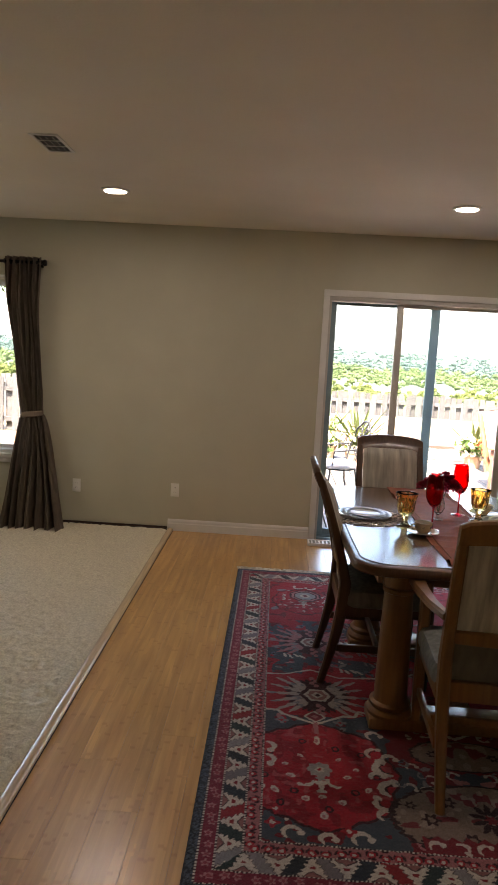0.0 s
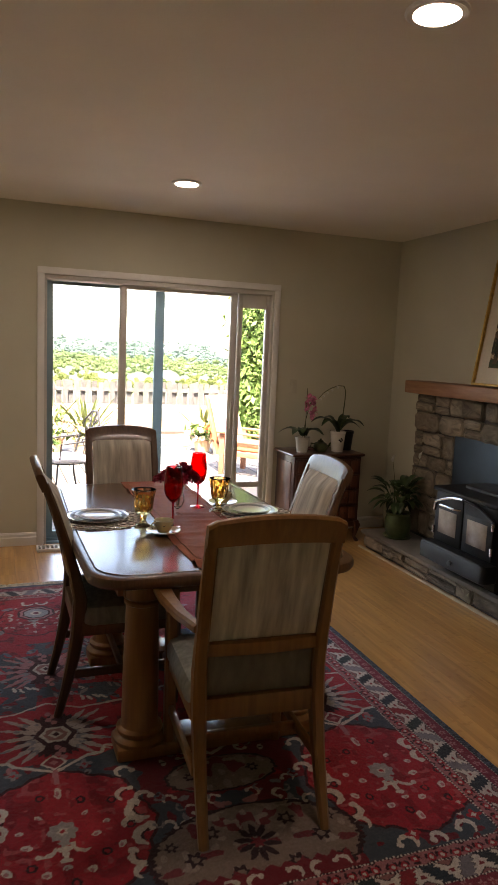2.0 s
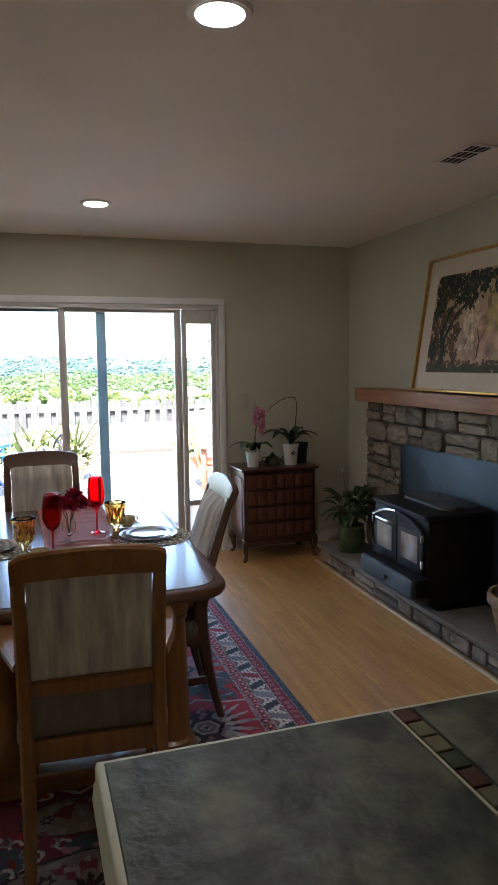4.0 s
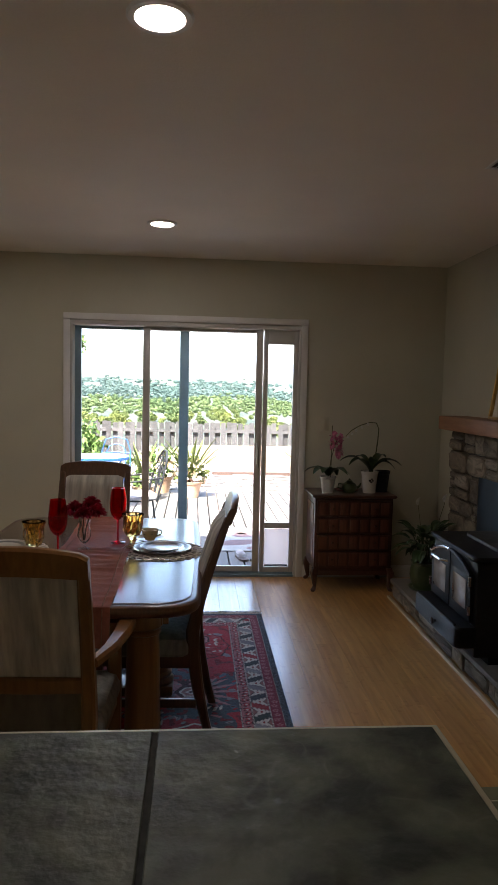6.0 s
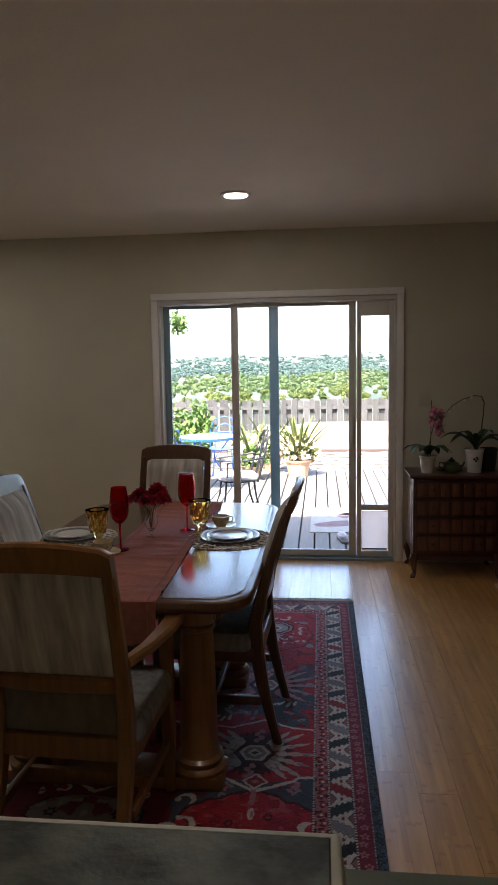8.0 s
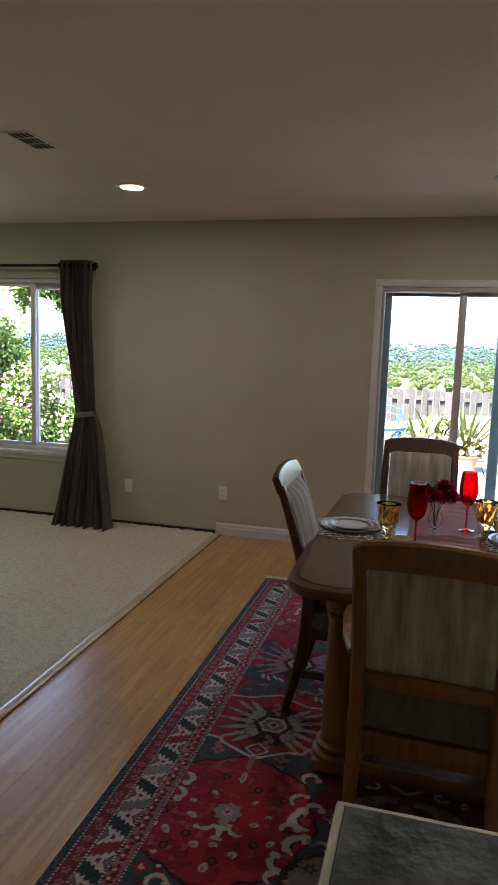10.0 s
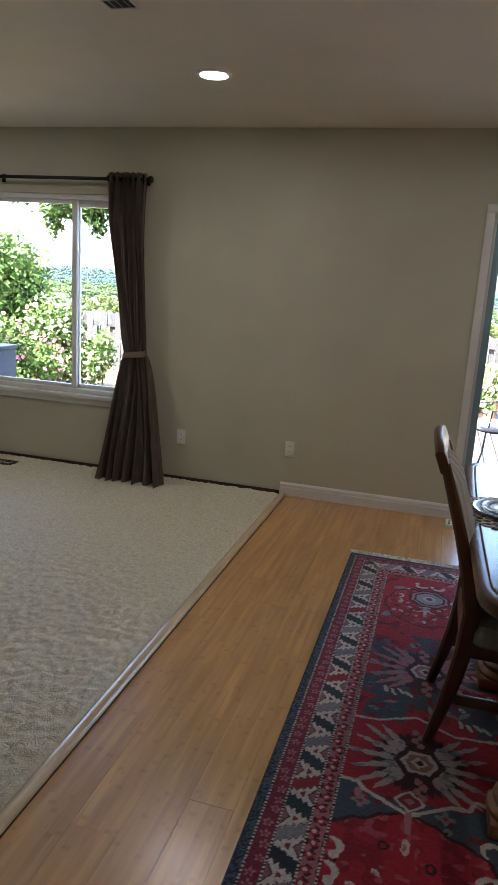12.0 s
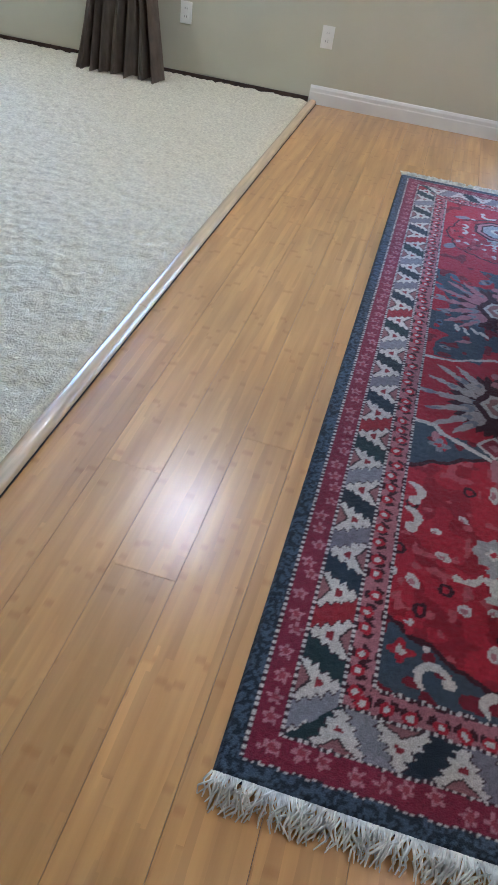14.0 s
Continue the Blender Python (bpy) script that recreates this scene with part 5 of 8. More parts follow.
def flower_vase(x, y):
    t = thing("flower_vase", "clear footed glass vase on the table runner", "vase", pose(x, y, TZ + 0.006))
    part("bowl", lathe(B(), [(0.0, 0.0), (0.030, 0.0), (0.030, 0.003), (0.008, 0.012), (0.006, 0.03), (0.020, 0.042), (0.032, 0.065), (0.030, 0.095), (0.022, 0.115), (0.028, 0.135), (0.026, 0.135), (0.020, 0.115), (0.028, 0.094), (0.029, 0.066), (0.018, 0.047), (0.0, 0.040)], 28), M_CLEAR, t)
    b = thing("red_bouquet", "bunch of dark red ruffled flowers in the vase", "flowers", pose(x, y, TZ + 0.006))
    r = random.Random(8)
    for k, (dx, dy, dz, s) in enumerate([(-0.045, 0.0, 0.185, 0.05), (0.03, 0.025, 0.20, 0.052), (0.06, -0.025, 0.175, 0.048), (-0.005, -0.04, 0.17, 0.045), (-0.085, 0.02, 0.165, 0.036), (0.01, 0.05, 0.165, 0.045)]):
        bm = B()
        for ring in range(6):
            m = 8 + ring * 2
            for i in range(m):
                a = 2 * math.pi * i / m + ring * 0.4 + r.uniform(-0.15, 0.15)
                el = radians(82 - ring * 19 + r.uniform(-8, 8))
                d = Vector((math.cos(a) * math.cos(el), math.sin(a) * math.cos(el), math.sin(el)))
                blade(bm, Vector((dx, dy, dz)) + d * s * 0.25, Vector((dx, dy, dz)) + d * s * r.uniform(0.85, 1.1), s * 0.42, 0.004, 3, 0.5)
        f = part("bloom", bm, M_PETAL, b)
    bm = B()
    for dx, dy in [(-0.01, 0.0), (0.008, 0.006), (0.01, -0.008), (-0.004, 0.01)]:
        tube(bm, [(dx * 0.3, dy * 0.3, 0.047), (dx, dy, 0.11), (dx * 3, dy * 3, 0.165)], 0.002, 5)
    part("stems", bm, M_STEM, b)


flower_vase(0.53, -2.26)


# ---- curtain ----
def curtain():
    t = thing("curtain", "taupe grommet curtain tied back in the middle", "curtain", pose(0, -0.09, 0))
    bm = B()
    zs = np.concatenate([np.linspace(0.015, 0.90, 26), np.linspace(0.92, 0.99, 5), np.linspace(1.02, 2.225, 30)])
    n = 150
    loops = []
    for z in zs:
        if z < 0.95:
            k = ((0.95 - z) / 0.93) ** 0.75
            c, w, amp, ph = -2.36 + 0.05 * k, 0.085 + 0.19 * k, 0.012 + 0.04 * k, 1.5
        else:
            k = min(1, ((z - 0.95) / 0.95)) ** 0.8
            c, w, amp, ph = -2.36 - 0.085 * k, 0.085 + 0.062 * k, 0.012 + 0.028 * k, 0.0
        row = []
        for i in range(n):
            u = i / (n - 1)
            f = math.sin(u * 2 * math.pi * 7 + ph + 0.6 * math.sin(3 * u + z)) + 0.35 * math.sin(u * 2 * math.pi * 17 + z * 2)
            row.append((c + (2 * u - 1) * w + 0.01 * math.sin(z * 5 + u * 9), amp * f - 0.20 * max(0, (0.95 - z) / 0.95) ** 1.3, z + (0.008 * math.sin(u * 40) if z < 0.03 else 0)))
        loops.append(row)
    rows = [[bm.verts.new(p) for p in r] for r in loops]
    for a, b in zip(rows, rows[1:]):
        for i in range(n - 1):
            bm.faces.new((a[i], a[i + 1], b[i + 1], b[i]))
    bmesh.ops.solidify(bm, geom=bm.faces[:], thickness=0.003)
    part("panel", bm, M_CURTAIN, t, smooth=70)
    bm = B()
    loft(bm, [[(-2.36 + (0.090 + d) * math.cos(a), (0.032 + d) * math.sin(a), z + 0.012 * math.cos(a)) for a in np.linspace(0, 2 * math.pi, 25)[:-1]] for d, z in [(0, 0.925), (0.005, 0.93), (0.005, 0.965), (0, 0.97)]], cap=False)
    part("tieback", bm, M_CURTAIN, t)
    for i in range(6):
        x = -2.60 + 0.047 * i
        part("grommet", lathe(B(), [(0.017, -0.002), (0.024, -0.002), (0.024, 0.002), (0.017, 0.002)], 16), M_BLACK, t, m=pose(x, 0, 2.183, 0, 82, 0))
    r = thing("curtain_rod", "black metal curtain rod with a knob end", "curtain rod", pose(0, -0.09, 2.183))
    part("pole", tube(B(), [(-5.2, 0, 0), (-2.30, 0, 0)], 0.0125, 12), M_BLACK, r)
    part("finial", lathe(B(), [(0, 0), (0.014, 0.0), (0.014, 0.012), (0.022, 0.016), (0.027, 0.03), (0.022, 0.044), (0.0, 0.048)], 16), M_BLACK, r, m=pose(-2.302, 0, 0, 0, 90, 0))
    for x in (-2.325, -3.52):
        bm = B()
        tube(bm, [(x, 0.0895, 0), (x, 0.012, 0)], 0.007, 8)
        lathe(bm, [(0.0, -0.004), (0.018, -0.004), (0.018, 0.004), (0, 0.004)], 16, (x, 0.0, 0.0))
        tube(bm, [(x, 0, -0.03), (x, 0, 0.03)], 0.006, 6)
        box(bm, (x - 0.015, 0.082, -0.03), (x + 0.015, 0.0895, 0.03), 0.002)
        part("bracket", bm, M_BLACK, r)


curtain()


# ---- chest with plants ----
CX0, CX1, CY0, CY1, CZ = 1.948, 2.58, -0.42, -0.03, 0.745


def chest():
    t = thing("drawer_chest", "dark mahogany chest of drawers with curved legs", "chest of drawers", pose((CX0 + CX1) / 2, (CY0 + CY1) / 2, 0))
    hx, hy = (CX1 - CX0) / 2, (CY1 - CY0) / 2
    part("body", box(B(), (-hx + 0.015, -hy + 0.018, 0.165), (hx - 0.015, hy, CZ - 0.024), 0.004), M_MAHOG, t)
    part("top", slab(B(), outline(hx + 0.012, hy + 0.012, 0.012, 3), [(0.012, CZ - 0.024), (0.004, CZ - 0.02), (0.0, CZ - 0.012), (0.003, CZ - 0.003), (0.009, CZ)]), M_MAHOG, t)
    for s in (-1, 1):
        # daylight from the door is put into the panels' lighter brown
        part("side_panel", box(B(), (s * (hx - 0.014) - 0.004, -hy + 0.07, 0.24), (s * (hx - 0.014) + 0.004, hy - 0.05, CZ - 0.08), 0.003), mat("lit_panel_wood", (0.17, 0.075, 0.038), 0.35, 0, 10, 0.2, 0.03, 60, (6, 6, 0.7), coat=0.2), t, "inset side panel, door light painted in as lighter wood")
    z0 = 0.185
    H = (CZ - 0.04 - z0) / 4
    inlay = mat("inlay_veneer", (0.13, 0.045, 0.026), 0.3, 0, 10, 0.2, 0.02, 60, (6, 6, 0.7), coat=0.25)
    for i in range(4):
        za = z0 + i * H
        dr = part("drawer", box(B(), (-hx + 0.03, -hy + 0.004, za + 0.006), (hx - 0.03, -hy + 0.02, za + H - 0.006), 0.003), M_MAHOG, t)
        w = 2 * hx - 0.08
        for j in range(7):
            x = -hx + 0.04 + w * (j + 0.5) / 7
            part("inlay", box(B(), (x - w / 14 + 0.008, -hy + 0.0005, za + 0.018), (x + w / 14 - 0.008, -hy + 0.0045, za + H - 0.018), 0.001), inlay, dr)
        for s in (-1, 1):
            part("knob", lathe(B(), [(0, 0), (0.004, 0.0), (0.004, 0.006), (0.009, 0.010), (0.009, 0.014), (0, 0.017)], 14), M_MAHOG, dr, m=pose(s * hx * 0.52, -hy + 0.004, za + H / 2, 90))
    part("apron", box(B(), (-hx + 0.02, -hy + 0.012, 0.125), (hx - 0.02, -hy + 0.03, 0.166), 0.004), M_MAHOG, t)
    for sx in (-1, 1):
        for sy in (-1, 1):
            x, y = sx * (hx - 0.03), sy * (hy - 0.03)
            part("leg", bar(B(), [(x, y, 0.18), (x + sx * 0.012, y + sy * 0.012, 0.14), (x + sx * 0.006, y + sy * 0.006, 0.08), (x, y, 0.035), (x + sx * 0.014, y + sy * 0.014, 0.012), (x + sx * 0.016, y + sy * 0.016, 0.0)], [0.05, 0.052, 0.036, 0.026, 0.036, 0.030], [0.05, 0.052, 0.036, 0.026, 0.036, 0.030], 0.009), M_MAHOG, t)


chest()


def pot_prof(r0, r1, h, rim=0.004, th=0.005):
    return [(0, 0), (r0, 0), (r0 + (r1 - r0) * 0.85, h * 0.85), (r1 + rim * 0.3, h * 0.87), (r1 + rim, h), (r1 - th, h), (r1 - th - 0.002, h * 0.82), (0, h * 0.80)]


def orchid_leaves(bm, n, L, w, z, seed):
    r = random.Random(seed)
    for i in range(n):
        a = 2 * math.pi * i / n + r.uniform(-0.3, 0.3)
        l = L * r.uniform(0.75, 1.1)
        blade(bm, (0, 0, z), (l * math.cos(a), l * math.sin(a), z + r.uniform(-0.02, 0.05)), w, 0.05, 9, 0.15)


def orchids():
    p = thing("white_pot", "small white ceramic flower pot on the chest", "flower pot", pose(2.078, -0.28, CZ), "orchid pots")
    part("pot", lathe(B(), pot_prof(0.045, 0.060, 0.125), 28), M_CHINA, p)
    o = thing("pink_orchid", "pink orchid with dark strap leaves in a white pot", "orchid", pose(2.078, -0.28, CZ + 0.10))
    bm = B()
    orchid_leaves(bm, 7, 0.185, 0.085, 0.03, 3)
    part("foliage", bm, M_LEAF, o)
    part("soil", lathe(B(), [(0, 0.0005), (0.052, 0.0005), (0.053, 0.012), (0, 0.016)], 20), M_SOIL, o)
    part("stake", tube(B(), [(0.02, 0.0, 0.01), (0.022, 0.0, 0.42)], 0.003, 6), M_STEM, o)
    part("stem", tube(B(), [(0, 0, 0.02), (0.02, 0, 0.16), (0.05, 0.01, 0.28), (0.09, 0.02, 0.34)], 0.003, 6), M_STEM, o)
    r = random.Random(5)
    for k in range(8):
        c = Vector((0.03 + 0.075 * r.random(), r.uniform(-0.04, 0.03), 0.20 + 0.020 * k))
        bm = B()
        for i in range(5):
            a = 2 * math.pi * i / 5 + r.random()
            blade(bm, c, c + Vector((0.043 * math.cos(a), r.uniform(-0.025, -0.002), 0.043 * math.sin(a))), 0.042, 0.002, 4, 0.1)
        part("flower", bm, M_PINK, o)
    p2 = thing("white_pot", "tall white ceramic pot with a dark motif on the chest", "flower pot", pose(2.41, -0.26, CZ), "orchid pots")
    part("pot", lathe(B(), pot_prof(0.050, 0.066, 0.17), 28), M_CHINA, p2)
    bm = B()
    for dx, dz, w in [(-0.012, 0.10, 0.008), (0.004, 0.112, 0.006), (0.0, 0.088, 0.007), (0.012, 0.10, 0.005)]:
        box(bm, (dx - w, -0.0645, dz - 0.006), (dx + w, -0.0575, dz + 0.006), 0.001)
    part("motif", bm, M_SLOT, p2, "dark brush motif")
    p3 = thing("black_pot", "dark glazed flower pot on the chest", "flower pot", pose(2.525, -0.19, CZ), "orchid pots")
    part("pot", lathe(B(), pot_prof(0.048, 0.064, 0.165), 28), M_IRON, p3)
    o2 = thing("white_orchid", "orchid with an arching stem of white buds", "orchid", pose(2.425, -0.235, CZ + 0.138))
    bm = B()
    for a, l, w, dz in [(0.1, 0.20, 0.085, 0.02), (3.0, 0.20, 0.085, 0.05), (-0.6, 0.17, 0.075, 0.0), (3.7, 0.18, 0.08, 0.03), (0.8, 0.16, 0.07, 0.08), (2.2, 0.16, 0.08, 0.06), (-1.4, 0.10, 0.06, 0.06)]:
        blade(bm, (0, 0, 0.02), (1.25 * l * math.cos(a), 1.2 * l * math.sin(a) * 0.6, 0.05 + dz), w * 1.15, 0.07, 9, 0.15)
    part("foliage", bm, M_LEAF, o2)
    part("stem", tube(B(), [(0.01, 0, 0.012), (0.03, 0, 0.12), (0.05, 0.01, 0.27), (0.055, 0.012, 0.36), (0.035, 0.01, 0.405), (-0.02, 0.0, 0.41), (-0.10, -0.01, 0.385), (-0.17, -0.02, 0.345), (-0.21, -0.02, 0.30)], [0.005, 0.005, 0.0045, 0.004, 0.004, 0.0035, 0.003, 0.003, 0.002], 7), M_STEM, o2)
    for k, (x, z) in enumerate([(-0.04, 0.385), (-0.09, 0.36), (-0.135, 0.335), (-0.17, 0.31), (-0.20, 0.285)]):
        part("bud", lathe(B(), [(0, 0), (0.008, 0.004), (0.011, 0.012), (0.007, 0.022), (0, 0.026)], 10), M_WHITEFL, o2, m=pose(x, -0.015, z, 15, 10 * k, 0))
    k = thing("small_teapot", "small dark green ceramic teapot on the chest", "teapot", pose(2.25, -0.27, CZ))
    part("body", lathe(B(), [(0, 0), (0.038, 0.0), (0.055, 0.02), (0.06, 0.045), (0.05, 0.07), (0.03, 0.08), (0, 0.083)], 24), M_GREENPOT, k)
    part("lid", lathe(B(), [(0, 0.0835), (0.026, 0.0835), (0.02, 0.094), (0.007, 0.097), (0.010, 0.106), (0, 0.11)], 20), M_GREENPOT, k)
    part("spout", tube(B(), [(0.052, 0, 0.035), (0.08, 0, 0.05), (0.09, 0, 0.075)], [0.012, 0.009, 0.006], 8), M_GREENPOT, k)
    part("handle", tube(B(), [(-0.05, 0, 0.065), (-0.085, 0, 0.07), (-0.09, 0, 0.04), (-0.055, 0, 0.025)], 0.005, 8), M_GREENPOT, k)
    tray = solid("pot_tray", lathe(B(), [(0, 0.0), (0.095, 0.0), (0.10, 0.006), (0.095, 0.004), (0, 0.003)], 24), mat("red_lacquer", (0.20, 0.03, 0.03), 0.4, 0, 10, 0.1), "thin red tray beside the pots", "tray", m=pose(2.26, -0.13, CZ + 0.0005))


orchids()


# ---- fireplace ----
SX, HX, HZ = 2.93, 2.52, 0.145
SY0, SY1 = -2.98, -0.635
HY0, HY1 = -2.978, -0.56


def stone_mesh(w, h, seed):
    """One rough ledge stone, w along y, h high, standing one unit proud towards -x: a wavy rounded outline and a knapped face."""
    r = random.Random(seed)
    j = lambda s: r.uniform(-s, s)
    bm = B()
    e = min(w, h) * 0.13
    base = []
    for cy, cz, sy, sz in [(-1, -1, 1, 0), (1, -1, 0, 1), (1, 1, -1, 0), (-1, 1, 0, -1)]:
        for k in range(3):
            t = 0.22 + 0.60 * k / 2 * (1 if sy else 1)
            base.append((cy * w / 2 + sy * w * (t if k else 0.07), cz * h / 2 + sz * h * (t if k else 0.12)))
    q = min(0.008, h * 0.08)
    base = [(a + j(q), b + j(q)) for a, b in base]
    loops = []
    for k, (ins, x) in enumerate([(0.0, 0.0), (0.0, -0.62), (0.45, -0.92), (1.2, -1.0)]):
        lp = []
        for a, b in base:
            fy, fz = 1 - 2 * ins * e / w, 1 - 2 * ins * e / h
            lp.append((x + (j(0.14) if k == 3 else j(0.07) if k else 0), a * fy + (j(q * 0.7) if k else 0), b * fz + (j(q * 0.7) if k else 0)))
        loops.append(lp)
    rings = [[bm.verts.new(p) for p in lp] for lp in loops]
    n = len(base)
    for lo, hi in zip(rings, rings[1:]):
        for i in range(n):
            bm.faces.new((lo[i], lo[(i + 1) % n], hi[(i + 1) % n], hi[i]))
    c = bm.verts.new((-1.0 - j(0.22), j(w * 0.15), j(h * 0.15)))
    for i in range(n):
        bm.faces.new((rings[-1][i], rings[-1][(i + 1) % n], c))
    bmesh.ops.recalc_face_normals(bm, faces=bm.faces[:])
    return link_mesh("stone", bm, M_STONE, 28)


STONES = {}


def lay_stones(parent, y0, y1, z0, z1, x, rows, wmin, wmax, depth, seed, skip=None, axis="x"):
    """Random ashlar: bands of uneven height, cut into columns of one, two or three stones."""
    r = random.Random(seed)
    z = z0
    for k, hgt in enumerate(rows):
        y = y0
        while y < y1 - 0.01:
            w = r.uniform(wmin, wmax) * (0.75 if r.random() < 0.3 else 1.0)
            if y1 - (y + w) < wmin * 0.7:
                w = y1 - y
            p = r.random()
            if hgt < 0.07 or p < 0.48:
                split = [(z, hgt)]
            elif p < 0.85 or hgt < 0.17:
                f = r.uniform(0.35, 0.65)
                split = [(z, hgt * f), (z + hgt * f, hgt * (1 - f))]
            else:
                f, g2 = r.uniform(0.28, 0.36), r.uniform(0.62, 0.70)
                split = [(z, hgt * f), (z + hgt * f, hgt * (g2 - f)), (z + hgt * g2, hgt * (1 - g2))]
            for zz, hh in split:
                cut = y + w * r.uniform(0.35, 0.65)
                for a, b in ([(y, cut), (cut, y + w)] if (w > 0.26 and hh > 0.09 and r.random() < 0.5) else [(y, y + w)]):
                    if skip and zz + hh > skip[2] + 0.02 and zz < skip[3] - 0.02:
                        # the stones stop at the steel plate
                        if a >= skip[0] and b <= skip[1]:
                            continue
                        if a < skip[0] < b:
                            b = skip[0]
                        elif a < skip[1] < b:
                            a = skip[1]
                        if b - a < 0.03:
                            continue
                    g = 0.008
                    key = (max(1, round((b - a) * 30)), max(1, round(hh * 50)), r.randrange(3))
                    if key not in STONES:
                        STONES[key] = stone_mesh(key[0] / 30, key[1] / 50, len(STONES) + 11)
                    ob = new("stone", STONES[key])
                    ob.parent = parent
                    d = depth * r.uniform(0.7, 1.3)
                    sy, sz = (b - a - g) / (key[0] / 30), (hh - g) / (key[1] / 50)
                    turn = pose(0, 0, 0, r.uniform(-1.2, 1.2))
                    if axis == "x":
                        ob.matrix_basis = pose(x, (a + b) / 2, zz + hh / 2) @ turn @ Matrix.Diagonal((d, sy, sz, 1))
                    else:
                        ob.matrix_basis = pose((a + b) / 2, x, zz + hh / 2, 0, 0, -90 if axis == "y+" else 90) @ turn @ Matrix.Diagonal((d, sy, sz, 1))
            y += w
        z += hgt


def fireplace():
    f = thing("stone_fireplace", "grey-brown ledge stone fireplace surround", "fireplace", kind="structure")
    bm = B()
    box(bm, (SX, SY0, 0.0), (WX1 - 0.001, SY1, 1.268))
    part("backing", bm, M_MORTAR, f, "dark recessed mortar", smooth=0)
    lay_stones(f, SY0, SY1, HZ + 0.002, 1.268, SX + 0.001, [0.19, 0.14, 0.21, 0.11, 0.18, 0.15, 0.143], 0.16, 0.42, 0.032, 21, skip=(-2.49, -1.165, HZ, 0.995))
    lay_stones(f, SX, WX1, HZ + 0.002, 1.268, SY1 - 0.001, [0.11, 0.10, 0.15, 0.12, 0.12, 0.10, 0.11, 0.10, 0.19], 0.07, 0.13, 0.03, 27, axis="y+")
    h = thing("hearth", "raised stone hearth with a flat slab top", "hearth", kind="structure")
    part("core", box(B(), (HX + 0.035, HY0, 0.0), (SX - 0.002, HY1 - 0.03, HZ - 0.03)), M_MORTAR, h, "dark recessed mortar", smooth=0)
    part("slab", box(B(), (HX - 0.004, HY0, HZ - 0.03), (SX - 0.041, HY1 - 0.002, HZ), 0.006), M_SLAB, h, "smooth brown-grey slab")
    lay_stones(h, HY0, HY1 - 0.03, 0.018, HZ - 0.031, HX + 0.036, [HZ - 0.049], 0.13, 0.32, 0.034, 31)
    lay_stones(h, HX + 0.03, SX, 0.018, HZ - 0.031, HY1 - 0.031, [HZ - 0.049], 0.09, 0.2, 0.03, 33, axis="y+")
    part("floor_trim", box(B(), (HX - 0.022, HY0, 0.0), (HX + 0.0, HY1, 0.016), 0.004), mat("pale_moulding", (0.58, 0.46, 0.30), 0.5, 0, 10, 0.1), h, "pale wooden moulding at the foot")
    m = solid("mantel", box(B(), (2.84, -2.976, 1.27), (WX1 - 0.002, -0.55, 1.368), 0.006), M_MANTEL, "thick reddish wooden mantel beam with knots", "mantel", kind="structure")
    return f


fireplace()
solid("steel_plate", box(B(), (SX - 0.028, -2.485, HZ + 0.001), (SX - 0.001, -1.17, 0.99), 0.002), M_BLUEPL, "blued steel surround plate behind the stove", "stove surround")


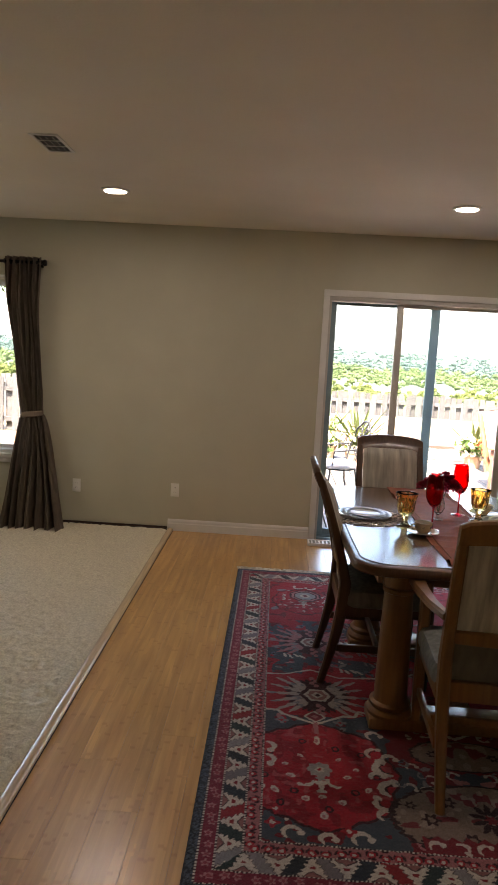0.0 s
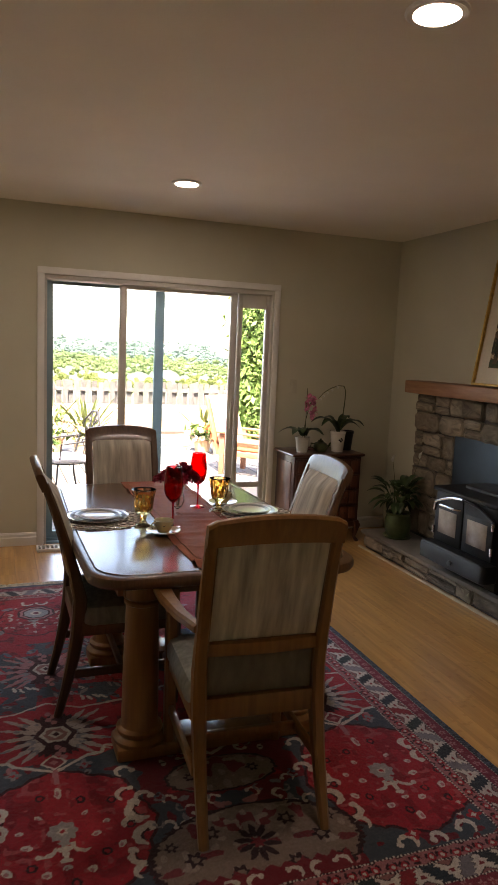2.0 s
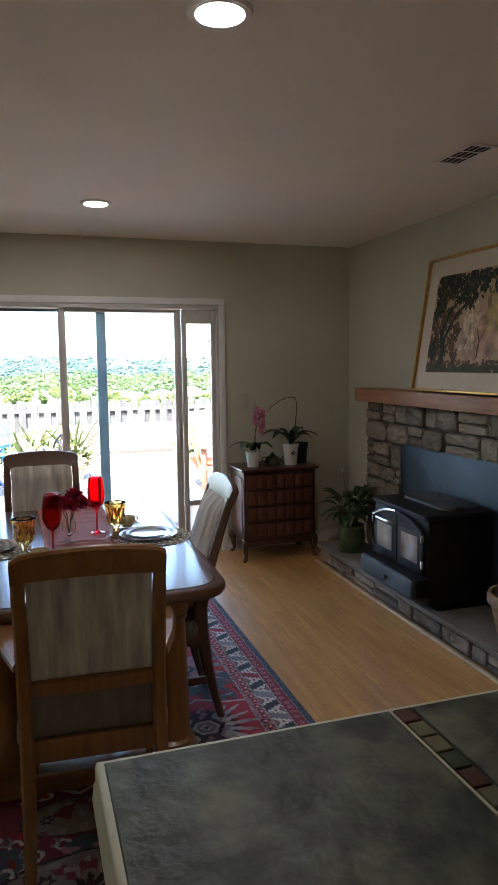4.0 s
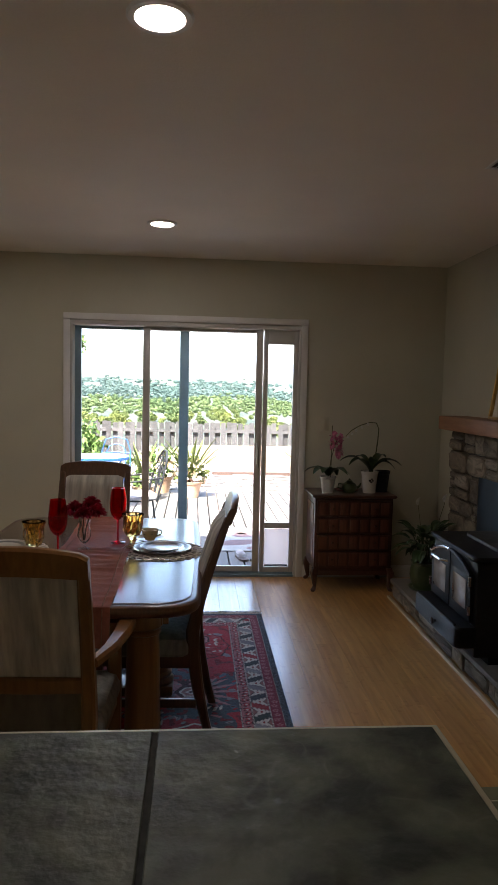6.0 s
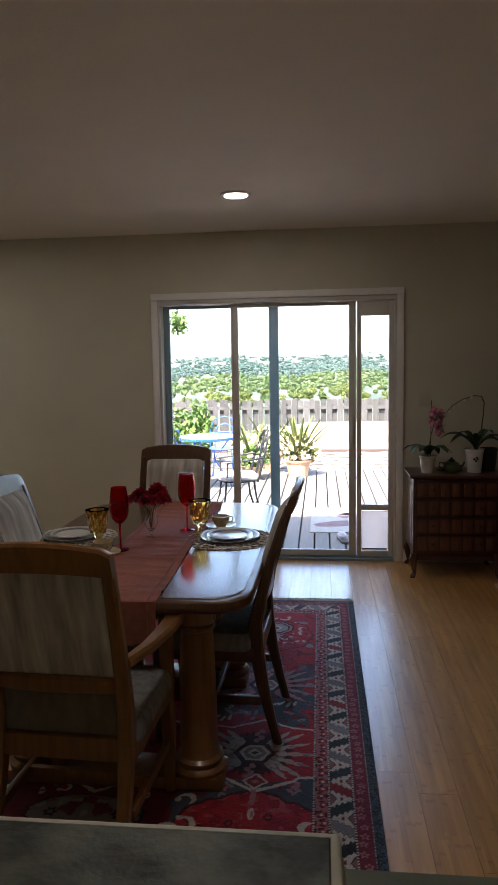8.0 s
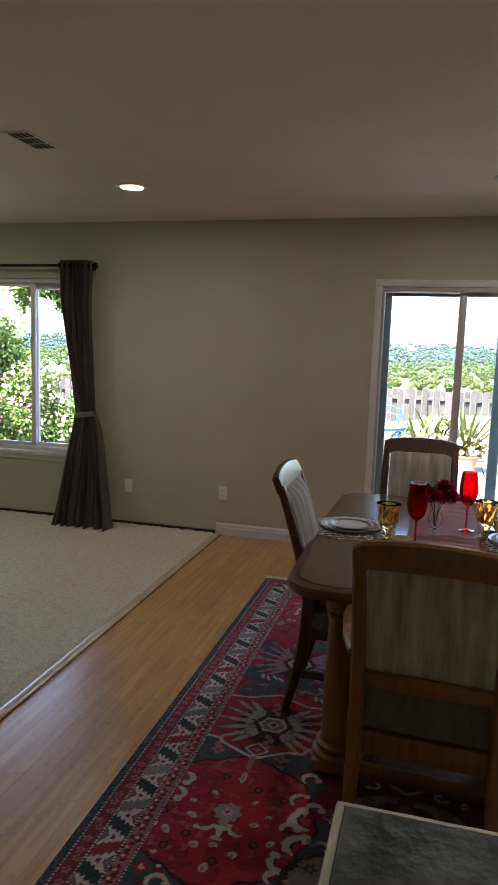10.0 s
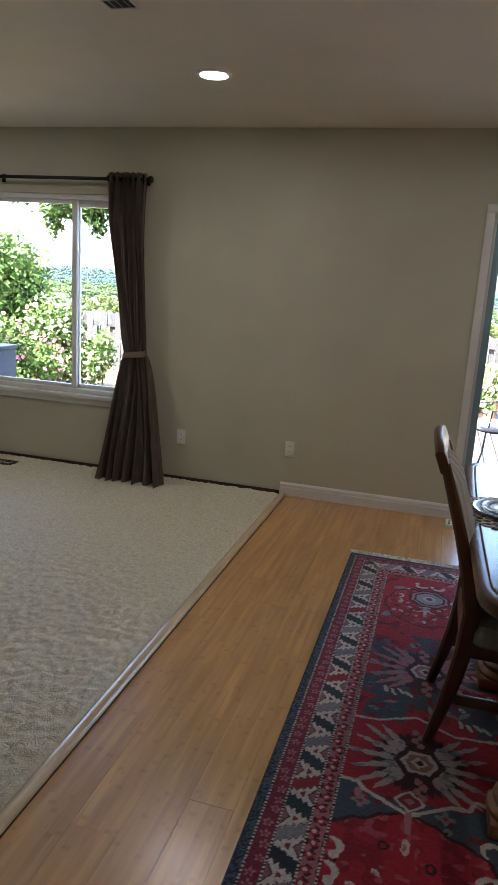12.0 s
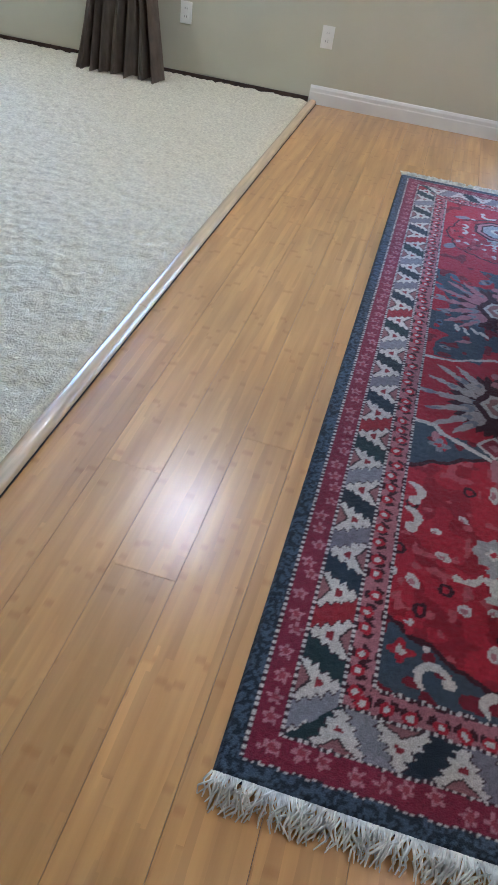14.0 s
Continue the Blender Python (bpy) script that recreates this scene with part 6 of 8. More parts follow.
def stove():
    X0, X1, Y0, Y1 = 2.47, 2.90, -2.225, -1.60
    t = thing("wood_stove", "black cast iron wood stove with two sooty glass doors", "wood stove", pose(0, 0, HZ))
    part("body", box(B(), (X0, Y0, 0.05), (X1, Y1, 0.545), 0.008), M_STOVE, t)
    part("pedestal", box(B(), (X0 + 0.09, Y0 + 0.03, 0.0), (X1 - 0.02, Y1 - 0.03, 0.05), 0.005), M_STOVE, t)
    part("top_plate", slab(B(), outline((X1 - X0) / 2 + 0.015, (Y1 - Y0) / 2 + 0.02, 0.03, 4), [(0.006, 0.546), (0.0, 0.552), (0.0, 0.566), (0.006, 0.572)], ((X0 + X1) / 2 - 0.012, (Y0 + Y1) / 2)), M_STOVE, t)
    part("griddle", slab(B(), outline(0.125, 0.25, 0.07, 5), [(0.0, 0.5725), (0.0, 0.588), (0.012, 0.593)], (X1 - 0.16, (Y0 + Y1) / 2)), mat("worn_iron", (0.09, 0.085, 0.08), 0.45, 0.5, 12, 0.3, 0.1, 50), t, "worn raised cook top")
    part("damper_rod", tube(B(), [(2.80, -1.82, 0.5935), (2.80, -1.82, 0.66)], 0.006, 8), M_SILVER, t, "small bright damper rod")
    part("ash_lip", slab(B(), outline(0.06, 0.325, 0.03, 4), [(0.004, 0.105), (0.0, 0.109), (0.0, 0.20), (0.006, 0.21)], (X0 - 0.045, (Y0 + Y1) / 2)), M_STOVE, t, "projecting ash lip")
    part("ash_lip_rim", box(B(), (X0 - 0.104, Y0 + 0.02, 0.2105), (X0 - 0.088, Y1 - 0.02, 0.223), 0.004), M_STOVE, t)
    part("air_knob", lathe(B(), [(0, 0), (0.008, 0), (0.008, 0.012), (0.018, 0.016), (0.018, 0.026), (0, 0.03)], 14), M_IRON, t, m=pose(X0 - 0.106, (Y0 + Y1) / 2 - 0.04, 0.155, 0, -90, 0))
    mid = (Y0 + Y1) / 2
    w = 0.285
    for s in (-1, 1):
        a, b = (mid + 0.006, mid + w) if s > 0 else (mid - w, mid - 0.006)
        bm = B()
        z0, z1 = 0.225, 0.535
        arch = lambda y: z1 - 0.07 * (abs(y - mid) / w) ** 2
        d = part("door", box(bm, (X0 - 0.022, a, z0), (X0 - 0.001, b, z1 - 0.075), 0.004), M_STOVE, t)
        bm = B()
        loft(bm, [[(x, y, z1 - 0.076) if q == 0 else (x, y, arch(y)) for (x, q) in [(X0 - 0.022, 0), (X0 - 0.001, 0), (X0 - 0.001, 1), (X0 - 0.022, 1)]] for y in np.linspace(a, b, 9)])
        part("arch_head", bm, M_STOVE, d)
        part("window", box(B(), (X0 - 0.026, min(a, b) + 0.05, z0 + 0.055), (X0 - 0.0225, max(a, b) - 0.045, z1 - 0.10), 0.002), M_SOOT, d, "sooty brown glass window")
        part("arch_moulding", tube(B(), [(X0 - 0.026, y, arch(y) + 0.004) for y in np.linspace(a, b, 9)], 0.009, 8), M_SILVER if s > 0 else M_STOVE, d)
        for z in (z0 + 0.04, z1 - 0.12):
            part("hinge", tube(B(), [(X0 - 0.026, a if s < 0 else b, z), (X0 - 0.026, a if s < 0 else b, z + 0.045)], 0.009, 8), M_SILVER, d, "bright hinge pin")
    part("handle", tube(B(), [(X0 - 0.03, mid + 0.02, 0.47), (X0 - 0.07, mid + 0.03, 0.475), (X0 - 0.08, mid + 0.10, 0.48), (X0 - 0.07, mid + 0.17, 0.475)], 0.008, 8), M_SILVER, t, "bright coil handle")


stove()


def painting():
    """A framed landscape leaning on the mantel: tall trees over a pale dusty ground, in flat layers."""
    w, h = 1.16, 0.88
    lean = math.degrees(math.atan2(0.135, h))
    t = thing("framed_painting", "gold framed landscape painting of trees leaning on the mantel", "painting", pose(2.895, -1.92, 1.3745, 0, lean, 0) @ pose(0, 0, 0, 90, 0, -90))
    fw = 0.017
    for a, b in [((-w / 2, 0, 0), (w / 2, fw, 0.03)), ((-w / 2, h - fw, 0), (w / 2, h, 0.03)), ((-w / 2, fw, 0), (-w / 2 + fw, h - fw, 0.03)), ((w / 2 - fw, fw, 0), (w / 2, h - fw, 0.03))]:
        part("frame_bar", box(B(), a, b, 0.005), M_GOLD, t)
    part("back_board", box(B(), (-w / 2 + 0.004, 0.004, -0.012), (w / 2 - 0.004, h - 0.004, -0.0005)), M_DARKW, t)
    part("mat_board", box(B(), (-w / 2 + fw, fw, 0.004), (w / 2 - fw, h - fw, 0.008)), M_MATB, t, "cream mat board")
    px, p0, p1 = w / 2 - 0.125, 0.125, h - 0.125
    art = part("picture", box(B(), (-px, p0, 0.0085), (px, p1, 0.0105)), mat("painted_haze", (0.50, 0.33, 0.22), 0.7, 0, 2.6, 0.2, color2=(0.46, 0.35, 0.20)), t, "hazy ochre painted sky")
    tones = {"dark": (0.022, 0.026, 0.016), "green": (0.055, 0.07, 0.03), "olive": (0.17, 0.15, 0.05), "brown": (0.13, 0.075, 0.04), "ochre": (0.50, 0.37, 0.16), "rose": (0.50, 0.32, 0.23), "pale": (0.66, 0.56, 0.41)}
    paint = {k: mat("painted_" + k, c, 0.7, 0, 14, 0.3) for k, c in tones.items()}
    r = random.Random(3)
    inx = lambda v: min(px - 0.003, max(-px + 0.003, v))
    iny = lambda v: min(p1 - 0.003, max(p0 + 0.003, v))

    def dabs(name, tone, spots, z, smin, smax):
        """Short brush dabs, each its own small flat stroke."""
        bm = B()
        for x, y, tilt in spots:
            s_, a = r.uniform(smin, smax), tilt + r.uniform(-0.5, 0.5)
            ca, sa = math.cos(a), math.sin(a)
            zz = z + 0.0002 * r.random()
            pts = [(1.0, 0.0), (0.5, 0.42), (-0.6, 0.36), (-1.0, 0.0), (-0.5, -0.40), (0.6, -0.34)]
            bm.faces.new([bm.verts.new((inx(x + s_ * (u * ca - v * sa)), iny(y + s_ * (u * sa + v * ca)), zz)) for u, v in pts])
        tagged(part(name, bm, paint[tone], art, smooth=0), kind="stuff")

    u = lambda a, b: r.uniform(a, b)
    dabs("haze", "rose", [(u(-0.1, px), u(p0 + 0.08, p0 + 0.36), u(0, 3)) for _ in range(240)], 0.0107, 0.02, 0.05)
    dabs("glow", "ochre", [(u(0.12, px), u(p0 + 0.25, p1), u(0, 3)) for _ in range(240)], 0.0109, 0.015, 0.045)
    dabs("light_patch", "pale", [(u(-0.10, 0.04), u(p0 + 0.16, p0 + 0.42), 1.5) for _ in range(40)], 0.0111, 0.012, 0.035)
    dabs("far_foliage", "olive", [(-px + (1.9 * px) * v, p1 - 0.02 - u(0, 1) ** 1.4 * (0.30 - 0.22 * v), u(0, 3)) for v in [r.random() for _ in range(160)]], 0.0113, 0.008, 0.024)
    dabs("undergrowth", "brown", [(u(-px, -0.14), u(p0 + 0.03, p0 + 0.40), u(0, 3)) for _ in range(340)], 0.0115, 0.010, 0.03)
    dabs("meadow", "green", [(u(-px, px), p0 + u(0.0, 0.045), u(-0.2, 0.2)) for _ in range(260)], 0.0117, 0.012, 0.035)
    dabs("bank", "brown", [(u(-0.35, px), p0 + u(0.04, 0.075), u(-0.2, 0.2)) for _ in range(90)], 0.0119, 0.010, 0.026)
    z = 0.0126
    for pts, rad, tone in [([(-0.31, 0.03), (-0.29, 0.14), (-0.33, 0.26), (-0.27, 0.38), (-0.18, 0.46), (-0.08, 0.52)], [0.030, 0.022, 0.018, 0.016, 0.011, 0.006], "dark"),
                           ([(-0.40, 0.03), (-0.385, 0.2), (-0.40, 0.42)], [0.018, 0.013, 0.009], "brown"),
                           ([(-0.30, 0.20), (-0.22, 0.33), (-0.10, 0.44), (0.06, 0.50)], [0.018, 0.013, 0.009, 0.005], "dark"),
                           ([(-0.10, 0.14), (-0.07, 0.24), (-0.10, 0.34), (-0.06, 0.43), (-0.08, 0.50)], [0.022, 0.016, 0.013, 0.009, 0.006], "pale"),
                           ([(-0.07, 0.24), (-0.02, 0.34), (0.03, 0.40)], [0.010, 0.008, 0.004], "pale"),
                           ([(-0.19, 0.03), (-0.18, 0.16), (-0.20, 0.30)], [0.010, 0.008, 0.005], "brown"),
                           ([(0.07, 0.09), (0.075, 0.19), (0.04, 0.27)], [0.006, 0.005, 0.003], "brown"), ([(0.075, 0.18), (0.13, 0.27)], [0.004, 0.002], "brown"),
                           ([(px - 0.01, 0.44), (0.26, 0.47), (0.12, 0.50)], [0.004, 0.004, 0.003], "dark")]:
        part("trunk_stroke", loft(B(), [[(inx(x - q), iny(p0 + y), z - 0.0004), (inx(x + q), iny(p0 + y), z - 0.0004), (inx(x + q), iny(p0 + y), z + 0.0004), (inx(x - q), iny(p0 + y), z + 0.0004)] for (x, y), q in zip(pts, rad)]), paint[tone], art, smooth=0)
    clumps = [(u(-px, -0.05), u(p1 - 0.22, p1), u(0.03, 0.07)) for _ in range(16)] + [(u(-0.1, 0.28), u(p1 - 0.13, p1), u(0.02, 0.05)) for _ in range(12)] + [(u(-px, -0.36), u(p0 + 0.1, p1), u(0.03, 0.06)) for _ in range(6)]
    for name, tone, n, dz in [("shade_leaves", "dark", 1500, 0.0), ("canopy", "green", 200, 0.0004), ("lit_leaves", "olive", 30, 0.0008)]:
        spots = []
        for _ in range(n):
            cx, cy, cr = r.choice(clumps)
            spots.append((r.gauss(cx, cr * 0.6), r.gauss(cy, cr * 0.45), u(0, 3)))
        dabs(name, tone, spots, 0.0133 + dz, 0.008, 0.026 if tone == "dark" else 0.015)
    dabs("resting_shapes", "pale", [(-0.20 + 0.075 * i + u(-0.02, 0.02), p0 + 0.075 + u(-0.01, 0.01), 1.5) for i in range(8)], 0.0148, 0.008, 0.016)


painting()


def mantel_vase():
    v = thing("mantel_vase", "small clear glass vase on the mantel", "vase", pose(2.93, -2.68, 1.3725))
    part("glass", lathe(B(), [(0, 0), (0.034, 0), (0.038, 0.03), (0.036, 0.08), (0.026, 0.12), (0.03, 0.15), (0.028, 0.15), (0.024, 0.12), (0.033, 0.08), (0.034, 0.03), (0, 0.008)], 24), M_CLEAR, v)
    b = thing("yellow_flowers", "bunch of dried yellow flowers in a vase", "flowers", pose(2.93, -2.68, 1.3725))
    r = random.Random(12)
    bm = B()
    heads = []
    for i in range(16):
        a, s = r.uniform(0, 6.28), r.uniform(0.04, 0.13)
        p = (s * math.cos(a), s * math.sin(a) * 1.1, r.uniform(0.27, 0.41))
        heads.append(p)
        tube(bm, [(p[0] * 0.1, p[1] * 0.1, 0.012), (p[0] * 0.2, p[1] * 0.2, 0.15), p], 0.0015, 4)
    part("stems", bm, M_STEM, b)
    for p in heads:
        bm = B()
        for i in range(9):
            a = 6.28 * i / 9
            blade(bm, p, (p[0] + 0.032 * math.cos(a), p[1] + 0.032 * math.sin(a), p[2] + r.uniform(-0.012, 0.02)), 0.018, 0.003, 3)
        lathe(bm, [(0, -0.012), (0.016, -0.006), (0.020, 0.004), (0.012, 0.014), (0, 0.017)], 10, p)
        part("flower_head", bm, M_YELLOW, b)


mantel_vase()


def tall_cabinet():
    X, Y0, Y1, H = 2.585, -4.0, -2.985, 2.08
    t = thing("pine_cabinet", "tall honey pine cabinet with panelled doors and iron hinges", "cabinet", pose(0, 0, 0))
    part("carcass", box(B(), (X + 0.02, Y0, 0.0), (WX1 - 0.003, Y1, H), 0.004), M_PINE, t)
    part("face_frame", box(B(), (X, Y1 - 0.075, 0.0), (X + 0.0195, Y1 + 0.004, H), 0.003), M_PINE, t)
    part("base_board", box(B(), (X - 0.012, Y0, 0.0), (X - 0.0005, Y1 + 0.006, 0.10), 0.004), M_PINE, t)
    part("cornice", loft(B(), [[(X - o, Y0, z), (X - o, Y1 + o, z), (WX1 - 0.004, Y1 + o, z), (WX1 - 0.004, Y0, z)] for o, z in [(0.006, H - 0.05), (0.012, H - 0.03), (0.04, H), (0.05, H + 0.02), (0.05, H + 0.04)]]), M_PINE, t)
    for z0, z1 in [(0.12, 0.93), (0.96, H - 0.07)]:
        d = part("door", box(B(), (X - 0.004, Y0 + 0.05, z0), (X + 0.016, Y1 - 0.079, z1), 0.004), M_PINE, t)
        n = 2
        for k in range(n):
            a, b = z0 + 0.08 + (z1 - z0 - 0.08) * k / n, z0 + (z1 - z0 - 0.08) * (k + 1) / n
            part("panel", loft(B(), [[(X - 0.0045 - q, Y0 + 0.13 + o, a + o), (X - 0.0045 - q, Y1 - 0.16 - o, a + o), (X - 0.0045 - q, Y1 - 0.16 - o, b - o), (X - 0.0045 - q, Y0 + 0.13 + o, b - o)] for q, o in [(0.0, 0.0), (0.004, 0.0), (0.004, 0.01), (0.010, 0.04)]]), M_PINE, d)
        for z in (z0 + 0.10, z1 - 0.10):
            bm = B()
            tube(bm, [(X - 0.008, Y1 - 0.076, z - 0.035), (X - 0.008, Y1 - 0.076, z + 0.035)], 0.006, 8)
            for s in (-1, 1):
                for q in (-0.02, 0.02):
                    lathe(bm, [(0, -0.004), (0.016, -0.004), (0.016, 0.0), (0, 0.002)], 10, (X - 0.006, Y1 - 0.076 + s * 0.02, z + q))
            part("hinge", bm, M_IRON, d, "black iron butterfly hinge")


tall_cabinet()


def hearth_plants():
    p = thing("terracotta_pot", "large weathered terracotta pot on the hearth", "flower pot", pose(2.725, -2.70, HZ))
    part("pot", lathe(B(), [(0, 0.0), (0.112, 0.0), (0.120, 0.02), (0.158, 0.19), (0.168, 0.195), (0.176, 0.204), (0.178, 0.238), (0.172, 0.252), (0.156, 0.252), (0.150, 0.21), (0, 0.205)], 36), M_TERRA, p)
    s = thing("snake_plant", "upright green strap leaves in a terracotta pot", "potted plant", pose(2.725, -2.70, HZ + 0.2055))
    part("soil", lathe(B(), [(0, 0), (0.147, 0.0), (0.148, 0.016), (0, 0.022)], 24), M_SOIL, s)
    for x, y, tx, ty, h, w in [(0.0, 0.0, -0.02, 0.02, 0.40, 0.085), (0.02, -0.02, 0.04, -0.05, 0.21, 0.04), (-0.02, 0.02, -0.05, 0.06, 0.19, 0.035), (0.01, 0.03, 0.02, 0.10, 0.14, 0.03), (0.0, -0.03, -0.02, -0.10, 0.13, 0.03), (-0.03, 0.0, -0.08, -0.02, 0.17, 0.03), (0.03, 0.01, 0.08, 0.03, 0.22, 0.035), (0.0, 0.01, 0.0, 0.0, 0.25, 0.04)]:
        part("leaf", blade(B(), (x, y, 0.018), (tx, ty, h), w, 0.0, 10, 0.3), M_LEAF2, s)
    g = thing("green_pot", "round green glazed pot with a saucer on the hearth", "flower pot", pose(2.685, -0.83, HZ))
    part("saucer", lathe(B(), [(0, 0), (0.10, 0), (0.115, 0.016), (0.108, 0.016), (0.095, 0.006), (0, 0.006)], 28), M_GREENPOT, g)
    part("pot", lathe(B(), [(0, 0.0065), (0.075, 0.0065), (0.095, 0.05), (0.105, 0.10), (0.10, 0.15), (0.09, 0.18), (0.10, 0.20), (0.09, 0.20), (0.082, 0.175), (0, 0.17)], 32), M_GREENPOT, g)
    l = thing("peace_lily", "dense dark leaves with white spathes in a green pot", "potted plant", pose(2.685, -0.83, HZ + 0.1705))
    part("soil", lathe(B(), [(0, 0), (0.08, 0), (0.081, 0.01), (0, 0.015)], 20), M_SOIL, l)
    r = random.Random(6)
    for i in range(64):
        a, rr, h = r.uniform(0, 6.28), r.uniform(0.05, 0.23), r.uniform(0.02, 0.33)
        if math.sin(a) < -0.3 and rr > 0.17:
            rr = 0.15
        b = Vector((0.03 * math.cos(a), 0.03 * math.sin(a), 0.012))
        tip = Vector((rr * math.cos(a), rr * math.sin(a), h))
        mid = b + (tip - b) * 0.45 + Vector((0, 0, 0.08))
        bm = B()
        tube(bm, [b, (b + mid) / 2 + Vector((0, 0, 0.02)), mid], 0.0022, 4)
        blade(bm, mid, tip + Vector((0.03 * math.cos(a), 0.03 * math.sin(a), -0.02)), r.uniform(0.045, 0.075), 0.02, 7, 0.2)
        part("leaf", bm, M_LEAF, l)
    for x, y, h in [(-0.05, 0.05, 0.42), (0.08, -0.12, 0.47)]:
        bm = B()
        tube(bm, [(0, 0, 0.012), (x * 0.6, y * 0.6, h * 0.6), (x, y, h)], 0.002, 4)
        part("flower_stalk", bm, M_STEM, l)
        part("spathe", blade(B(), (x, y, h), (x + 0.01, y - 0.01, h + 0.06), 0.035, 0, 6, 0.5), M_WHITEFL, l, "white spathe")


hearth_plants()


# ---- breakfast bar ----
BX0, BX1, BY0, BY1, BZ = 0.418, 1.335, -5.20, -4.770, 1.150


def bar_counter():
    t = thing("breakfast_bar", "cream half wall with a slate tiled bar top", "breakfast bar", kind="structure")
    part("half_wall", box(B(), (BX0 + 0.016, BY0 + 0.06, 0.0), (BX1 - 0.016, BY1 - 0.016, BZ - 0.052), 0.004), M_CREAM, t)
    bm = B()
    loft(bm, [[(BX0 + d, BY0 + d, z), (BX1 - d, BY0 + d, z), (BX1 - d, BY1 - d, z), (BX0 + d, BY1 - d, z)] for d, z in [(0.014, BZ - 0.052), (0.002, BZ - 0.047), (0.003, BZ - 0.038), (0.004, BZ - 0.028), (0.006, BZ - 0.024), (0.006, BZ - 0.008), (0.008, BZ - 0.002), (0.011, BZ - 0.0003), (0.015, BZ - 0.0003), (0.0153, BZ - 0.005)]])
    part("edge_moulding", bm, M_CREAM, t, "cream moulded wooden edge", smooth=50)
    part("grout_bed", box(B(), (BX0 + 0.0155, BY0 + 0.0155, BZ - 0.0048), (BX1 - 0.0155, BY1 - 0.0155, BZ - 0.0025)), M_GROUT, t, "dark recessed grout", smooth=0)
    ya, yb = BY0 + 0.0155, BY1 - 0.0155
    for x0, x1 in [(BX0 + 0.0155, 0.776), (0.810, 1.002), (1.008, BX1 - 0.0155)]:
        part("tile", box(B(), (x0, ya, BZ - 0.0035), (x1, yb, BZ + 0.0005), 0.0012, 1), M_SLATE, t)
    cols = [mat("mosaic_brown", (0.11, 0.045, 0.03), 0.3, 0, 9, 0.3), mat("mosaic_olive", (0.20, 0.20, 0.11), 0.3, 0, 9, 0.2), mat("mosaic_green", (0.05, 0.08, 0.04), 0.3, 0, 9, 0.3)]
    n = 12
    for i in range(n):
        y1 = yb - i * (yb - ya) / n
        part("mosaic_tile", box(B(), (0.783, y1 - (yb - ya) / n + 0.003, BZ - 0.0035), (0.806, y1, BZ + 0.0005), 0.0012, 1), cols[[0, 1, 1, 2][i % 4]], t)
    for x in (0.7795,):
        part("light_joint", box(B(), (x - 0.0018, ya, BZ - 0.0035), (x + 0.0018, yb, BZ - 0.0004)), M_CREAM, t)
    c = thing("kitchen_counter", "cream cabinet with green tiled counter below the bar", "counter", kind="structure")
    x0, x1, y0, y1, z = BX1 + 0.002, 2.12, -5.20, -4.512, 0.91
    part("cabinet_body", box(B(), (x0, y0 + 0.03, 0.09), (x1 - 0.02, y1 - 0.03, z - 0.04), 0.003), M_CREAM, c)
    part("toe_kick", box(B(), (x0, y0 + 0.08, 0.0), (x1 - 0.05, y1 - 0.08, 0.0895)), M_DARKW, c)
    part("counter_core", box(B(), (x0, y0, z - 0.04), (x1, y1, z - 0.004), 0.003), M_GROUT, c)
    for k, (a, b) in enumerate([(y1 - 0.034, y1), (y1 - 0.36, y1 - 0.038), (y0, y1 - 0.364)]):
        for j in range(3):
            xa = x0 + (x1 - x0) * j / 3 + 0.002
            part("tile", box(B(), (xa, a, z - 0.0035), (x0 + (x1 - x0) * (j + 1) / 3 - 0.002, b, z), 0.0012, 1), M_GREENT, c)
    part("light_joint", box(B(), (x0, y1 - 0.0375, z - 0.0036), (x1, y1 - 0.0345, z - 0.0006)), M_CREAM, c)


bar_counter()


# ---- outdoors ----
DZ = -0.12


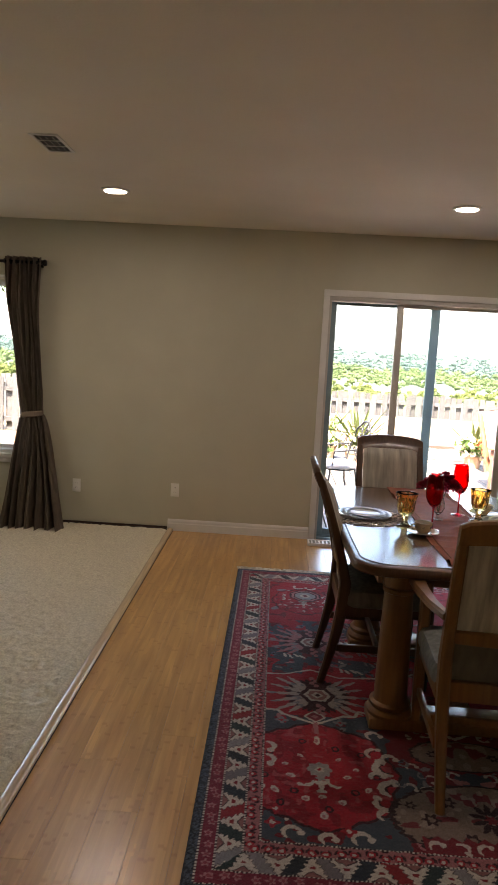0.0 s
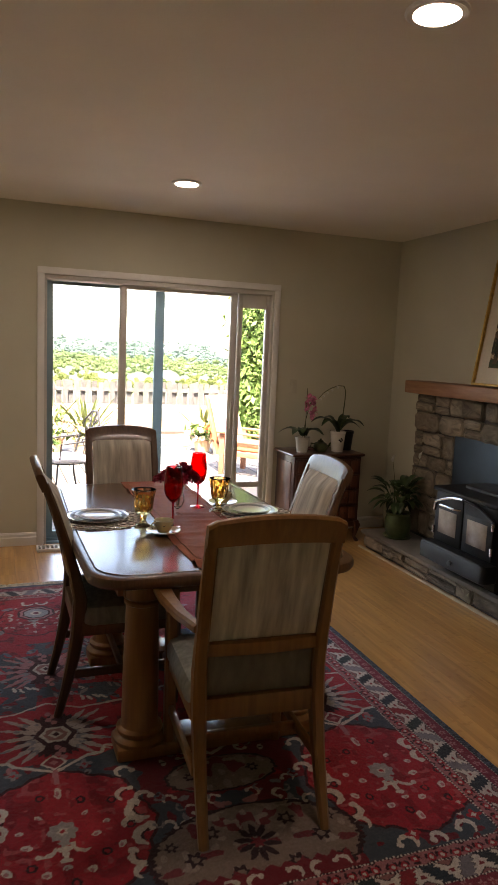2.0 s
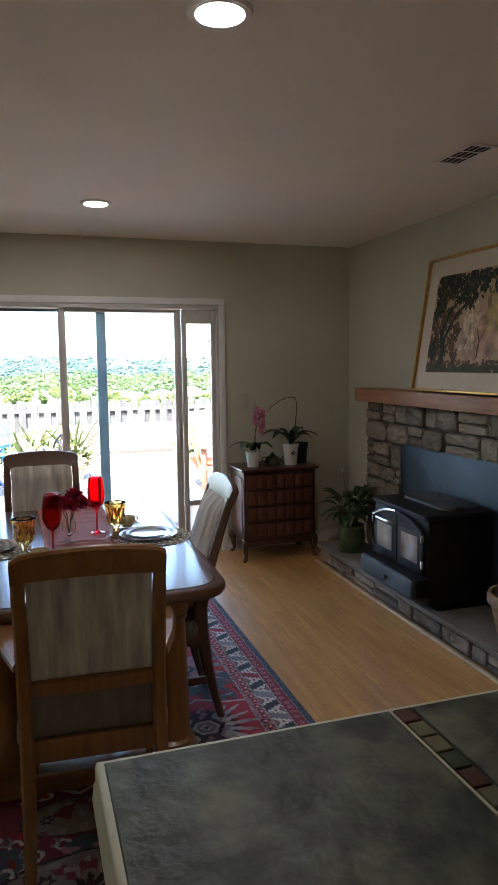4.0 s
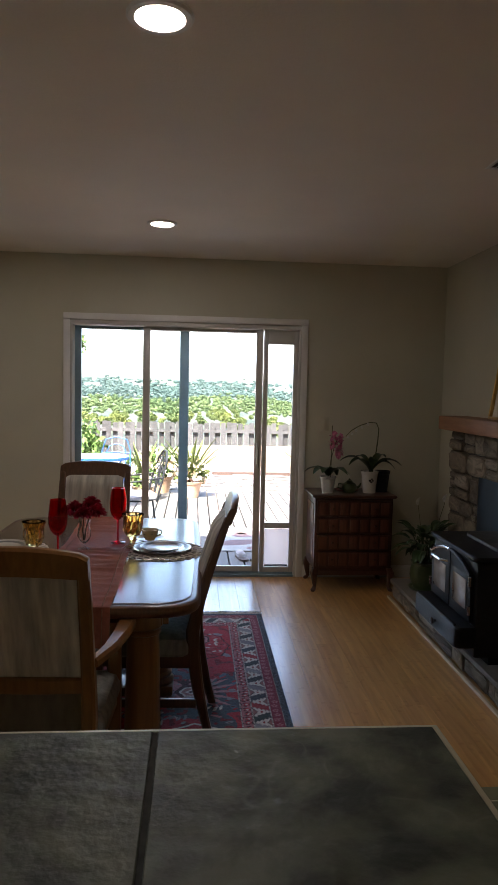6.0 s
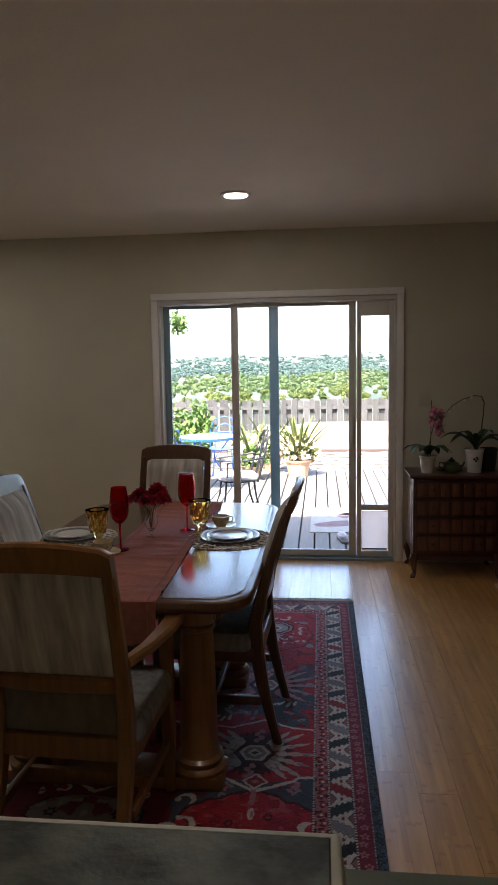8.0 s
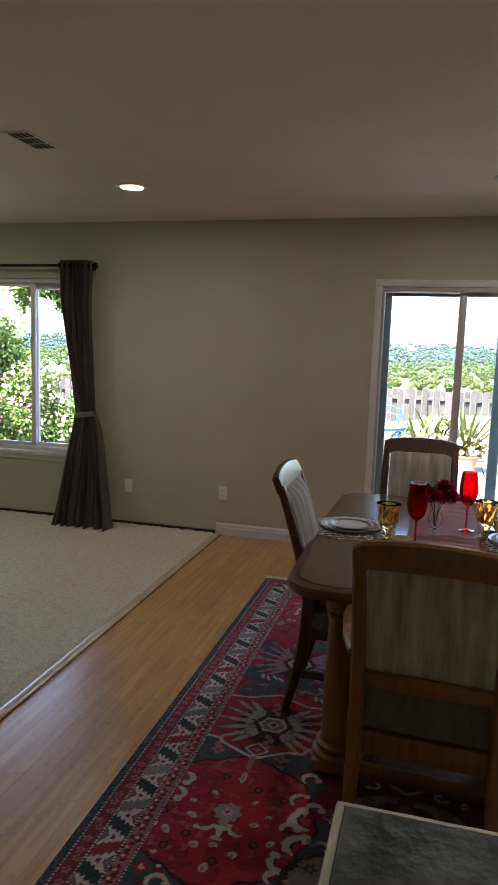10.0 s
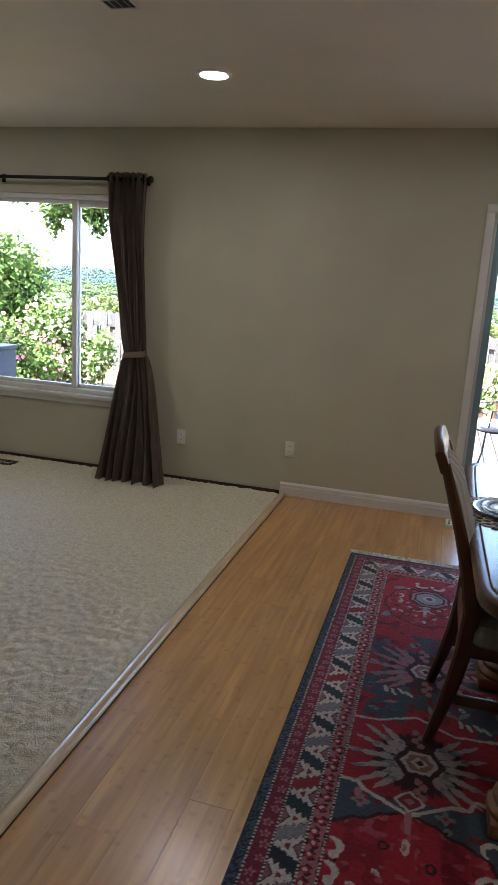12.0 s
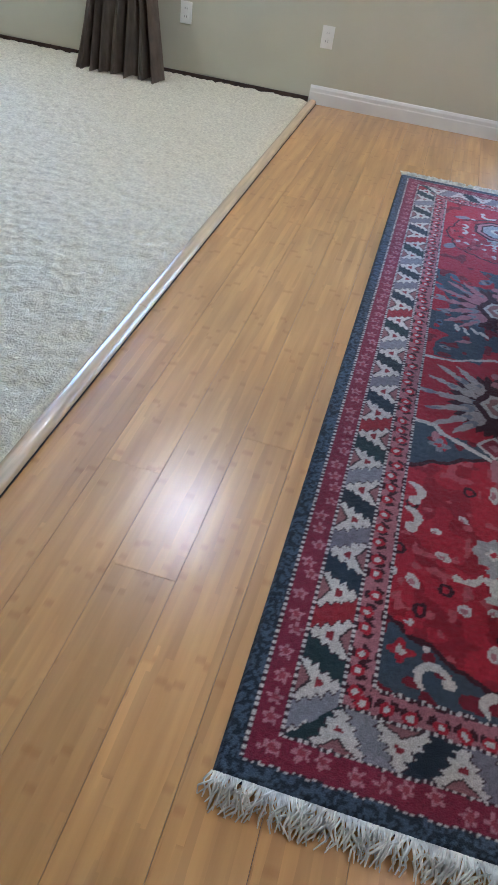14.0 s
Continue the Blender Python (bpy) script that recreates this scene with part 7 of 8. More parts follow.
def terrain():
    xs = np.concatenate([-np.geomspace(1500, 14, 42), np.arange(-13, 13.1, 0.5), np.geomspace(14, 1500, 42)])
    ys = np.concatenate([np.array([-1500, -500, -150, -60, -30, -14]), np.arange(-10, 26, 0.4), np.geomspace(27, 2600, 75)])

    def h(X, Y):
        z = np.full(X.shape, -0.35)
        mound = np.exp(-((Y - 12.5) / 1.6) ** 2) * np.clip((X + 0.6) / 1.5, 0, 1)
        z += 0.36 * mound + 0.05 * vnoise(X * 0.8, Y * 0.8, 41) * (Y > 6)
        z -= 0.75 * np.clip((Y - 13.5) / 1.2, 0, 1)
        far = np.clip((Y - 17) / 60, 0, 1)
        z -= 14 * far ** 1.2
        hill = np.clip((Y - 250) / 900, 0, 1)
        z += hill ** 1.3 * (16 + 14 * vnoise(X / 210 + 9, Y / 260, 42) + 10 * vnoise(X / 60, Y / 80, 43))
        return z
    ob = new("ground", grid_mesh("ground", xs, ys, h, None))
    ob.data.materials.clear()
    m = mat("ground_mix", (0.18, 0.128, 0.072), 0.95, 0, 2.0, 0.15, 0.3, 20, color2=(0.125, 0.088, 0.047))
    nt = m.node_tree
    b = nt.nodes["Principled BSDF"]
    src = b.inputs["Base Color"].links[0].from_socket
    tc = nt.nodes.new("ShaderNodeTexCoord")
    se = nt.nodes.new("ShaderNodeSeparateXYZ")
    nt.links.new(tc.outputs["Object"], se.inputs[0])
    mr = nt.nodes.new("ShaderNodeMapRange")
    mr.inputs["From Min"].default_value, mr.inputs["From Max"].default_value = 15.0, 18.0
    nt.links.new(se.outputs["Y"], mr.inputs[0])
    n1 = nt.nodes.new("ShaderNodeTexNoise")
    n1.inputs["Scale"].default_value, n1.inputs["Detail"].default_value = 0.045, 12
    nt.links.new(tc.outputs["Object"], n1.inputs["Vector"])
    ra = nt.nodes.new("ShaderNodeValToRGB")
    ra.color_ramp.elements[0].position, ra.color_ramp.elements[1].position = 0.38, 0.62
    ra.color_ramp.elements[0].color, ra.color_ramp.elements[1].color = (0.025, 0.040, 0.028, 1), (0.085, 0.10, 0.06, 1)
    nt.links.new(n1.outputs[0], ra.inputs[0])
    mx = nt.nodes.new("ShaderNodeMix")
    mx.data_type = 'RGBA'
    nt.links.new(mr.outputs[0], mx.inputs["Factor"])
    nt.links.new(src, mx.inputs["A"])
    nt.links.new(ra.outputs[0], mx.inputs["B"])
    nt.links.new(mx.outputs["Result"], b.inputs["Base Color"])
    ob.data.materials.append(m)
    tagged(ob, "dry pale yard falling away to wooded hills", "ground", "", "structure")
    return h


ground_h = terrain()
gz = lambda x, y: float(ground_h(np.array([[x]]), np.array([[y]]))[0, 0])


def far_woods():
    r = np.random.RandomState(77)
    bm = B()
    bmesh.ops.create_icosphere(bm, subdivisions=1, radius=1.0)
    bm.verts.index_update()
    ball_v = np.array([v.co[:] for v in bm.verts])
    ball_f = np.array([[v.index for v in f.verts] for f in bm.faces])
    bm.free()
    # wooded slopes that climb away to a far ridge, finer with distance, haze painted in as bluer leaves
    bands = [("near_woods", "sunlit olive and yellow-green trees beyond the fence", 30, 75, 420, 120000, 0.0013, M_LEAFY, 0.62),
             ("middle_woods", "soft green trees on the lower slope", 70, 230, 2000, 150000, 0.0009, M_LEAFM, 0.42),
             ("far_woods", "dark trees covering the far hillside, haze put into their bluish colour", 210, 820, 8000, 200000, 0.0006, M_LEAFHAZE, 0.30)]
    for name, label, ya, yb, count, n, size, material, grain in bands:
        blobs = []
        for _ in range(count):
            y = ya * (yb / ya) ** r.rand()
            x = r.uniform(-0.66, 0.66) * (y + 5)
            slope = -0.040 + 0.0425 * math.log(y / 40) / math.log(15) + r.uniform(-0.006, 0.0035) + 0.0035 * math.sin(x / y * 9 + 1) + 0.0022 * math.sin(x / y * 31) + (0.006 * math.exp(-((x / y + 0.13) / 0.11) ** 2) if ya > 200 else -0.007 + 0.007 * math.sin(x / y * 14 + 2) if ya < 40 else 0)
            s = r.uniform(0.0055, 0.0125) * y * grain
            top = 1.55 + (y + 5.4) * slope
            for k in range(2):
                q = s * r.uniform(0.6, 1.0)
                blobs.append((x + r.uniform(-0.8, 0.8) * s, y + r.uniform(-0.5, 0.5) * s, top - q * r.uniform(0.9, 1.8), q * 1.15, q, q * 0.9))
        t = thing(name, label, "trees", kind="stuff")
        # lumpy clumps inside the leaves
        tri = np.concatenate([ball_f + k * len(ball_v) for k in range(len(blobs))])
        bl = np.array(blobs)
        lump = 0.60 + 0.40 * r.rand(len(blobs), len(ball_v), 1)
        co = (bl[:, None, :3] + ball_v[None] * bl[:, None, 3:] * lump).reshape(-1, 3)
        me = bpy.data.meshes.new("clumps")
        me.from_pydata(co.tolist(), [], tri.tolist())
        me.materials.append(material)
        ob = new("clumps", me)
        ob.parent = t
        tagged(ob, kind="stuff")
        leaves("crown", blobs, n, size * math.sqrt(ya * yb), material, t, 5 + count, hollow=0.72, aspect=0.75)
    t = thing("far_houses", "small pale houses scattered among hillside trees", "houses", kind="stuff")
    walls, roofs = B(), B()
    for _ in range(90):
        y = r.uniform(380, 800)
        x = r.uniform(-0.5, 0.5) * y
        z = 1.55 + y * (-0.040 + 0.0425 * math.log(y / 40) / math.log(15) + r.uniform(-0.004, 0.0045))
        w, d, hh = r.uniform(4, 9), 6, r.uniform(2, 4)
        box(walls, (x - w / 2, y, z - 2.2), (x + w / 2, y + d, z))
        loft(roofs, [[(x - w / 2 - 0.4, y - 0.4, z + 0.02), (x + w / 2 + 0.4, y - 0.4, z + 0.02), (x + w / 2 + 0.4, y + d + 0.4, z + 0.02), (x - w / 2 - 0.4, y + d + 0.4, z + 0.02)], [(x - w / 2 - 0.4, y + d / 2 - 0.1, z + hh * 0.5), (x + w / 2 + 0.4, y + d / 2 - 0.1, z + hh * 0.5), (x + w / 2 + 0.4, y + d / 2 + 0.1, z + hh * 0.5), (x - w / 2 - 0.4, y + d / 2 + 0.1, z + hh * 0.5)]])
    tagged(part("house_walls", walls, M_STUCCO, t, smooth=0), kind="stuff")
    tagged(part("house_roofs", roofs, M_ROOF, t, smooth=0), kind="stuff")


far_woods()


def deck():
    t = thing("deck", "bleached wooden deck boards outside the door", "deck", kind="structure")
    me = link_mesh("board", box(B(), (-0.065, -1.9, -0.02), (0.065, 1.9, 0.02), 0.004, 1), M_DECK)
    r = random.Random(9)
    part("joists", box(B(), (-1.9, 0.2, DZ - 0.30), (6.0, 7.7, DZ - 0.14)), M_DARKW, t, "dark frame under the boards", smooth=0)
    short = link_mesh("board", box(B(), (-0.065, -0.79, -0.02), (0.065, 0.79, 0.02), 0.004, 1), M_DECK)
    for i in range(55):
        x = -1.85 + 0.144 * i
        for mesh, y in ((me, 2.11), (short, 4.806)):
            ob = new("board", mesh)
            ob.parent = t
            ob.matrix_basis = pose(x, y, DZ - 0.02 + r.uniform(-0.0015, 0.0015))


deck()


def yard_fence():
    def run(label, x0, x1, y0, y1, top, height, pitch, rails_sgn):
        f = thing("fence", label, "fence")
        L = math.hypot(x1 - x0, y1 - y0)
        ang = math.degrees(math.atan2(y1 - y0, x1 - x0))
        me = link_mesh("board", loft(B(), [[(-0.072, y, 0), (0.072, y, 0), (0.072, y, height - 0.02), (0.05, y, height), (-0.05, y, height), (-0.072, y, height - 0.02)] for y in (-0.01, 0.01)]), M_FENCE, 0)
        r = random.Random(int(L * 10))
        n = int(L / pitch)
        f.matrix_basis = pose(x0, y0, top - height, 0, 0, ang)
        for i in range(n):
            ob = new("board", me)
            ob.parent = f
            ob.matrix_basis = pose(i * pitch, 0.05 if i % 2 else -0.05, r.uniform(-0.03, 0.03), 0, r.uniform(-1, 1), 0)
        for z in (0.25, height - 0.28):
            part("rail", box(B(), (-0.1, -0.036, z), (L, 0.036, z + 0.09)), M_FENCE, f, smooth=0)
        for i in range(int(L / 2.4) + 1):
            part("post", box(B(), (i * 2.4 - 0.045, -0.036 + 0.075, -0.2), (i * 2.4 + 0.045, 0.036 + 0.08, height + 0.03), 0.005, 1), M_FENCE, f)
    run("weathered grey board fence along the far edge of the yard", -9.0, 16.0, 14.6, 14.6, 0.52, 1.5, 0.165, 1)
    run("weathered grey board fence beside the garden bushes", -7.9, -3.6, 8.3, 7.9, 0.78, 1.15, 0.165, 1)


yard_fence()


def bush(name, label, blobs, n, size, material, seed, flowers=0, fm=None, trunk=None):
    t = thing(name, label, "tree" if trunk else "bush")
    leaves("crown", blobs, n, size, material, t, seed, hollow=0.35)
    if flowers:
        leaves("flowers", [(b[0], b[1], b[2] + b[5] * 0.15, b[3] * 1.06, b[4] * 1.06, b[5] * 1.02) for b in blobs], flowers, size * 0.9, fm, t, seed + 50, hollow=0.9, aspect=0.9)
    bm = B()
    for b in (blobs[:6] if not trunk else []):
        tube(bm, [(b[0], b[1], gz(b[0], b[1]) - 0.05 if b[1] > 7.7 or b[0] < -1.9 else DZ), (b[0] + 0.03, b[1], b[2])], [0.02, 0.008], 6)
    if trunk:
        for pts, rad in trunk:
            tube(bm, pts, rad, 8)
    part("trunk" if trunk else "branches", bm, M_BARK, t)
    return t


def potted(x, y, r, h, label, blobs, n, size, leafm, seed, flowers, fm, spikes=0):
    p = thing("clay_pot", "round clay garden pot on the deck", "flower pot", pose(x, y, DZ), "garden pots")
    part("pot", lathe(B(), pot_prof(r * 0.75, r, h, 0.015, 0.02), 24), M_CLAY, p)
    t = thing("potted_flowers", label, "potted plant", pose(x, y, DZ + h * 0.8))
    part("soil", lathe(B(), [(0, 0.001), (r * 0.86, 0.001), (r * 0.86, 0.02), (0, 0.03)], 16), M_SOIL, t)
    leaves("foliage", blobs, n, size, leafm, t, seed, hollow=0.2)
    leaves("flowers", blobs, flowers, size * 1.1, fm, t, seed + 9, hollow=0.8, aspect=0.9)
    if spikes:
        rr = random.Random(seed)
        for i in range(spikes):
            a, l, z = rr.uniform(0, 6.28), rr.uniform(0.2, 0.5), rr.uniform(0.35, 0.75)
            part("blade_leaf", blade(B(), (0, 0, 0.02), (l * math.cos(a), l * math.sin(a), z), 0.05, 0.05, 8, 0.3), M_LEAFY, t)


potted(0.97, 4.9, 0.19, 0.24, "flowering plant with spiky leaves in a clay pot", [(0, 0, 0.22, 0.24, 0.22, 0.22), (0.15, 0.05, 0.15, 0.16, 0.2, 0.16)], 650, 0.04, M_LEAFY, 3, 200, M_FLOWER, 26)
potted(0.50, 5.35, 0.20, 0.25, "flowering garden plant in a clay pot", [(0, 0, 0.25, 0.38, 0.3, 0.28), (-0.35, 0, 0.18, 0.3, 0.25, 0.22)], 1000, 0.05, M_LEAFO, 4, 170, M_FLOWER, 10)
potted(0.30, 4.6, 0.15, 0.2, "low leafy plant in a clay pot", [(0, 0, 0.18, 0.28, 0.25, 0.2)], 700, 0.045, M_LEAFO, 14, 60, M_FLOWER, 8)
potted(3.12, 5.0, 0.18, 0.22, "leafy plant with orange flowers in a clay pot", [(0, 0, 0.26, 0.25, 0.25, 0.25)], 800, 0.045, M_LEAFO, 5, 120, M_ORANGE, 0)
potted(2.90, 5.4, 0.15, 0.2, "low flowering plant in a clay pot", [(0, 0, 0.2, 0.3, 0.28, 0.2)], 700, 0.045, M_LEAFO, 6, 120, M_FLOWER, 6)


def iron_chair(x, y, rz):
    t = thing("iron_chair", "wrought iron patio chair with a grey cushion", "patio chair", pose(x, y, DZ, 0, 0, rz))
    part("seat_ring", tube(B(), [(0.21 * math.cos(a), 0.21 * math.sin(a), 0.43) for a in np.linspace(0, 6.2832, 25)], 0.009, 8), M_IRON, t)
    part("cushion", slab(B(), outline(0.215, 0.215, 0.09, 6), [(0.012, 0.44), (0.0, 0.452), (0.0, 0.478), (0.02, 0.495)]), M_CUSH, t, "flat grey seat cushion")
    for sx, sy in [(-1, -1), (1, -1), (-1, 1), (1, 1)]:
        part("leg", tube(B(), [(sx * 0.15, sy * 0.15, 0.425), (sx * 0.17, sy * 0.17, 0.25), (sx * 0.21, sy * 0.23, 0.06), (sx * 0.24, sy * 0.28, 0.0)], 0.010, 7), M_IRON, t)
    part("back_hoop", tube(B(), [(-0.20, 0.18, 0.42), (-0.21, 0.24, 0.65), (-0.17, 0.30, 0.86), (-0.06, 0.33, 0.95), (0.06, 0.33, 0.95), (0.17, 0.30, 0.86), (0.21, 0.24, 0.65), (0.20, 0.18, 0.42)], 0.012, 8), M_IRON, t)
    for s in (-1, 1):
        for k, (cz, r) in enumerate([(0.60, 0.06), (0.74, 0.05), (0.85, 0.035)]):
            part("scroll", tube(B(), [(s * (0.07 + r * (1 - 0.09 * i) * math.cos(0.7 * i)), 0.24 + (cz - 0.6) * 0.25, cz + r * (1 - 0.09 * i) * math.sin(0.7 * i)) for i in range(11)], 0.008, 5), M_IRON, t)
        part("back_rod", tube(B(), [(s * 0.02, 0.19, 0.43), (s * 0.02, 0.26, 0.7), (s * 0.05, 0.33, 0.94)], 0.008, 6), M_IRON, t)
        part("arm", tube(B(), [(s * 0.205, 0.25, 0.68), (s * 0.25, 0.05, 0.66), (s * 0.24, -0.15, 0.64), (s * 0.19, -0.15, 0.43)], 0.010, 7), M_IRON, t)


iron_chair(0.41, 2.02, -72)


def bistro(x, y):
    t = thing("bistro_table", "blue metal bistro table on the deck", "patio table", pose(x, y, DZ))
    # sun on the blue top is put into its pale colour
    part("top", lathe(B(), [(0, 0.69), (0.37, 0.69), (0.375, 0.70), (0.37, 0.712), (0, 0.712)], 36), mat("sunlit_blue_top", (0.55, 0.60, 0.66), 0.3, 0, 10, 0.05), t, "blue top with sunlight painted in as a pale tone")
    part("rim", lathe(B(), [(0.366, 0.67), (0.376, 0.67), (0.379, 0.70), (0.3765, 0.708)], 36), M_BLUE, t)
    for k in range(3):
        a = k * 2.094 + 0.4
        part("leg", tube(B(), [(0.32 * math.cos(a), 0.32 * math.sin(a), 0.675), (0.1 * math.cos(a), 0.1 * math.sin(a), 0.4), (0.34 * math.cos(a), 0.34 * math.sin(a), 0.0)], 0.011, 8), M_BLUE, t)
    for cx, cy, rz in [(x + 0.10, y + 0.78, 0), (x - 0.5, y - 0.62, 215)]:
        c = thing("bistro_chair", "blue metal garden chair beside the table", "patio chair", pose(cx, cy, DZ, 0, 0, rz), "blue chairs")
        part("seat", lathe(B(), [(0, 0.44), (0.20, 0.44), (0.205, 0.45), (0.2, 0.458), (0, 0.455)], 28), M_BLUE, c)
        for sx, sy in [(-1, -1), (1, -1), (-1, 1), (1, 1)]:
            part("leg", tube(B(), [(sx * 0.14, sy * 0.14, 0.44), (sx * 0.19, sy * 0.2, 0.0)], 0.010, 7), M_BLUE, c)
        for q, hh in ((0.21, 0.90), (0.14, 0.80)):
            part("back_hoop", tube(B(), [(-q, 0.17, 0.44), (-q, 0.21, 0.68), (-q * 0.75, 0.225, hh - 0.04), (0, 0.235, hh), (q * 0.75, 0.225, hh - 0.04), (q, 0.21, 0.68), (q, 0.17, 0.44)], 0.009, 8), M_BLUE, c)
        part("back_rail", tube(B(), [(-0.205, 0.205, 0.66), (0, 0.225, 0.67), (0.205, 0.205, 0.66)], 0.008, 7), M_BLUE, c)


bistro(-0.22, 3.85)


def door_mat():
    t = thing("door_mat", "grey outdoor mat with mauve leaf shapes", "door mat", pose(1.60, 1.95, DZ + 0.002))
    part("base", box(B(), (-0.40, -0.58, 0.0), (0.40, 0.58, 0.010), 0.003), mat("mat_grey", (0.27, 0.275, 0.265), 0.9, 0, 60, 0.15, 0.3, 200), t)
    mauve = mat("mat_mauve", (0.135, 0.085, 0.09), 0.9, 0, 40, 0.2)
    for a, b, w in [((-0.35, -0.3), (0.25, -0.1), 0.25), ((-0.1, 0.1), (0.35, 0.4), 0.25), ((-0.36, 0.45), (0.05, 0.2), 0.2), ((0.0, -0.5), (0.36, -0.35), 0.16)]:
        part("leaf_shape", blade(B(), (a[0], a[1], 0.0105), (b[0], b[1], 0.0105), w, 0, 8, 0.0), mauve, t)
    for x, rz in [(1.52, 12), (1.66, -14)]:
        s = thing("slipper", "worn grey slip-on shoe on the deck", "shoe", pose(x, 1.08, DZ + 0.001, 0, 0, rz), "pair of shoes")
        part("sole", slab(B(), outline(0.045, 0.13, 0.044, 6), [(0.0, 0.0), (0.0, 0.018), (0.004, 0.02)]), M_DARKW, s)
        part("upper", slab(B(), outline(0.044, 0.075, 0.043, 6), [(0.0, 0.0205), (0.002, 0.045), (0.02, 0.066), (0.035, 0.07)], (0, 0.05)), M_CUSH, s)


door_mat()


def lounge_chair(x, y, rz):
    t = thing("deck_chair", "redwood deck chair with orange and white cushions", "patio chair", pose(x, y, DZ, 0, 0, rz))
    for s in (-1, 1):
        part("side_rail", box(B(), (s * 0.29 - 0.02, -0.35, 0.26), (s * 0.29 + 0.02, 0.35, 0.33), 0.005), M_REDWOOD, t)
        part("front_leg", box(B(), (s * 0.29 - 0.025, -0.37, 0.0), (s * 0.29 + 0.025, -0.30, 0.56), 0.005), M_REDWOOD, t)
        part("back_leg", box(B(), (s * 0.29 - 0.025, 0.26, 0.0), (s * 0.29 + 0.025, 0.33, 0.56), 0.005), M_REDWOOD, t)
        part("armrest", box(B(), (s * 0.31 - 0.05, -0.40, 0.56), (s * 0.31 + 0.05, 0.36, 0.585), 0.006), M_REDWOOD, t)
    part("seat_cushion", box(B(), (-0.265, -0.34, 0.33), (0.265, 0.28, 0.44), 0.03, 3), M_ORANGE, t)
    part("back_cushion", box(B(), (-0.265, -0.055, -0.02), (0.265, 0.055, 0.64), 0.03, 3, pose(0, 0.33, 0.43, -16)), mat("white_cushion", (0.70, 0.62, 0.55), 0.9, 0, 6, 0.1, color2=(0.62, 0.30, 0.22)), t, "pale patterned back cushion")
    part("back_frame", box(B(), (-0.30, 0.06, -0.15), (0.30, 0.09, 0.66), 0.006, 2, pose(0, 0.335, 0.43, -16)), M_REDWOOD, t)


lounge_chair(3.0, 3.35, 40)
bush("ivy_tree", "tall tree thick with bright climbing ivy", [(4.1, 5.9, 0.9, 0.65, 0.5, 1.0), (4.05, 5.9, 2.0, 0.62, 0.5, 1.0), (4.25, 6.0, 3.0, 0.8, 0.7, 0.9), (4.0, 6.0, 3.9, 0.8, 0.7, 0.8), (3.8, 6.0, 0.2, 0.45, 0.4, 0.5)], 16000, 0.06, M_LEAFO, 8, trunk=[([(4.3, 6, -0.4), (4.25, 6, 1.5), (4.35, 6, 3.2), (4.3, 6.1, 4.4)], [0.16, 0.13, 0.10, 0.04]), ([(4.3, 6, 2.6), (4.8, 6.1, 3.5)], [0.07, 0.03]), ([(4.3, 6, 2.8), (3.8, 6, 3.8)], [0.06, 0.03])])

# garden outside the window
bush("round_bush", "large rounded green bush in the garden", [(-7.3, 5.2, 1.5, 0.75, 0.8, 0.65), (-7.0, 5.4, 1.1, 0.6, 0.6, 0.6), (-7.9, 5.3, 1.2, 0.8, 0.8, 0.9), (-7.2, 5.3, 0.5, 0.7, 0.7, 0.7)], 16000, 0.05, M_LEAFO, 11)
bush("rose_bush", "sunlit rose bush with pale flowers", [(-6.25, 5.0, 0.30, 0.55, 0.5, 0.62), (-5.80, 5.2, 0.10, 0.45, 0.45, 0.50), (-6.15, 5.1, 0.75, 0.42, 0.45, 0.42), (-5.45, 5.3, 0.30, 0.22, 0.3, 0.40)], 11000, 0.036, M_LEAFO, 12, 700, M_FLOWER)
bush("pink_bush", "low bush with pink and cream flowers", [(-6.5, 4.0, 0.45, 0.5, 0.45, 0.40), (-6.0, 4.2, 0.15, 0.45, 0.4, 0.40)], 6500, 0.038, M_LEAFO, 13, 180, M_PINK)
bush("overhanging_tree", "tree with feathery leaves hanging past the window", [(-3.9, 1.9, 2.28, 0.55, 0.3, 0.20), (-3.35, 1.8, 2.30, 0.4, 0.3, 0.15), (-4.6, 2.0, 2.4, 0.5, 0.4, 0.2), (-3.10, 1.9, 2.12, 0.14, 0.2, 0.20), (-4.25, 1.9, 2.02, 0.10, 0.14, 0.20), (-3.75, 1.9, 2.02, 0.12, 0.12, 0.14), (-0.40, 3.05, 2.06, 0.13, 0.2, 0.16), (-2.2, 2.6, 3.3, 1.2, 0.6, 0.3), (-4.0, 1.9, 2.15, 0.5, 0.2, 0.12), (-3.4, 1.85, 2.18, 0.35, 0.2, 0.10)], 9000, 0.036, M_LEAFO, 15, trunk=[([(-7.9, 2.6, -0.4), (-7.8, 2.6, 1.6), (-7.2, 2.5, 2.7), (-5.5, 2.2, 3.0), (-3.5, 2.0, 2.75)], [0.14, 0.12, 0.09, 0.05, 0.012]), ([(-5.5, 2.2, 3.0), (-2.5, 2.6, 3.35), (-0.9, 3.0, 2.75), (-0.4, 3.05, 2.1)], [0.05, 0.03, 0.015, 0.005])])
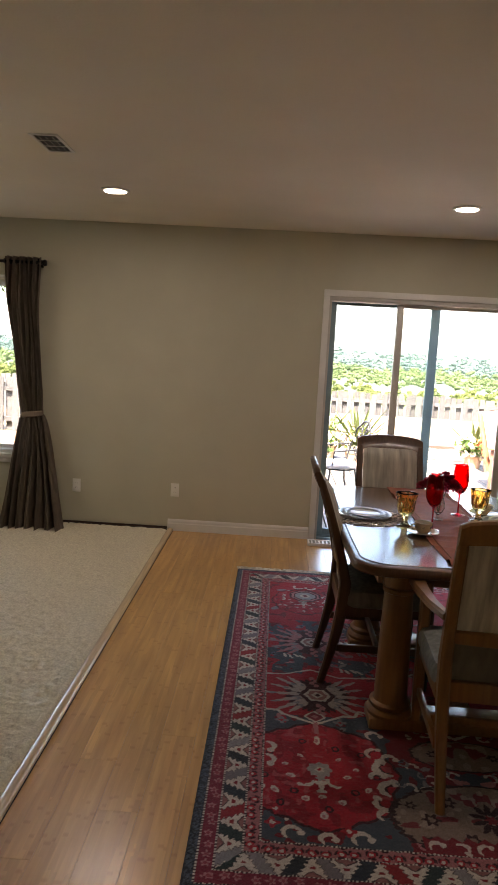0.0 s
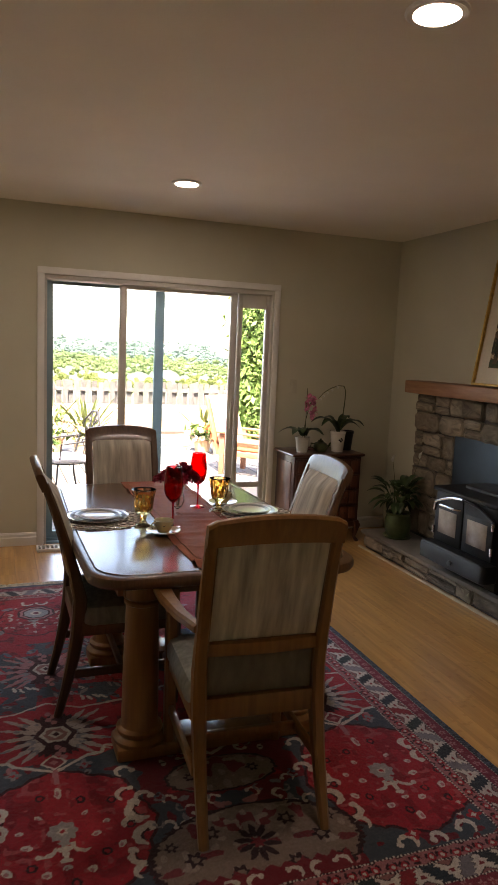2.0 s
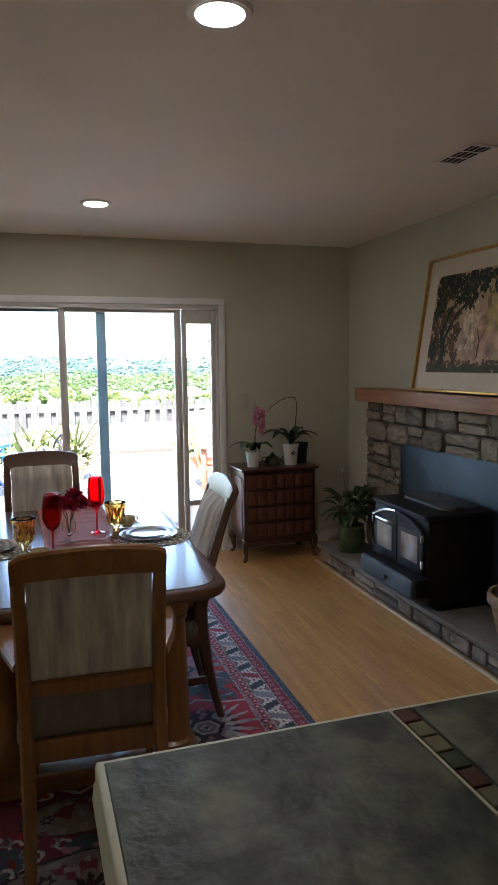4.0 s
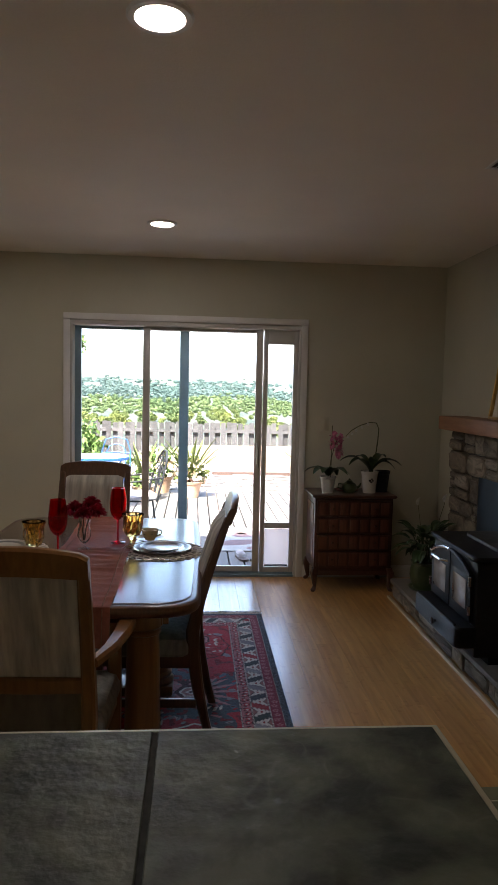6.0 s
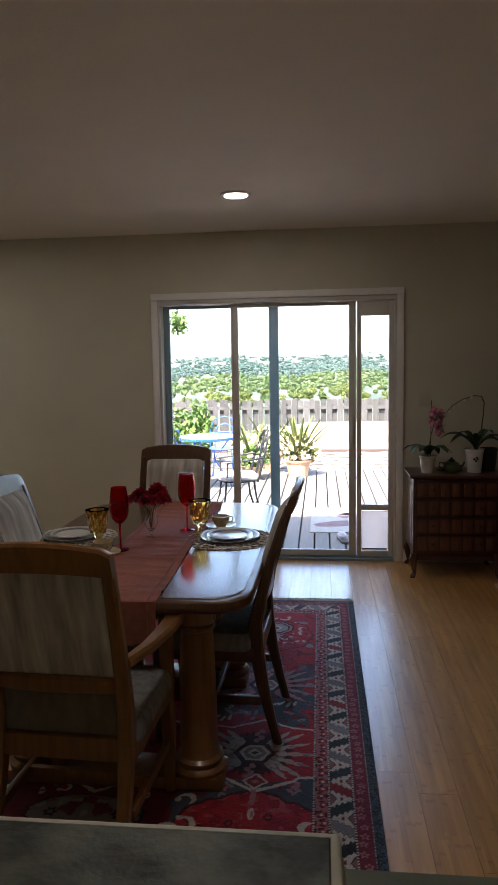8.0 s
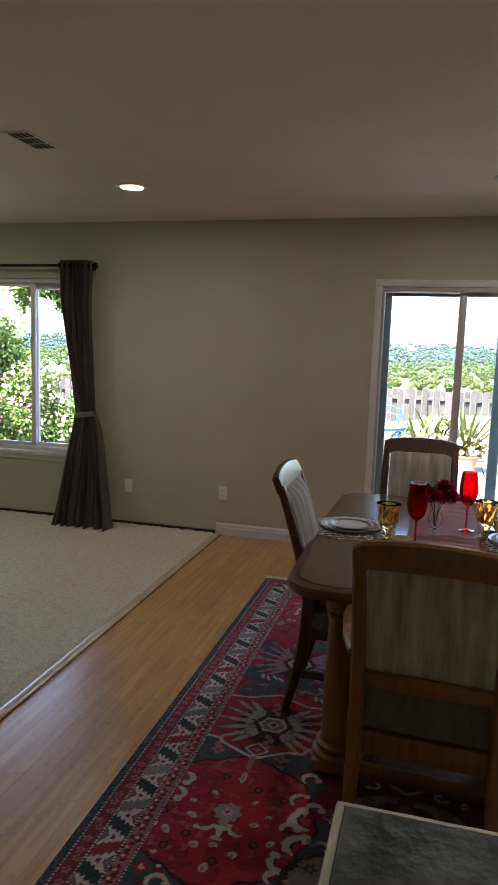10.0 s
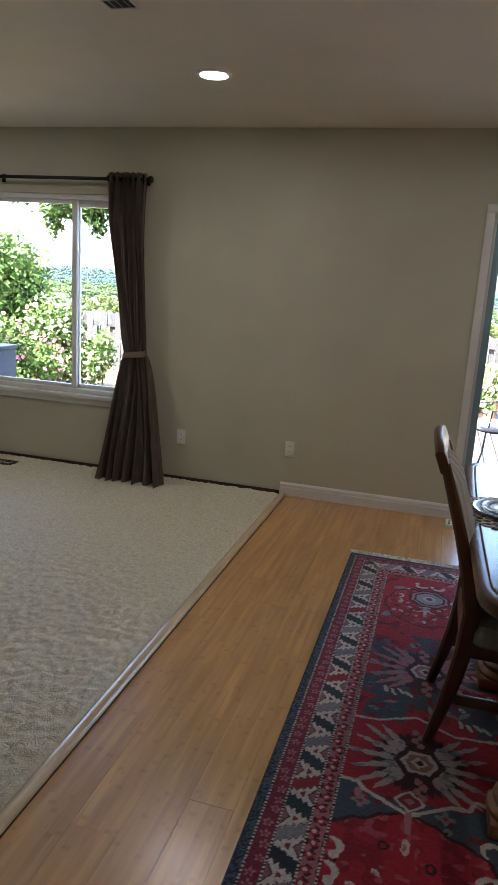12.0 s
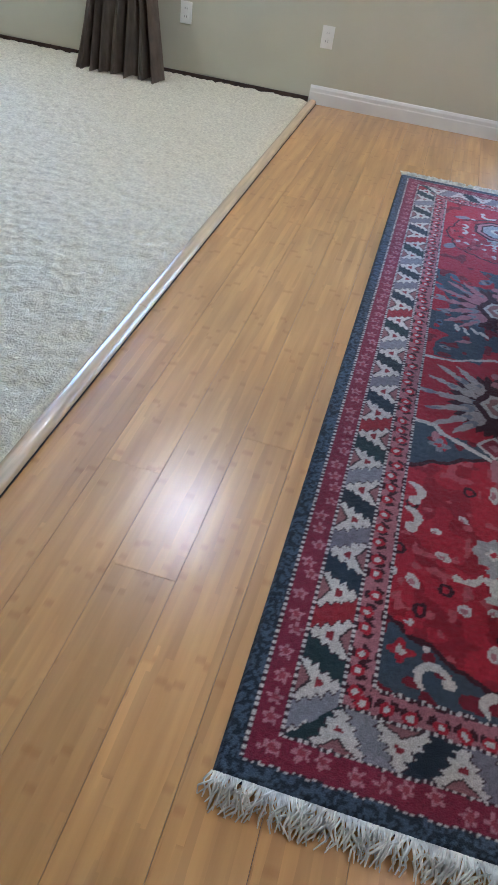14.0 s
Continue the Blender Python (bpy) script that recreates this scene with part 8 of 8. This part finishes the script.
def flagstones():
    """Uneven grey stones bedded in pale sand between the deck and its timber edging."""
    t = thing("flagstone_patio", "grey flagstones bedded in pale sand beyond the deck boards", "paving", kind="structure")
    part("sand_bed", box(B(), (-1.9, 5.602, DZ - 0.135), (6.0, 7.828, DZ - 0.03)), mat("sand", (0.26, 0.215, 0.165), 0.95, 0, 30, 0.15, 0.3, 80), t, "pale sand between the stones", smooth=0)
    stone = mat("flagstone", (0.105, 0.096, 0.09), 0.9, 0, 9, 0.25, 0.4, 30, rand=0.3)
    r = random.Random(23)
    for a in range(13):
        for b in range(5):
            x, y = -1.5 + 0.58 * a + 0.25 * (b % 2) + r.uniform(-0.07, 0.07), 5.86 + 0.43 * b + r.uniform(-0.05, 0.05)
            n, a0 = r.choice([5, 6, 7]), r.uniform(0, 6)
            rad = [r.uniform(0.15, 0.24) for _ in range(n)]
            lp = lambda f, h: [(x + f * 1.25 * q * math.cos(a0 + 6.2832 * i / n), y + f * 0.9 * q * math.sin(a0 + 6.2832 * i / n), DZ + h) for i, q in enumerate(rad)]
            part("flagstone", loft(B(), [lp(1, -0.029), lp(1, -0.012), lp(0.95, -0.004)]), stone, t)
    part("edging", box(B(), (-1.9, 7.83, -0.42), (6.0, 7.90, DZ + 0.03), 0.006), M_DARKW, t, "dark timber edging at the end of the patio")


flagstones()
bush("climbing_shrub", "green climbing shrub beside the patio", [(-0.75, 6.2, 0.45, 0.3, 0.3, 0.5), (-1.1, 6.4, 0.3, 0.4, 0.3, 0.5)], 1500, 0.06, M_LEAFO, 16)


def garden_unit():
    t = thing("garden_unit", "grey-blue metal outdoor unit with a slatted side", "utility unit", pose(-5.86, 2.35, -0.43))
    part("cabinet", box(B(), (-0.55, -0.4, 0.0), (0.55, 0.4, 0.98), 0.015), M_ACBOX, t)
    part("lid", box(B(), (-0.57, -0.42, 0.981), (0.57, 0.42, 1.03), 0.012), M_ACBOX, t)
    # flat near-black sheet painted as the shade behind the slats
    part("grille_shade_sheet", box(B(), (-0.42, -0.404, 0.16), (0.36, -0.4005, 0.86)), M_SLOT, t)
    for i in range(16):
        part("slat", box(B(), (-0.41 + 0.048 * i, -0.412, 0.16), (-0.392 + 0.048 * i, -0.4045, 0.86)), M_ACBOX, t)


garden_unit()


# ---- floor boards, last ----
def floor():
    f = thing("floor", "honey bamboo plank floor", "floor", kind="structure")
    w = 0.1397
    r = random.Random(17)
    meshes = {}
    joints = {0: -2.05, 1: -3.35, 2: -3.63, 3: -3.15, 4: -2.6}
    i = 0
    x = -1.1505
    while x < WX1 - 0.01:
        x1 = min(x + (w if i else 0.1525), WX1)
        y = joints.get(i, -r.uniform(1.2, 3.2))
        cuts = [0.0]
        while y < -0.3:
            y += 1.83
        y -= 1.83
        while y > WY0 + 0.2:
            cuts.append(y)
            y -= 1.83
        cuts.append(WY0)
        for a, b in zip(cuts, cuts[1:]):
            wd, ln = x1 - x, a - b
            key = (round(wd, 3), round(ln, 2))
            if key not in meshes:
                meshes[key] = link_mesh("plank", loft(B(), [[(-wd / 2 + d, -ln / 2 + d, z), (wd / 2 - d, -ln / 2 + d, z), (wd / 2 - d, ln / 2 - d, z), (-wd / 2 + d, ln / 2 - d, z)] for d, z in [(0.0005, -0.013), (0.0005, 0.0)]]), M_BAMBOO, 0)
            ob = new("plank", meshes[key])
            ob.parent = f
            ob.matrix_basis = pose((x + x1) / 2, (a + b) / 2, 0)
        x = x1
        i += 1


floor()
